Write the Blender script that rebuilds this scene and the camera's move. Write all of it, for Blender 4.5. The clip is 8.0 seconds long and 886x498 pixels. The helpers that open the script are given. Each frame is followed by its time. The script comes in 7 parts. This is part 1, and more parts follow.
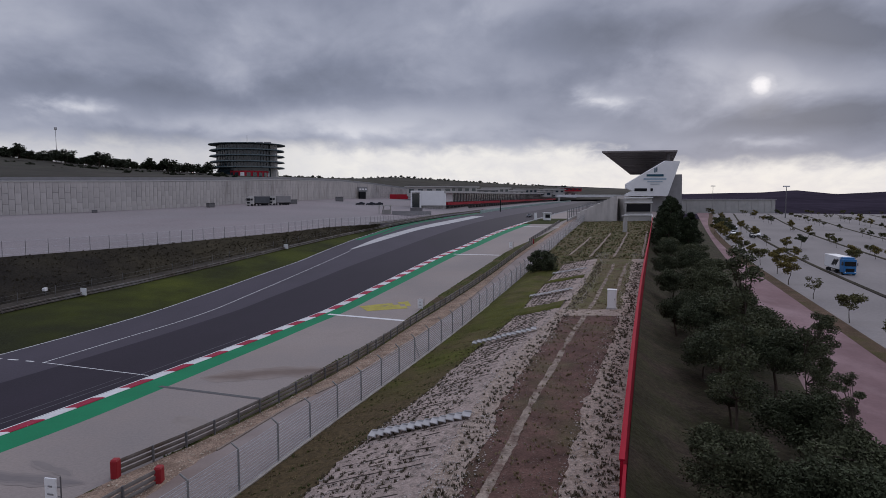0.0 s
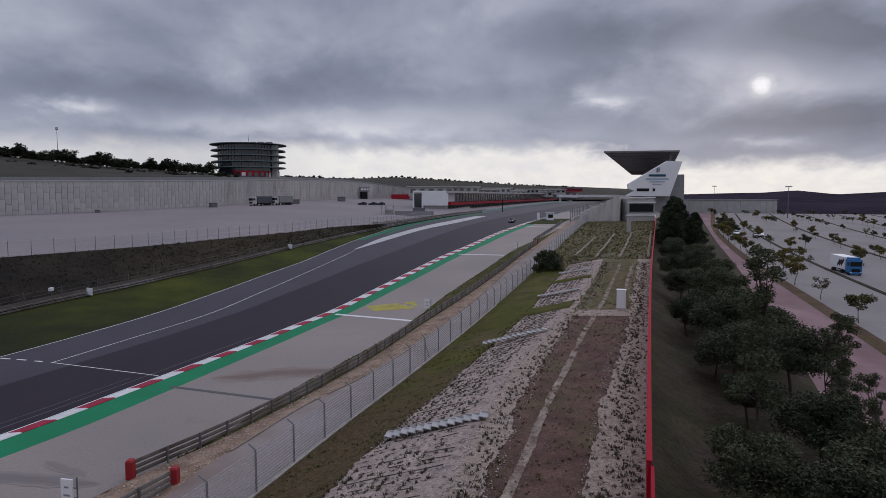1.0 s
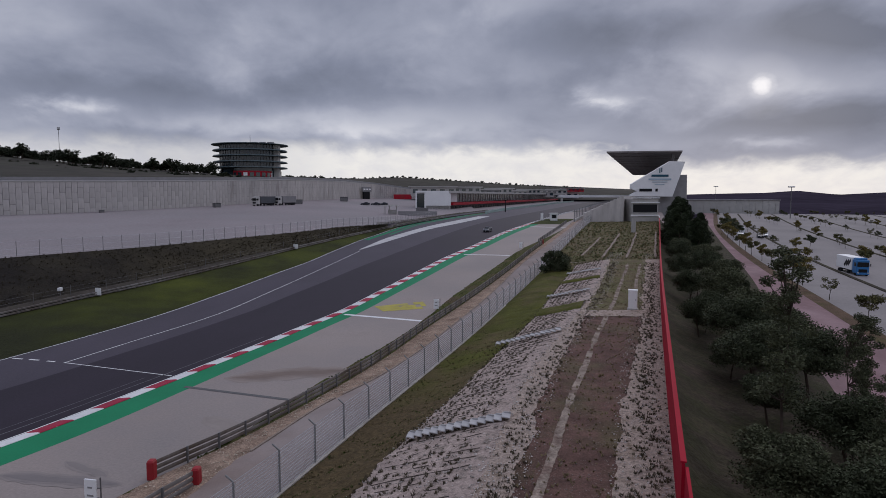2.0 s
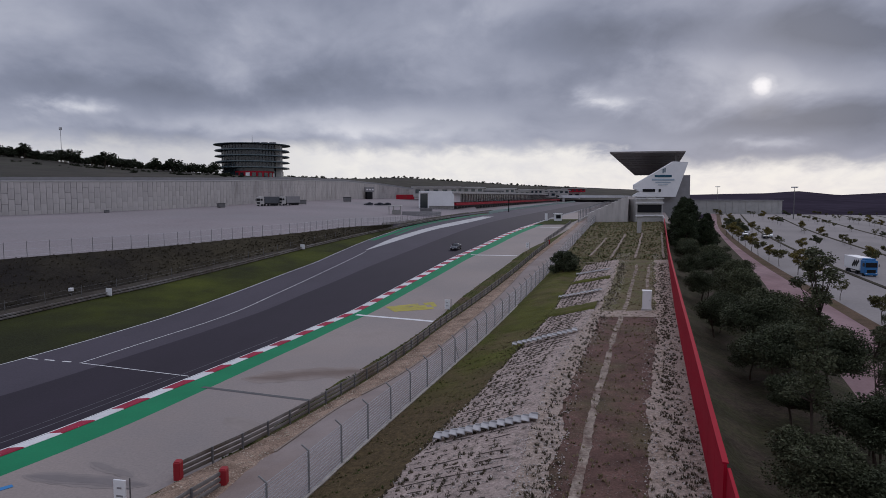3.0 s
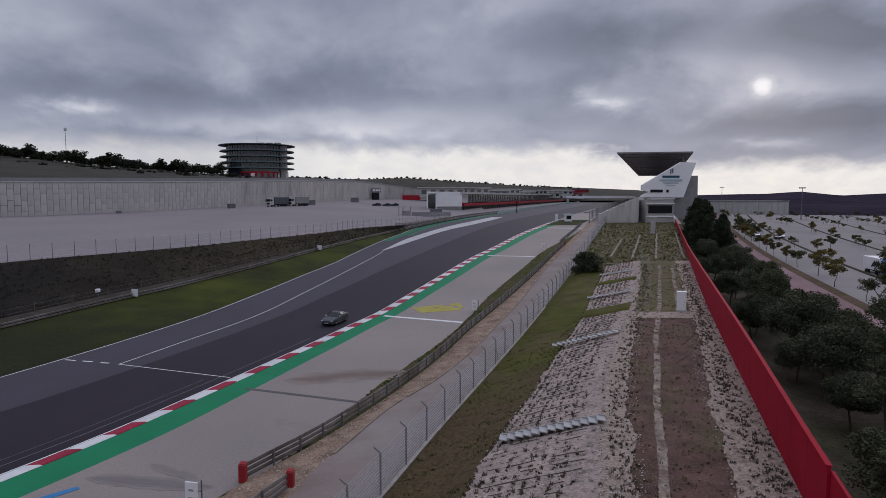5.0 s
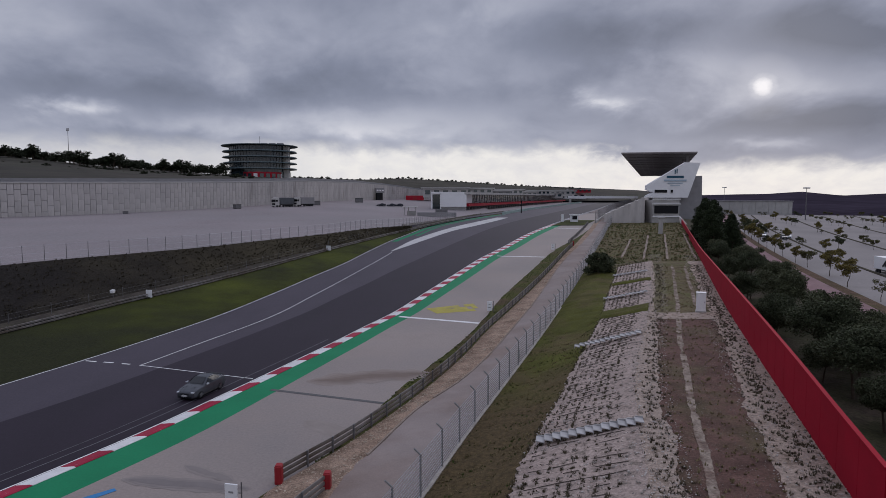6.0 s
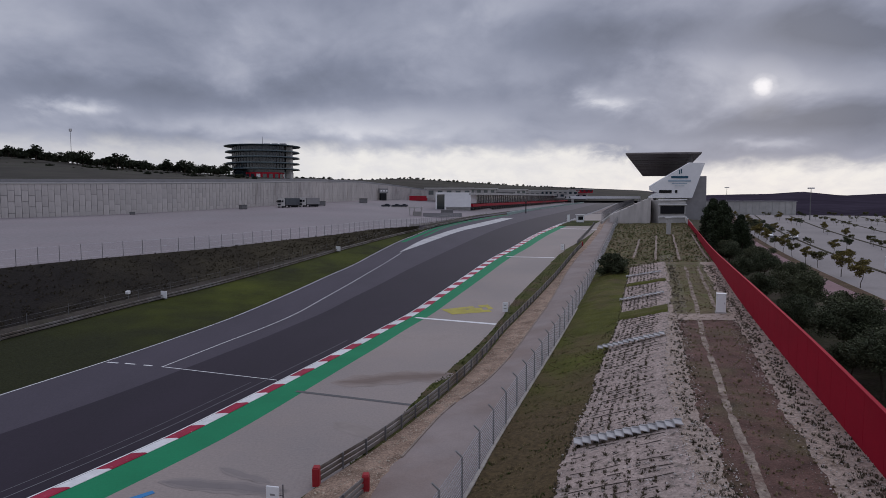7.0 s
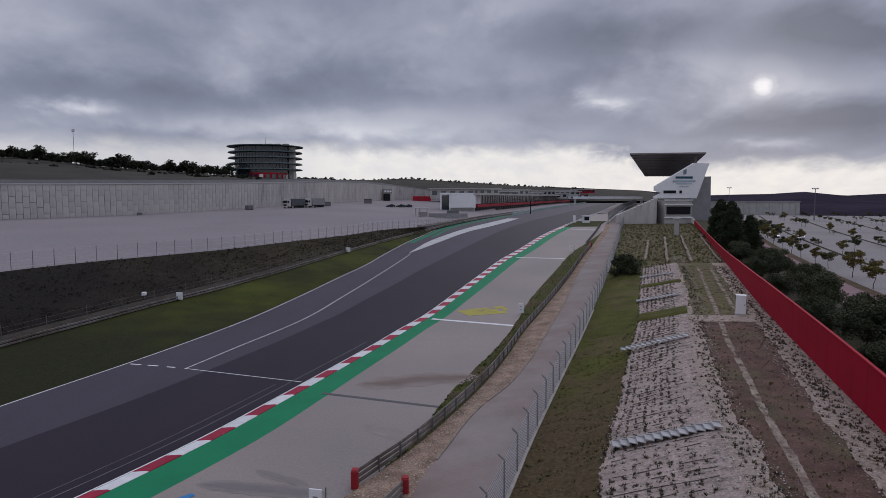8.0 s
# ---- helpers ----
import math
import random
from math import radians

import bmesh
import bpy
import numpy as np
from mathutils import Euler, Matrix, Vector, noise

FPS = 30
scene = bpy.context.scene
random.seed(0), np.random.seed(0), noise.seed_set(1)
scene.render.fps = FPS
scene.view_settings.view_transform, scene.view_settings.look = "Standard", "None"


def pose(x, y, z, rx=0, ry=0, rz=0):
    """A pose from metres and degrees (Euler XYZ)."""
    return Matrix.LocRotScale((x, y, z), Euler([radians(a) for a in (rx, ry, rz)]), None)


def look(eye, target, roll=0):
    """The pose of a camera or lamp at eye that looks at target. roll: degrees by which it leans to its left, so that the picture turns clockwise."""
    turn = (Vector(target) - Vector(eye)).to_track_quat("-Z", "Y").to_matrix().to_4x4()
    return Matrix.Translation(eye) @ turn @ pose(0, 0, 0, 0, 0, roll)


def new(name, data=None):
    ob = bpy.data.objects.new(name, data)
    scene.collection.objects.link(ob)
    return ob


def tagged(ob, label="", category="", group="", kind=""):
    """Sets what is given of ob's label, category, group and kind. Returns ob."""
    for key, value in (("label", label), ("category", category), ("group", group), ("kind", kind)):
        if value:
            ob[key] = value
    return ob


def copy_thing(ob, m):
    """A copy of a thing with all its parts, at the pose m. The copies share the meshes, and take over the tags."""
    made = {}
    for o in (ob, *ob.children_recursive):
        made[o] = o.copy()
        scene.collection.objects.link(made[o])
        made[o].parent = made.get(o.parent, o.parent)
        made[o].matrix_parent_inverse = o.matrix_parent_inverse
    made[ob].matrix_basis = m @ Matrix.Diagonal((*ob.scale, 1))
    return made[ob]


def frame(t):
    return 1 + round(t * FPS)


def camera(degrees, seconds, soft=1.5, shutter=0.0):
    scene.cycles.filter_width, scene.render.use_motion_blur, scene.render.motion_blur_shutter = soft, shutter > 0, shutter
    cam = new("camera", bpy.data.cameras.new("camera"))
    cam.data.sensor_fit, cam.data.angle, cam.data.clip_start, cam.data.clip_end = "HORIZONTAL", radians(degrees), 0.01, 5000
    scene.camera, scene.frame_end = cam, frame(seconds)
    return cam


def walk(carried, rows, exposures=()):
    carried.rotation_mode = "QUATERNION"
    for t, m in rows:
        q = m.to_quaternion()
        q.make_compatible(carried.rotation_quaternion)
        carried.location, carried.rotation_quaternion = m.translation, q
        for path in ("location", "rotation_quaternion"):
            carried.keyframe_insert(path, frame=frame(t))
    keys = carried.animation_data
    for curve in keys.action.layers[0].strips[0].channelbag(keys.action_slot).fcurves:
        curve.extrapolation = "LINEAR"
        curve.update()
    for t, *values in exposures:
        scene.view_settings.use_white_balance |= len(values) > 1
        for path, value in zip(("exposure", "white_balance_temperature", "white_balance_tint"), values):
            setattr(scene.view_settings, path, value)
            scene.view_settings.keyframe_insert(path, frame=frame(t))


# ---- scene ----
cam = camera(70, 8.0, soft=0.7, shutter=0.3)
walk(cam, [
    (0, pose(-0.000, -0.005, 17.000, 85.155, 0, -0.006) @ pose(0, 0, 0, 0, 0, -0.001)),
    (0.5, pose(-0.460, 0.111, 16.978, 85.157, 0, 0.003) @ pose(0, 0, 0, 0, 0, 0.007)),
    (1, pose(-0.989, 0.176, 16.970, 85.162, 0, 0.011) @ pose(0, 0, 0, 0, 0, 0.019)),
    (1.5, pose(-1.593, 0.205, 16.971, 85.168, 0, 0.020) @ pose(0, 0, 0, 0, 0, 0.034)),
    (3, pose(-3.860, 0.203, 17.002, 85.194, 0, 0.047) @ pose(0, 0, 0, 0, 0, 0.073)),
    (3.5, pose(-4.752, 0.200, 17.017, 85.205, 0, 0.056) @ pose(0, 0, 0, 0, 0, 0.079)),
    (4, pose(-5.702, 0.205, 17.033, 85.215, 0, 0.066) @ pose(0, 0, 0, 0, 0, 0.080)),
    (4.5, pose(-6.700, 0.220, 17.051, 85.226, 0, 0.075) @ pose(0, 0, 0, 0, 0, 0.077)),
    (6, pose(-9.898, 0.297, 17.135, 85.254, 0, 0.103) @ pose(0, 0, 0, 0, 0, 0.045)),
    (6.5, pose(-11.006, 0.316, 17.183, 85.261, 0, 0.113) @ pose(0, 0, 0, 0, 0, 0.031)),
    (7, pose(-12.127, 0.315, 17.247, 85.267, 0, 0.122) @ pose(0, 0, 0, 0, 0, 0.018)),
    (7.5, pose(-13.259, 0.283, 17.334, 85.271, 0, 0.131) @ pose(0, 0, 0, 0, 0, 0.009)),
    (8, pose(-14.404, 0.204, 17.448, 85.272, 0, 0.140) @ pose(0, 0, 0, 0, 0, 0.006)),
], exposures=[(0.0, 0.0, 6300, 15), (8.0, 0.0, 6300, 15)])


# ---- world, sun ----
def build_world():
    w = bpy.data.worlds.new("overcast_sky")
    scene.world = w
    w.use_nodes = True
    nt = w.node_tree
    nt.nodes.clear()
    N, K = nt.nodes.new, nt.links.new
    out, bg = N("ShaderNodeOutputWorld"), N("ShaderNodeBackground")
    sky = N("ShaderNodeTexSky")
    sky.sky_type, sky.sun_disc = "NISHITA", False
    sky.sun_elevation, sky.sun_rotation = radians(12), radians(26)
    sky.dust_density = 1.0
    tc, sep = N("ShaderNodeTexCoord"), N("ShaderNodeSeparateXYZ")
    K(tc.outputs["Generated"], sep.inputs[0])

    def m(op, a, b=None, clamp=False):
        n = N("ShaderNodeMath")
        n.operation, n.use_clamp = op, clamp
        for i, v in enumerate((a, b)):
            if v is None:
                continue
            if isinstance(v, (int, float)):
                n.inputs[i].default_value = v
            else:
                K(v, n.inputs[i])
        return n.outputs[0]

    def ramp(v, *stops):
        n = N("ShaderNodeValToRGB")
        e = n.color_ramp.elements
        while len(e) < len(stops):
            e.new(0.5)
        for el, (p, c) in zip(e, stops):
            el.position, el.color = p, (*c, 1) if len(c) == 3 else c
        K(v, n.inputs[0])
        return n.outputs[0]

    def mixc(f, a, b):
        n = N("ShaderNodeMix")
        n.data_type = "RGBA"
        for i, v in ((0, f), (6, a), (7, b)):
            if isinstance(v, (int, float)):
                n.inputs[i].default_value = v
            elif isinstance(v, tuple):
                n.inputs[i].default_value = (*v, 1)
            else:
                K(v, n.inputs[i])
        return n.outputs[2]

    z = m("MAXIMUM", sep.outputs[2], 0.0)
    d = m("ADD", z, 0.42)
    px, py = m("DIVIDE", sep.outputs[0], d), m("DIVIDE", sep.outputs[1], d)
    comb = N("ShaderNodeCombineXYZ")
    K(px, comb.inputs[0]), K(py, comb.inputs[1])

    def cloud(scale, detail, rough, off, stretch=1.0):
        mp = N("ShaderNodeMapping")
        mp.inputs["Location"].default_value = off
        mp.inputs["Scale"].default_value = (scale, scale * stretch, 1)
        K(comb.outputs[0], mp.inputs[0])
        n = N("ShaderNodeTexNoise")
        n.inputs["Scale"].default_value = 1.0
        n.inputs["Detail"].default_value = detail
        n.inputs["Roughness"].default_value = rough
        n.inputs["Distortion"].default_value = 0.25
        K(mp.outputs[0], n.inputs["Vector"])
        return n.outputs[0]

    big = cloud(1.4, 2.0, 0.45, (3.1, 1.7, 0))
    mid = cloud(3.2, 6.0, 0.52, (7.3, 2.2, 0), 0.9)
    fine = cloud(10.0, 6.0, 0.58, (1.3, 5.2, 0), 0.8)
    # bearing and height of a sky direction, frayed by the cloud grain
    fwd = m("MAXIMUM", sep.outputs[1], 0.03)
    bear = m("ADD", m("DIVIDE", sep.outputs[0], fwd), m("MULTIPLY", m("SUBTRACT", fine, 0.5), 0.16))
    high = m("ADD", m("DIVIDE", z, fwd), m("MULTIPLY", m("SUBTRACT", mid, 0.5), 0.11))
    # thick and thin masses of the deck: bearing, height, their spreads, and the gain
    masses = ((-0.65, 0.27, 0.20, 0.06, 0.16), (-0.24, 0.26, 0.11, 0.06, 0.22), (-0.57, 0.131, 0.05, 0.012, 0.55), (-0.15, 0.112, 0.20, 0.022, 0.38),
              (-0.43, 0.108, 0.20, 0.016, 0.16), (0.26, 0.142, 0.05, 0.010, 0.50), (0.40, 0.195, 0.13, 0.030, 0.32), (0.55, 0.172, 0.06, 0.020, 0.28),
              (0.52, 0.080, 0.06, 0.008, 0.35), (0.10, 0.29, 0.06, 0.03, 0.15), (-0.40, 0.163, 0.30, 0.026, -0.26), (-0.10, 0.22, 0.07, 0.05, -0.14),
              (0.25, 0.230, 0.14, 0.045, -0.32), (0.13, 0.158, 0.13, 0.026, -0.12), (0.63, 0.250, 0.14, 0.040, -0.52), (0.64, 0.120, 0.16, 0.036, -0.42), (0.42, 0.118, 0.18, 0.022, -0.22))
    total = None
    for a0, e0, ra, re, gain in masses:
        u = m("MULTIPLY", m("SUBTRACT", bear, a0), 1 / ra)
        v = m("MULTIPLY", m("SUBTRACT", high, e0), 1 / re)
        g = m("MULTIPLY", m("EXPONENT", m("MULTIPLY", m("ADD", m("MULTIPLY", u, u), m("MULTIPLY", v, v)), -1.0)), gain)
        total = g if total is None else m("ADD", total, g)
    both = m("ADD", m("ADD", m("MULTIPLY", m("SUBTRACT", big, 0.5), 0.55), m("MULTIPLY", m("SUBTRACT", mid, 0.5), 0.85)), m("MULTIPLY", m("SUBTRACT", fine, 0.5), 0.26))
    both = m("ADD", m("ADD", both, total), 0.46)
    deck = ramp(both, (0.0, (0.148, 0.168, 0.216)), (0.30, (0.222, 0.247, 0.312)), (0.52, (0.315, 0.341, 0.410)), (0.80, (0.462, 0.486, 0.542)), (1.0, (0.65, 0.665, 0.69)))
    # the deck ends short of the horizon, lower towards the right of the stand
    rim = N("ShaderNodeMapRange")
    rim.interpolation_type = "SMOOTHSTEP"
    rim.inputs[1].default_value, rim.inputs[2].default_value, rim.inputs[3].default_value, rim.inputs[4].default_value = 0.20, 0.36, 0.074, 0.044
    K(bear, rim.inputs[0])
    edge = m("ADD", m("SUBTRACT", z, rim.outputs[0]), m("MULTIPLY", m("SUBTRACT", m("ADD", m("MULTIPLY", mid, 0.6), m("MULTIPLY", fine, 0.4)), 0.5), 0.075))
    low = N("ShaderNodeMapRange")
    low.interpolation_type = "SMOOTHSTEP"
    low.inputs[1].default_value, low.inputs[2].default_value, low.inputs[3].default_value, low.inputs[4].default_value = 0.016, -0.014, 0.0, 1.0
    K(edge, low.inputs[0])
    part_ = N("ShaderNodeMapRange")
    part_.inputs[1].default_value, part_.inputs[2].default_value, part_.inputs[3].default_value, part_.inputs[4].default_value = -0.38, -0.18, 0.55, 1.0
    K(bear, part_.inputs[0])
    glow = mixc(m("MULTIPLY", m("SUBTRACT", fine, 0.40), 3.0, True), (0.82, 0.81, 0.75), (0.70, 0.70, 0.69))
    col = mixc(m("MULTIPLY", low.outputs[0], part_.outputs[0]), deck, glow)
    # the veiled sun
    dirv = N("ShaderNodeVectorMath")
    dirv.operation = "DOT_PRODUCT"
    sun_way = Vector((0.5037, 1.018, 0.1735)).normalized()
    dirv.inputs[1].default_value = sun_way
    nrm = N("ShaderNodeVectorMath")
    nrm.operation = "NORMALIZE"
    K(tc.outputs["Generated"], nrm.inputs[0]), K(nrm.outputs[0], dirv.inputs[0])
    off = m("ADD", dirv.outputs["Value"], m("MULTIPLY", m("SUBTRACT", fine, 0.5), 0.00022))
    near = N("ShaderNodeMapRange")
    near.inputs[1].default_value, near.inputs[2].default_value = 0.990, 1.0
    K(off, near.inputs[0])
    halo = ramp(near.outputs[0], (0.0, (0, 0, 0)), (0.88, (0.04, 0.04, 0.04)), (0.980, (0.14, 0.14, 0.14)), (0.994, (0.36, 0.36, 0.36)), (0.9982, (0.95, 0.95, 0.95)))
    col = mixc(halo, col, (0.93, 0.92, 0.90))
    # higher up the deck is lit through and brighter
    lift = N("ShaderNodeMapRange")
    lift.interpolation_type = "SMOOTHSTEP"
    lift.inputs[1].default_value, lift.inputs[2].default_value = 0.30, 0.75
    lift.inputs[3].default_value, lift.inputs[4].default_value = 1.0, 2.1
    K(z, lift.inputs[0])
    sc = N("ShaderNodeVectorMath")
    sc.operation = "SCALE"
    K(col, sc.inputs[0]), K(lift.outputs[0], sc.inputs["Scale"])
    col = sc.outputs[0]
    bg.inputs["Strength"].default_value = 1.0
    K(col, bg.inputs["Color"])
    # a little of the clear sky's own light comes through the deck
    bg2, add = N("ShaderNodeBackground"), N("ShaderNodeAddShader")
    bg2.inputs["Strength"].default_value = 0.0010
    K(sky.outputs[0], bg2.inputs["Color"])
    K(bg.outputs[0], add.inputs[0]), K(bg2.outputs[0], add.inputs[1]), K(add.outputs[0], out.inputs[0])


build_world()
sun = new("sun", bpy.data.lights.new("sun", "SUN"))
sun.data.energy, sun.data.angle, sun.data.color = 0.5, radians(25), (1.0, 0.95, 0.88)
sun.matrix_basis = look((0, 0, 100), (0 - 0.438 * 60, -0.868 * 60, 100 - 32))


# ---- materials ----
def mat(name, base, rough=0.8, metal=0.0, var=0.12, scale=1.0, fine=0.0, fine_scale=40.0, bump=0.0, bump_scale=None,
        second=None, second_scale=0.3, second_at=0.55, second_soft=0.12, rand=0.0, spec=0.14, stretch=(1, 1, 1), trans=0.0):
    """Principled surface with stains at one scale, grain at another and relief."""
    M = bpy.data.materials.new(name)
    M.use_nodes = True
    nt = M.node_tree
    N, K = nt.nodes.new, nt.links.new
    b = nt.nodes["Principled BSDF"]
    b.inputs["Roughness"].default_value = rough
    b.inputs["Metallic"].default_value = metal
    b.inputs["Specular IOR Level"].default_value = spec
    tc, mp = N("ShaderNodeTexCoord"), N("ShaderNodeMapping")
    mp.inputs["Scale"].default_value = stretch
    K(tc.outputs["Object"], mp.inputs[0])

    def noise_(s, detail=4.0, rough_=0.6):
        n = N("ShaderNodeTexNoise")
        n.inputs["Scale"].default_value = s
        n.inputs["Detail"].default_value = detail
        n.inputs["Roughness"].default_value = rough_
        K(mp.outputs[0], n.inputs["Vector"])
        return n.outputs[0]

    def mixn(kind, f, a, c):
        n = N("ShaderNodeMix")
        n.data_type, n.blend_type = "RGBA", kind
        for i, v in ((0, f), (6, a), (7, c)):
            if isinstance(v, (int, float)):
                n.inputs[i].default_value = v
            elif isinstance(v, tuple):
                n.inputs[i].default_value = (*v[:3], 1)
            else:
                K(v, n.inputs[i])
        return n.outputs[2]

    def remap(v, a, c, lo, hi):
        n = N("ShaderNodeMapRange")
        n.inputs[1].default_value, n.inputs[2].default_value, n.inputs[3].default_value, n.inputs[4].default_value = a, c, lo, hi
        K(v, n.inputs[0])
        return n.outputs[0]

    col = tuple(base)
    if second is not None:
        f = remap(noise_(second_scale, 6.0, 0.65), second_at - second_soft, second_at + second_soft, 0, 1)
        col = mixn("MIX", f, col, tuple(second))
    if var:
        g = remap(noise_(scale), 0.25, 0.75, 1 - var, 1 + var)
        col = mixn("MULTIPLY", 1.0, col, g)
    if fine:
        g = remap(noise_(fine_scale, 3.0, 0.7), 0.25, 0.75, 1 - fine, 1 + fine)
        col = mixn("MULTIPLY", 1.0, col, g)
    if rand:
        oi = N("ShaderNodeObjectInfo")
        col = mixn("MULTIPLY", 1.0, col, remap(oi.outputs["Random"], 0, 1, 1 - rand, 1 + rand))
    if isinstance(col, tuple):
        b.inputs["Base Color"].default_value = (*col, 1)
    else:
        K(col, b.inputs["Base Color"])
    if bump:
        bn = N("ShaderNodeBump")
        bn.inputs["Strength"].default_value = 1.0
        bn.inputs["Distance"].default_value = bump
        K(noise_(bump_scale or fine_scale, 5.0, 0.65), bn.inputs["Height"])
        K(bn.outputs[0], b.inputs["Normal"])
    return M


M_TRACK = mat("racing asphalt", (0.0175, 0.0103, 0.0192), 0.68, spec=0.24, var=0.22, scale=0.12, fine=0.22, fine_scale=6, bump=0.01, stretch=(1, 0.35, 1))
M_LANE = mat("worn asphalt", (0.053, 0.0425, 0.0565), 0.68, spec=0.25, var=0.16, scale=0.15, fine=0.20, fine_scale=6, bump=0.01, stretch=(1, 0.4, 1))
M_RUNOFF = mat("runoff asphalt", (0.282, 0.234, 0.210), 0.75, spec=0.35, var=0.10, scale=0.12, fine=0.13, fine_scale=5, second=(0.215, 0.186, 0.174), second_scale=0.06, bump=0.01)
M_PADDOCK = mat("paddock concrete", (0.262, 0.226, 0.228), 0.9, var=0.14, scale=0.06, fine=0.16, fine_scale=1.5, second=(0.215, 0.195, 0.195), second_scale=0.03)
M_SERVICE = mat("service road", (0.262, 0.218, 0.202), 0.9, var=0.12, scale=0.3, fine=0.10, fine_scale=8, second=(0.225, 0.172, 0.150), second_scale=0.10, bump=0.01)
M_WHITE = mat("white paint", (0.72, 0.71, 0.70), 0.6, var=0.10, scale=0.8, fine=0.08, fine_scale=12)
M_KWHITE = mat("white kerb paint", (0.66, 0.65, 0.64), 0.55, var=0.10, scale=1.2, fine=0.08, fine_scale=9, rand=0.06)
M_KRED = mat("red kerb paint", (0.32, 0.017, 0.046), 0.55, var=0.18, scale=1.0, second=(0.42, 0.2, 0.2), second_scale=5.0, second_at=0.66, second_soft=0.04, rand=0.08)
M_GREEN = mat("green runoff paint", (0.010, 0.195, 0.085), 0.7, var=0.10, scale=0.25, fine=0.08, fine_scale=6)
M_YELLOW = mat("yellow paint", (0.40, 0.34, 0.075), 0.7, var=0.12, scale=1.0, second=(0.27, 0.235, 0.13), second_scale=0.7, second_at=0.60, second_soft=0.06)
M_BLUEP = mat("blue paint", (0.05, 0.20, 0.42), 0.7, var=0.12, scale=1.0)
M_SEAL = mat("bitumen seal", (0.12, 0.115, 0.115), 0.9, var=0.15, scale=2.0)
M_GRASS = mat("mown grass", (0.052, 0.060, 0.007), 0.95, var=0.30, scale=0.12, fine=0.35, fine_scale=7, second=(0.018, 0.020, 0.006), second_scale=0.05, second_at=0.54, second_soft=0.12, bump=0.06, bump_scale=9)
M_GRASSG = mat("green slope grass", (0.073, 0.074, 0.013), 0.95, var=0.30, scale=0.4, fine=0.45, fine_scale=9, second=(0.105, 0.070, 0.042), second_scale=0.12, second_at=0.60, second_soft=0.12, bump=0.08, bump_scale=8)
M_GRASSR = mat("patchy grass", (0.062, 0.060, 0.014), 0.95, var=0.30, scale=0.5, fine=0.45, fine_scale=9, second=(0.108, 0.068, 0.044), second_scale=0.10, second_at=0.40, second_soft=0.10, bump=0.08, bump_scale=8)
M_VERGE = mat("rough verge grass", (0.062, 0.064, 0.016), 0.95, var=0.35, scale=0.4, fine=0.45, fine_scale=8, second=(0.095, 0.062, 0.040), second_scale=0.16, second_at=0.58, second_soft=0.10, bump=0.08, bump_scale=8)
M_BANK = mat("dark earth bank", (0.044, 0.036, 0.022), 0.95, var=0.35, scale=0.3, fine=0.4, fine_scale=4, second=(0.055, 0.046, 0.028), second_scale=0.08, second_at=0.6, bump=0.2, bump_scale=3)
M_GRAVEL = mat("pale gravel", (0.33, 0.235, 0.175), 0.95, var=0.28, scale=0.8, second=(0.20, 0.135, 0.098), second_scale=0.5, second_at=0.54, fine=0.55, fine_scale=7, bump=0.12, bump_scale=8)
M_DIRT = mat("brown dirt", (0.120, 0.068, 0.055), 0.95, var=0.42, scale=0.6, fine=0.45, fine_scale=9, second=(0.10, 0.085, 0.045), second_scale=0.22, second_at=0.60, bump=0.08, bump_scale=9)
M_STONY = mat("stony ground", (0.385, 0.304, 0.252), 0.95, var=0.22, scale=0.9, fine=0.5, fine_scale=6, second=(0.17, 0.125, 0.09), second_scale=0.9, second_at=0.60, second_soft=0.08, bump=0.15, bump_scale=6)
M_ROCK = mat("limestone riprap", (0.358, 0.282, 0.246), 0.95, var=0.2, scale=0.5, fine=0.42, fine_scale=5, second=(0.17, 0.14, 0.115), second_scale=1.2, second_at=0.61, second_soft=0.06, bump=0.10, bump_scale=5)
# undergrowth: the dense shade of the trees is put into its dark base colour
M_UNDER = mat("undergrowth darkened for tree shade", (0.040, 0.038, 0.018), 0.95, var=0.4, scale=0.4, fine=0.4, fine_scale=3, second=(0.058, 0.042, 0.031), second_scale=0.3, bump=0.15, bump_scale=2)
M_PINK = mat("faded red tarmac", (0.215, 0.130, 0.134), 0.9, var=0.16, scale=0.2, fine=0.10, fine_scale=4, second=(0.30, 0.20, 0.205), second_scale=0.12, stretch=(1, 0.5, 1))
M_CARPARK = mat("car park asphalt", (0.265, 0.238, 0.228), 0.9, var=0.12, scale=0.1, fine=0.10, fine_scale=2, second=(0.205, 0.185, 0.178), second_scale=0.05)
M_FIELD = mat("far fields", (0.075, 0.068, 0.038), 0.95, var=0.35, scale=0.01, second=(0.045, 0.05, 0.025), second_scale=0.006, fine=0.3, fine_scale=0.08)
M_HILL = mat("scrub hill", (0.050, 0.043, 0.034), 0.95, var=0.35, scale=0.01, fine=0.4, fine_scale=0.05, second=(0.035, 0.034, 0.022), second_scale=0.02)
M_HILLB = mat("far scrub hill", (0.042, 0.034, 0.047), 1.0, spec=0.0, var=0.25, scale=0.005, fine=0.25, fine_scale=0.03)
M_REDWALL = mat("red painted boards", (0.33, 0.006, 0.022), 0.75, spec=0.12, var=0.10, scale=0.4, fine=0.05, fine_scale=3)
M_REDDK = mat("dark red plastic", (0.30, 0.025, 0.03), 0.5, var=0.10, scale=3)
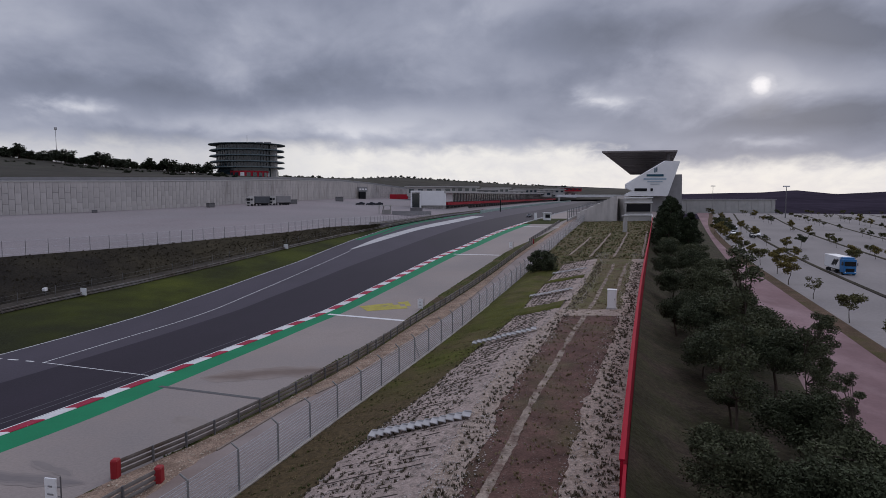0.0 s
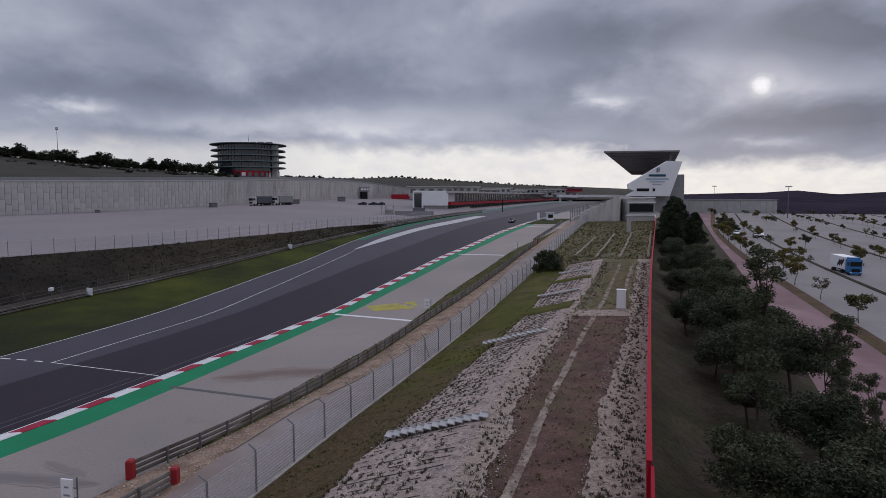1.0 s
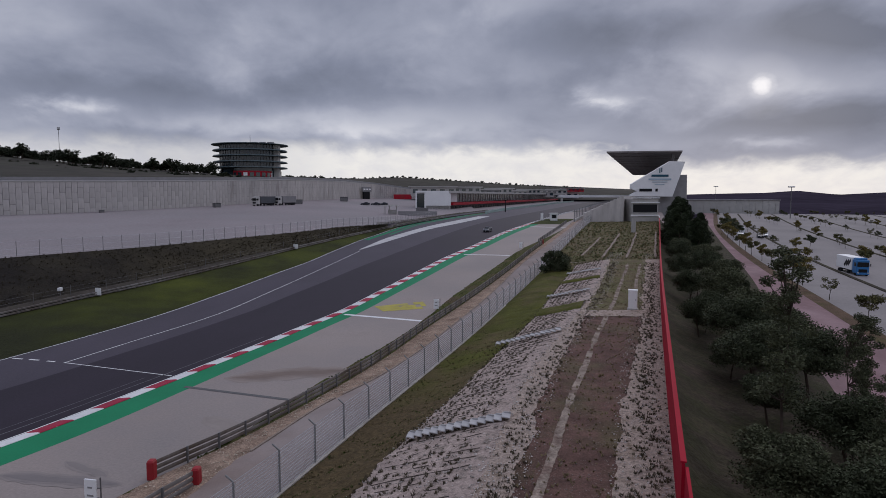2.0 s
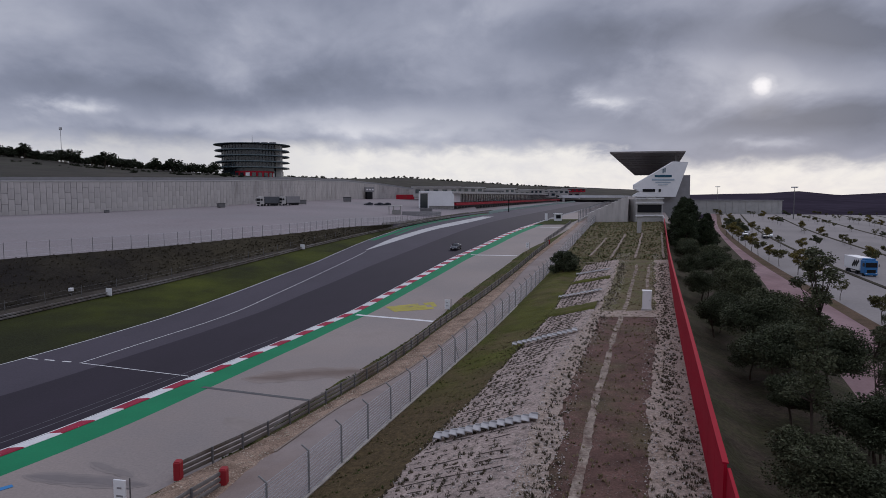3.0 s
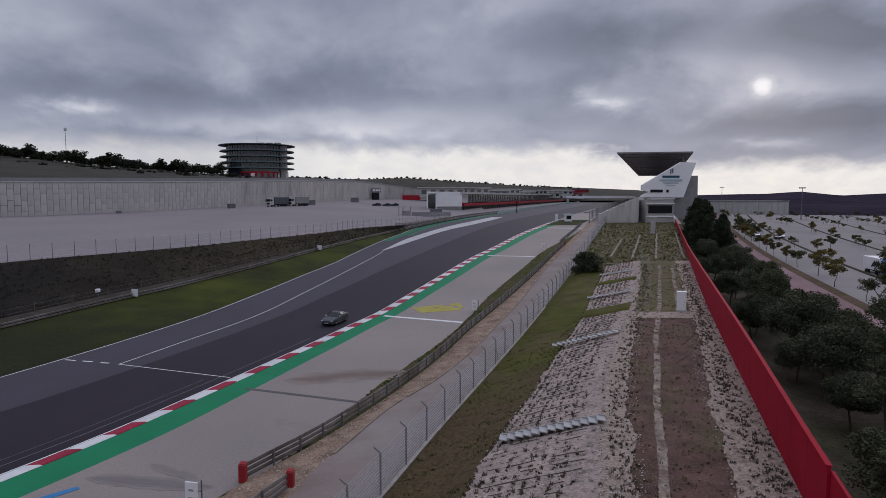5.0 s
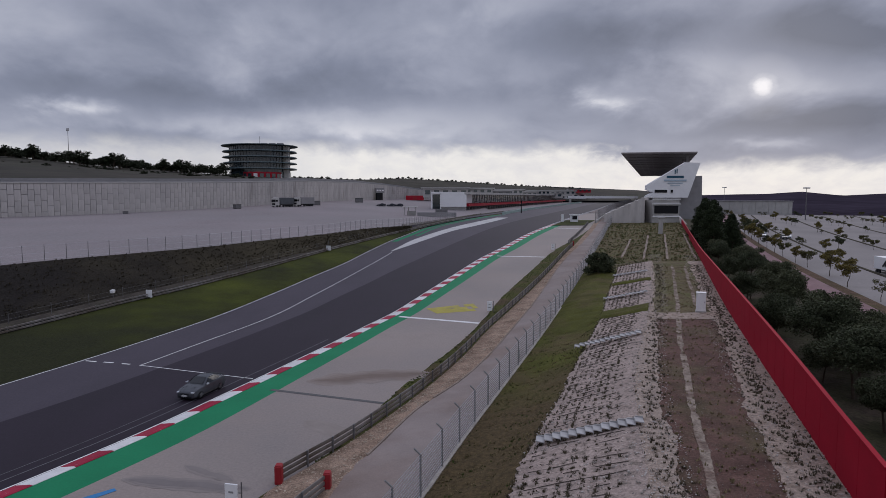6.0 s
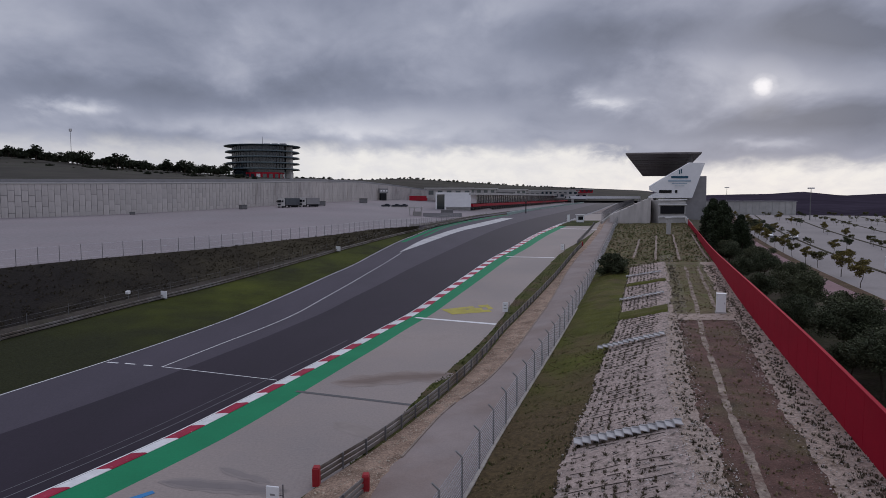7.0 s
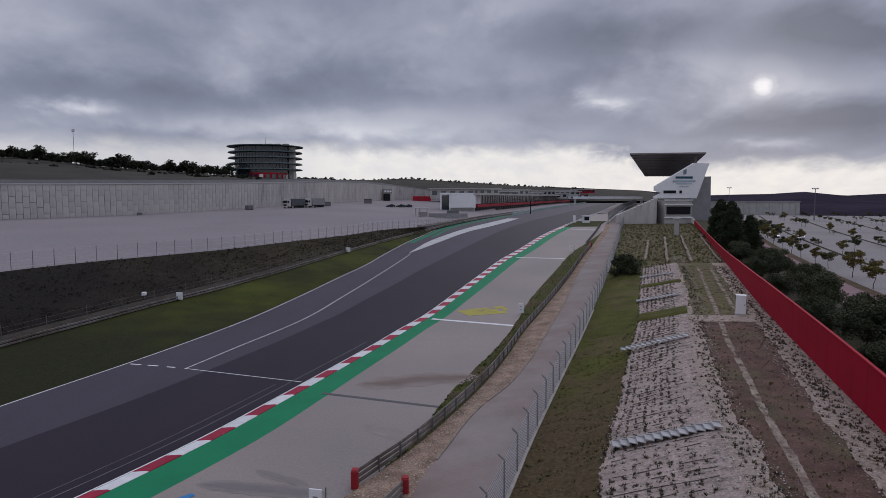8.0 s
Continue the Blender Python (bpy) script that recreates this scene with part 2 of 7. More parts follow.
M_CONC = mat("precast concrete", (0.50, 0.465, 0.44), 0.9, var=0.16, scale=0.2, fine=0.10, fine_scale=2, second=(0.33, 0.30, 0.28), second_scale=0.5, second_at=0.6, stretch=(1, 1, 0.25), rand=0.07)
M_CONCP = mat("plain concrete", (0.44, 0.42, 0.40), 0.9, var=0.12, scale=0.3, fine=0.08, fine_scale=3)
M_CONCD = mat("grey concrete", (0.26, 0.25, 0.25), 0.9, var=0.12, scale=0.3, fine=0.08, fine_scale=3)
M_WPANEL = mat("white cladding", (0.78, 0.77, 0.76), 0.5, var=0.05, scale=0.3, fine=0.03, fine_scale=3)
M_ROOFD = mat("brown grey metal soffit", (0.25, 0.225, 0.215), 0.5, metal=0.2, var=0.12, scale=0.2, second=(0.20, 0.18, 0.175), second_scale=0.12, second_at=0.5)
M_DARK = mat("dark opening", (0.012, 0.012, 0.014), 0.4, var=0.1)
M_GLASS = mat("dark glazing", (0.025, 0.04, 0.05), 0.08, var=0.15, scale=0.3, spec=0.6)
M_STEEL = mat("galvanised steel", (0.36, 0.36, 0.36), 0.5, metal=0.6, var=0.2, scale=1.5, fine=0.1)
M_POST = mat("weathered steel post", (0.17, 0.165, 0.165), 0.6, metal=0.4, var=0.2, scale=2)
M_RAIL = mat("rusty crash barrier rail", (0.15, 0.122, 0.10), 0.6, metal=0.3, var=0.22, scale=0.8, second=(0.27, 0.25, 0.235), second_scale=0.25, second_at=0.5)
M_FPOST = mat("grey fence post", (0.27, 0.265, 0.26), 0.6, metal=0.2, var=0.2, scale=2)
M_WIRE = mat("galvanised wire", (0.42, 0.42, 0.43), 0.5, metal=0.4, var=0.1)
M_TEAL = mat("pale green metal", (0.085, 0.108, 0.118), 0.5, var=0.1)
M_REDP = mat("red facade panels", (0.36, 0.014, 0.028), 0.5, var=0.1, scale=0.5)


def growth(M, colour, y0, y1):
    """Growth of another colour before y0, patchily giving way to the material's own by y1."""
    nt = M.node_tree
    N, K = nt.nodes.new, nt.links.new
    b = nt.nodes["Principled BSDF"]
    own = b.inputs["Base Color"].links[0].from_socket
    tc, sep, n1, n2 = N("ShaderNodeTexCoord"), N("ShaderNodeSeparateXYZ"), N("ShaderNodeTexNoise"), N("ShaderNodeTexNoise")
    K(tc.outputs["Object"], sep.inputs[0])
    for n, sc in ((n1, 0.13), (n2, 4.0)):
        n.inputs["Scale"].default_value, n.inputs["Detail"].default_value = sc, 5.0
        K(tc.outputs["Object"], n.inputs["Vector"])
    add = N("ShaderNodeMath")
    add.operation = "MULTIPLY_ADD"
    add.inputs[1].default_value = 1.6 * (y1 - y0)
    K(n1.outputs[0], add.inputs[0]), K(sep.outputs[1], add.inputs[2])
    f, v, tone, mx = N("ShaderNodeMapRange"), N("ShaderNodeMapRange"), N("ShaderNodeMix"), N("ShaderNodeMix")
    f.inputs[1].default_value, f.inputs[2].default_value = y0 + 0.8 * (y1 - y0), y1 + 0.8 * (y1 - y0)
    K(add.outputs[0], f.inputs[0])
    v.inputs[1].default_value, v.inputs[2].default_value, v.inputs[3].default_value, v.inputs[4].default_value = 0.25, 0.75, 0.5, 1.5
    K(n2.outputs[0], v.inputs[0])
    tone.data_type, tone.blend_type = "RGBA", "MULTIPLY"
    tone.inputs[0].default_value, tone.inputs[6].default_value = 1.0, (*colour, 1)
    K(v.outputs[0], tone.inputs[7])
    mx.data_type = "RGBA"
    K(f.outputs[0], mx.inputs[0]), K(tone.outputs[2], mx.inputs[6]), K(own, mx.inputs[7]), K(mx.outputs[2], b.inputs["Base Color"])


growth(M_BANK, (0.018, 0.0148, 0.0128), 85, 130)
growth(M_GRASS, (0.022, 0.024, 0.008), 70, 100)
growth(M_GRASSG, (0.085, 0.060, 0.030), 46, 60)


# ---- mesh helpers ----
def part(name, bm, material, parent=None, label="", smooth=False):
    me = bpy.data.meshes.new(name)
    bm.normal_update()
    bm.to_mesh(me)
    bm.free()
    me.materials.append(material)
    if smooth:
        me.shade_smooth()
    ob = new(name, me)
    if parent is not None:
        ob.parent = parent
    if label:
        tagged(ob, label)
    return ob


def raw(name, verts, faces, material, parent=None, label="", smooth=False):
    me = bpy.data.meshes.new(name)
    me.from_pydata([tuple(v) for v in verts], [], faces)
    me.materials.append(material)
    if smooth:
        me.shade_smooth()
    me.update()
    ob = new(name, me)
    if parent is not None:
        ob.parent = parent
    if label:
        tagged(ob, label)
    return ob


def thing(name, m, label, category, group="", kind=""):
    e = new(name)
    e.empty_display_size = 0.3
    e.matrix_basis = m
    return tagged(e, label, category, group, kind)


def add_box(bm, c, size, rot=None, bevel=0.0):
    m = Matrix.Translation(c) @ (rot or Matrix.Identity(4)) @ Matrix.Diagonal((*size, 1))
    r = bmesh.ops.create_cube(bm, size=1.0, matrix=m)
    if bevel:
        es = list({e for v in r["verts"] for e in v.link_edges})
        bmesh.ops.bevel(bm, geom=es, offset=bevel, segments=1, affect="EDGES")
    return bm


def box(c, size, rot=None, bevel=0.0):
    return add_box(bmesh.new(), c, size, rot, bevel)


def add_tube(bm, a, b, r1, r2=None, n=8):
    a, b = Vector(a), Vector(b)
    d = b - a
    m = Matrix.Translation((a + b) / 2) @ d.to_track_quat("Z", "Y").to_matrix().to_4x4()
    bmesh.ops.create_cone(bm, cap_ends=True, segments=n, radius1=r1, radius2=r1 if r2 is None else r2, depth=d.length, matrix=m)
    return bm


def tube(a, b, r1, r2=None, n=8):
    return add_tube(bmesh.new(), a, b, r1, r2, n)


def add_prism(bm, pts, z0, z1):
    """A closed outline in x, y between two heights."""
    lo = [bm.verts.new((x, y, z0)) for x, y in pts]
    hi = [bm.verts.new((x, y, z1)) for x, y in pts]
    n = len(pts)
    for i in range(n):
        bm.faces.new((lo[i], lo[(i + 1) % n], hi[(i + 1) % n], hi[i]))
    bm.faces.new(hi), bm.faces.new(lo[::-1])
    return bm


def curve_of(*p):
    """x or z as a smooth run along y, straight beyond its ends."""
    ys, vs = np.array([q[0] for q in p], float), np.array([q[1] for q in p], float)
    sl = np.gradient(vs, ys)

    def f(y):
        if y <= ys[0]:
            return float(vs[0] + sl[0] * (y - ys[0]))
        if y >= ys[-1]:
            return float(vs[-1] + sl[-1] * (y - ys[-1]))
        i = int(np.searchsorted(ys, y)) - 1
        h = ys[i + 1] - ys[i]
        u = (y - ys[i]) / h
        return float((2 * u**3 - 3 * u**2 + 1) * vs[i] + (u**3 - 2 * u**2 + u) * h * sl[i] + (3 * u**2 - 2 * u**3) * vs[i + 1] + (u**3 - u**2) * h * sl[i + 1])
    return f


def level(*p):
    ys, vs = [q[0] for q in p], [q[1] for q in p]
    return lambda y: float(np.interp(y, ys, vs))


# ---- the lie of the land: each line runs along y ----
z_track = curve_of((-60, 0.0), (40, 0.0), (75, 0.05), (90, 0.25), (102, 0.8), (125, 2.0), (150, 3.2), (180, 4.8), (215, 6.4), (265, 7.8), (320, 8.8), (450, 9.6), (700, 10.5))
x_kerb_in = curve_of((-20, -66), (10, -48.4), (28, -39.3), (36, -35.6), (44, -32.25), (54, -28.95), (65, -25.5), (73, -22.95), (83.5, -19.8), (90, -17.6), (106, -12.9), (123, -7.9), (146.6, -1.0), (164, 5.2), (193, 14.9), (229, 28.3), (320, 60.5), (500, 117), (700, 178))
kerb_w = curve_of((0, 1.08), (60, 1.08), (90, 1.2), (130, 1.45), (240, 1.6))
green_w = curve_of((0, 4.1), (50, 4.1), (60, 3.8), (75, 3.5), (90, 3.4), (120, 3.8), (150, 4.1), (240, 4.4))
x_left = curve_of((-20, -72), (30, -57), (53, -51.3), (66, -47.7), (74, -45.6), (90, -41.9), (108, -37.9), (121, -35.2), (137, -31.8), (152, -29.6), (166, -27.2), (180, -24.6), (193, -21.6), (219, -16.2), (268, 1.0), (320, 23), (500, 84), (700, 146))
x_inner = curve_of((63.3, -40.85), (73, -38.4), (81.6, -36.0), (91.8, -33.6), (102.8, -31.6), (116.6, -29.0), (133.5, -26.1), (152, -23.2), (160, -22.0))
x_dark = curve_of((-20, -68), (20, -54.0), (44, -44.9), (53, -41.4), (62, -38.5), (70, -36.1), (77, -34.0), (85, -31.9), (92.7, -29.6), (102.8, -27.0), (114, -23.8), (129.5, -19.8), (152, -13.4), (176, -6.1), (208, 3.8), (240, 14.5), (320, 44), (500, 100), (700, 162))
x_larm = curve_of((-20, -86), (40, -71), (71.5, -63.6), (84, -59.4), (92, -56.6), (99, -53.6), (114, -48.4), (128, -44.2), (149, -38), (177, -29.2), (212, -17.8), (260, -1.5), (320, 21.5))
z_larm = curve_of((-60, -0.2), (60, 0.2), (84, 1.1), (99, 1.8), (128, 3.1), (149, 4.1), (177, 5.3), (212, 6.6), (260, 7.9), (320, 9.0))
x_pad = curve_of((-20, -102), (60, -81), (97, -68.2), (106, -62.6), (117, -55.9), (134, -49.0), (155, -39.4), (182, -30.0), (195, -23.6), (225, -16), (260, -5), (320, 14))
z_pad = curve_of((-60, 6.8), (60, 7.2), (97, 7.5), (117, 7.6), (155, 7.9), (182, 8.1), (200, 7.9), (230, 7.7), (260, 8.1), (320, 8.9))
x_arm = curve_of((-20, -34), (15, -26.0), (37, -19.8), (42, -17.2), (50, -13.8), (60, -10.2), (70, -7.2), (77, -5.3), (96, 0.9), (119, 8.7), (146, 17.6), (165, 24.0), (180, 28.8), (200, 35), (241, 47.0), (320, 72))
z_arm = curve_of((-60, 0.0), (50, 0.0), (78, 0.1), (102, 0.9), (125, 2.2), (153, 4.0), (180, 5.3), (215, 6.5), (320, 8.8))
x_fence = curve_of((-20, -31), (20, -15.6), (34, -11.0), (42, -8.6), (48, -6.7), (59, -3.15), (73, 1.5), (84, 5.1), (95, 8.7), (105, 12.0), (121, 17.1), (136, 21.8), (150, 26.1), (173, 33.3), (204, 42.5), (268, 62))
z_fence = curve_of((-60, 0.7), (34, 0.8), (60, 0.85), (75, 1.2), (95, 1.9), (121, 3.1), (150, 4.5), (175, 5.6), (204, 6.3), (268, 7.4))
x_rock = curve_of((-20, -25), (20, -9.8), (33, -6.0), (39, -4.1), (45, -1.8), (58, 2.6), (74, 8.4), (92.5, 14.3), (115, 21.7), (150, 33))
z_rock = curve_of((-60, 2.0), (33, 2.2), (58, 2.2), (74, 2.5), (92, 3.1), (115, 3.9), (150, 4.9), (268, 7.4))
x_top = curve_of((-20, -16.6), (20, -3.0), (28, -0.6), (32, 0.4), (37, 1.6), (47, 4.5), (61, 9.5), (81, 16.7), (114, 27.3), (150, 38))
z_plat = curve_of((-60, 4.0), (30, 4.05), (80, 4.15), (112, 5.0), (146, 5.6), (184, 6.6), (250, 7.4), (330, 8.2))
x_wall = curve_of((-20, -6.86), (20, 5.74), (60, 18.78), (100, 32.15), (140, 45.70), (180, 59.28), (220, 72.78), (260, 86.04), (300, 98.94))
x_road_l = curve_of((-20, 4), (20, 17.5), (41, 25.9), (61, 33.9), (76, 38.9), (113, 53.8), (203, 86.5), (400, 160))
x_road_r = curve_of((-20, 18), (20, 31), (59, 42.5), (81, 49.3), (96, 53.9), (139, 67.0), (230, 98), (400, 168))
z_low = curve_of((-60, 0.0), (30, 0.6), (130, 1.5), (250, 3.5), (400, 6.0), (700, 10))


w_grass = curve_of((-60, 0.7), (46, 0.8), (52, 1.75), (82, 1.8), (99, 3.2), (131, 3.6), (160, 3.0), (175, 1.6), (320, 1.2))
w_gravel = curve_of((-60, 4.4), (35, 4.3), (42, 2.7), (50, 1.9), (57, 2.6), (65, 2.9), (80, 3.2), (98, 2.7), (128, 1.4), (162, 1.8), (320, 1.8))


def ragged(f, amp, seed):
    """A line between two grounds, uneven as soil and growth leave it."""
    def g(y):
        x, z = f(y)
        return (x + amp * (noise.noise(Vector((seed, y * 0.22, 0))) + 0.6 * noise.noise(Vector((seed, y * 0.9, 4))) + 0.4 * noise.noise(Vector((seed, y * 2.6, 8)))), z)
    return g


def spaced(a, b, step):
    n = max(1, round((b - a) / step))
    return [a + (b - a) * i / n for i in range(n + 1)]


def strip(name, left, right, ys, material, nx=1, rough=0.0, lift=0.0, label="", crown=None, category="ground", seed=0.0):
    """A band of ground between two lines; left and right give (x, z) for y."""
    verts, faces = [], []
    for y in ys:
        (xa, za), (xb, zb) = left(y), right(y)
        for i in range(nx + 1):
            u = i / nx
            x, z = xa + (xb - xa) * u, za + (zb - za) * u + lift
            if crown:
                z += crown(u, y)
            if rough and 0 < i < nx:
                z += rough * (noise.noise(Vector((x * 0.9, y * 0.9, seed))) + 0.6 * noise.noise(Vector((x * 2.7, y * 2.7, seed + 5))))
            verts.append((x, y, z))
    w = nx + 1
    for j in range(len(ys) - 1):
        for i in range(nx):
            a = j * w + i
            faces.append((a, a + 1, a + w + 1, a + w))
    ob = raw(name, verts, faces, material, smooth=rough > 0)
    return tagged(ob, label, category, kind="structure")


def at(xf, zf, dx=0.0, dz=0.0):
    return lambda y: (xf(y) + dx, zf(y) + dz)


# ---- ground ----
YS = spaced(-20, 240, 2.5) + spaced(245, 320, 7.5) + spaced(335, 700, 18)
YN = spaced(-20, 150, 1.0) + spaced(152, 320, 4)
YM = spaced(-20, 320, 2.5)
YP = [y / 2 for y in range(-40, 237)]
YD1, YD2 = [y for y in YP if y <= 70], [y for y in YP if y >= 70]
strip("lane_asphalt", at(x_left, z_track), at(x_dark, z_track), YS, M_LANE, 3, label="grey worn asphalt lane beside the racing line", category="asphalt")
strip("track_asphalt", at(x_dark, z_track), at(x_kerb_in, z_track), YS, M_TRACK, 3, label="dark smooth racing asphalt track surface", category="race track")
strip("kerb_base", at(x_kerb_in, z_track), lambda y: (x_kerb_in(y) + kerb_w(y), z_track(y)), YS, M_CONCD, 1, lift=-0.01, label="concrete bed under the painted kerb", category="kerb")
strip("green_strip", lambda y: (x_kerb_in(y) + kerb_w(y), z_track(y)), lambda y: (x_kerb_in(y) + green_w(y), z_track(y)), [y for y in YS if y < 236], M_GREEN, 1, label="green painted runoff strip beside the kerb", category="painted strip")


def run_edge(y):
    return (x_kerb_in(y) + (green_w(y) if y < 236 else kerb_w(y)), z_track(y))


run_right = ragged(lambda y: (x_arm(y) - w_grass(y), z_arm(y)), 0.22, 2.0)
grav_right = ragged(lambda y: (x_arm(y) + w_gravel(y), z_arm(y) + 0.22), 0.30, 5.0)
YF = spaced(-20, 170, 0.5) + spaced(172, 320, 4)
strip("runoff_asphalt", run_edge, run_right, YF, M_RUNOFF, 4, label="pale grey asphalt runoff area with tyre stains", category="asphalt")
strip("barrier_verge", run_right, at(x_arm, z_arm, 0.15, 0.02), YF, M_VERGE, 4, rough=0.07, label="rough green grass strip in front of the crash barrier", category="grass")
strip("verge_left", at(x_larm, z_larm), at(x_left, z_track), YM, M_GRASS, 8, rough=0.10, label="green mown grass verge beside the track", category="grass")
strip("pit_entry", at(x_pad, z_pad), at(x_larm, z_larm), [y for y in YM if y >= 205], M_LANE, 4, label="grey asphalt of the pit lane entry", category="asphalt")
strip("bank_left", at(x_pad, z_pad), at(x_larm, z_larm), [y for y in YM if y <= 205], M_BANK, 8, rough=0.35, label="dark bare earth embankment with sparse weeds", category="embankment")
strip("gravel_strip", at(x_arm, z_arm, 0.15, 0.02), grav_right, YF, M_GRAVEL, 6, rough=0.12, label="pale gravel strip behind the crash barrier", category="gravel")
strip("service_road", grav_right, at(x_fence, z_fence), YF, M_SERVICE, 3, label="dusty pale service road along the fence", category="road")
rock_foot = ragged(at(x_rock, z_rock), 0.32, 7.0)
rock_top = ragged(at(x_top, z_plat), 0.25, 9.0)
strip("grass_right", at(x_fence, z_fence), rock_foot, YP, M_GRASSG, 7, rough=0.16, label="grass slope, green and partly withered, below the rubble", category="grass", crown=lambda u, y: float(np.interp(y, [70, 95], [-0.25, 0.55])) * math.sin(math.pi * u))


def lip(u, y):
    """The slope is laid in low courses a metre apart."""
    f = ((y + 1.0 * u) / 1.05) % 1.0
    return 0.09 * f * min(1.0, (1 - u) * 7) * min(1.0, u * 12)


strip("rock_slope", rock_foot, rock_top, spaced(-20, 10, 1.0)[:-1] + spaced(10, 60, 0.15) + spaced(60.3, 118, 0.3), M_ROCK, 14, rough=0.05, crown=lip, label="slope of pale limestone laid in low courses", category="slope")


def part_way(u):
    return lambda y: (x_top(y) + u(y) * (x_wall(y) - x_top(y)), z_plat(y))


mid1 = ragged(part_way(level((20, 0.19), (60, 0.16), (75, 0.05), (120, 0.05))), 0.42, 12.0)
mid2 = ragged(part_way(level((25, 0.68), (37, 0.70), (50, 0.76), (65, 0.78), (80, 0.74))), 0.42, 15.0)
M_SCRUB = mat("olive scrub", (0.128, 0.098, 0.055), 0.95, var=0.35, scale=0.6, fine=0.45, fine_scale=5, second=(0.088, 0.088, 0.032), second_scale=0.3, bump=0.10, bump_scale=4)
strip("stony_shoulder", rock_top, mid1, YP, M_STONY, 4, rough=0.08, label="stony pale shoulder dotted with dry weeds", category="ground")
strip("dirt_plateau", mid1, mid2, YD1, M_DIRT, 6, rough=0.06, label="brown dirt plateau with a worn wheel track", category="ground")
strip("scrub_plateau", mid1, mid2, YD2, M_SCRUB, 6, rough=0.08, label="olive brown scrubby plateau with wheel tracks", category="ground")
strip("stony_margin", mid2, at(x_wall, z_plat), YP, M_STONY, 5, rough=0.08, label="stony pale margin along the red hoarding", category="ground")
strip("scrub_ground", at(x_fence, z_fence), at(x_wall, z_plat), spaced(118, 244, 2.0), M_SCRUB, 10, rough=0.2, label="olive brown scrub in front of the stand", category="ground")
strip("stand_apron", lambda y: ((x_fence(y) if y < 320 else x_kerb_in(y) + kerb_w(y)), z_track(y) - 0.3 * (y < 320)), lambda y: (min((x_fence(y) if y < 320 else x_kerb_in(y) + kerb_w(y)) + 75, x_wall(y) + 3), z_track(y) - 0.8), spaced(244, 700, 12), M_SERVICE, 3, label="pale asphalt apron before the grandstand", category="asphalt")


def rock_gap(name, y0, y1, skew, material, label):
    """Soil and growth lying over the courses where the rubble stops."""
    verts, faces = [], []
    n, m = 14, 12
    for j in range(m + 1):
        for i in range(n + 1):
            u, v = i / n, j / m
            y = y0 + (y1 - y0) * v - skew * u + (0.5 * noise.noise(Vector((u * 5, v * 9, y0))) if j in (0, m) else 0)
            (xa, za), (xb, zb) = rock_foot(y), rock_top(y)
            e = min(1, 5 * v, 5 * (1 - v))
            verts.append((xa + (xb - xa) * u, y, za + (zb - za) * u - 0.12 + 0.36 * e + 0.10 * e * noise.noise(Vector((u * 9, v * 6, 1)))))
    for j in range(m):
        for i in range(n):
            a = j * (n + 1) + i
            faces.append((a, a + 1, a + n + 2, a + n + 1))
    tagged(raw(name, verts, faces, material, smooth=True), label, "ground", kind="structure")


rock_gap("slope_gap", 74.0, 79.5, 2.0, M_GRASSG, "grassy gap between two stretches of rubble")
rock_gap("slope_gap", 97.0, 99.5, 1.5, M_GRASSG, "narrow grassy gap between two stretches of rubble")
strip("plateau_crossing", lambda y: (mid1(y)[0] - 0.3, z_plat(y)), lambda y: (mid2(y)[0] + 0.3, z_plat(y)), spaced(67.5, 71.0, 0.35), M_STONY, 8, rough=0.06, lift=0.05, label="pale stony crossing over the plateau", category="ground")
M_PATH = mat("dusty path", (0.055, 0.046, 0.038), 0.95, var=0.3, scale=0.5, fine=0.3, fine_scale=4, second=(0.05, 0.045, 0.03), second_scale=0.4, second_at=0.6)
strip("bank_path", at(x_larm, z_larm, -1.5, 0.55), at(x_larm, z_larm, -0.35, 0.25), YM, M_PATH, 2, rough=0.04, lift=0.40, label="narrow pale path behind the far barrier", category="path")
strip("undergrowth", at(x_wall, z_plat, 0.1, -0.2), at(x_road_l, z_low), YM, M_UNDER, 10, rough=0.25, label="grassy slope under the trees, darkened for their shade", category="ground", crown=lambda u, y: -1.6 * math.sin(math.pi * min(1, u * 1.3)) * (1 - u))
YR = spaced(-20, 400, 6)
strip("red_road", at(x_road_l, z_low), at(x_road_r, z_low), YR, M_PINK, 3, label="faded red tarmac access road", category="road")
strip("car_park", at(x_road_r, z_low, 2.2, 0.02), lambda y: (x_road_r(y) + 330, z_low(y) - 3), YR, M_CARPARK, 8, label="pale asphalt car park with rows of young trees", category="car park")
strip("road_verge", at(x_road_r, z_low, 0, 0.01), at(x_road_r, z_low, 2.2, 0.02), YR, M_GRASSR, 2, label="narrow grass verge beside the red road", category="grass")

# paddock between its edge and the high wall
WALL_LINE = [(-230, 132), (-185, 165), (-139.3, 199), (-123.6, 210.5), (-107.8, 227), (-93.9, 257), (-76.2, 301), (-60.4, 368), (-46.5, 425), (15, 490)]


def wall_pt(s):
    n = len(WALL_LINE) - 1
    i = min(int(s * n), n - 1)
    u = s * n - i
    a, b = Vector(WALL_LINE[i]), Vector(WALL_LINE[i + 1])
    return a + (b - a) * u


def wall_z(p):
    return float(np.interp(p.y, [130, 199, 227, 301, 368, 425, 490], [9.8, 10.7, 11.9, 14.2, 15.0, 15.2, 15.1]))


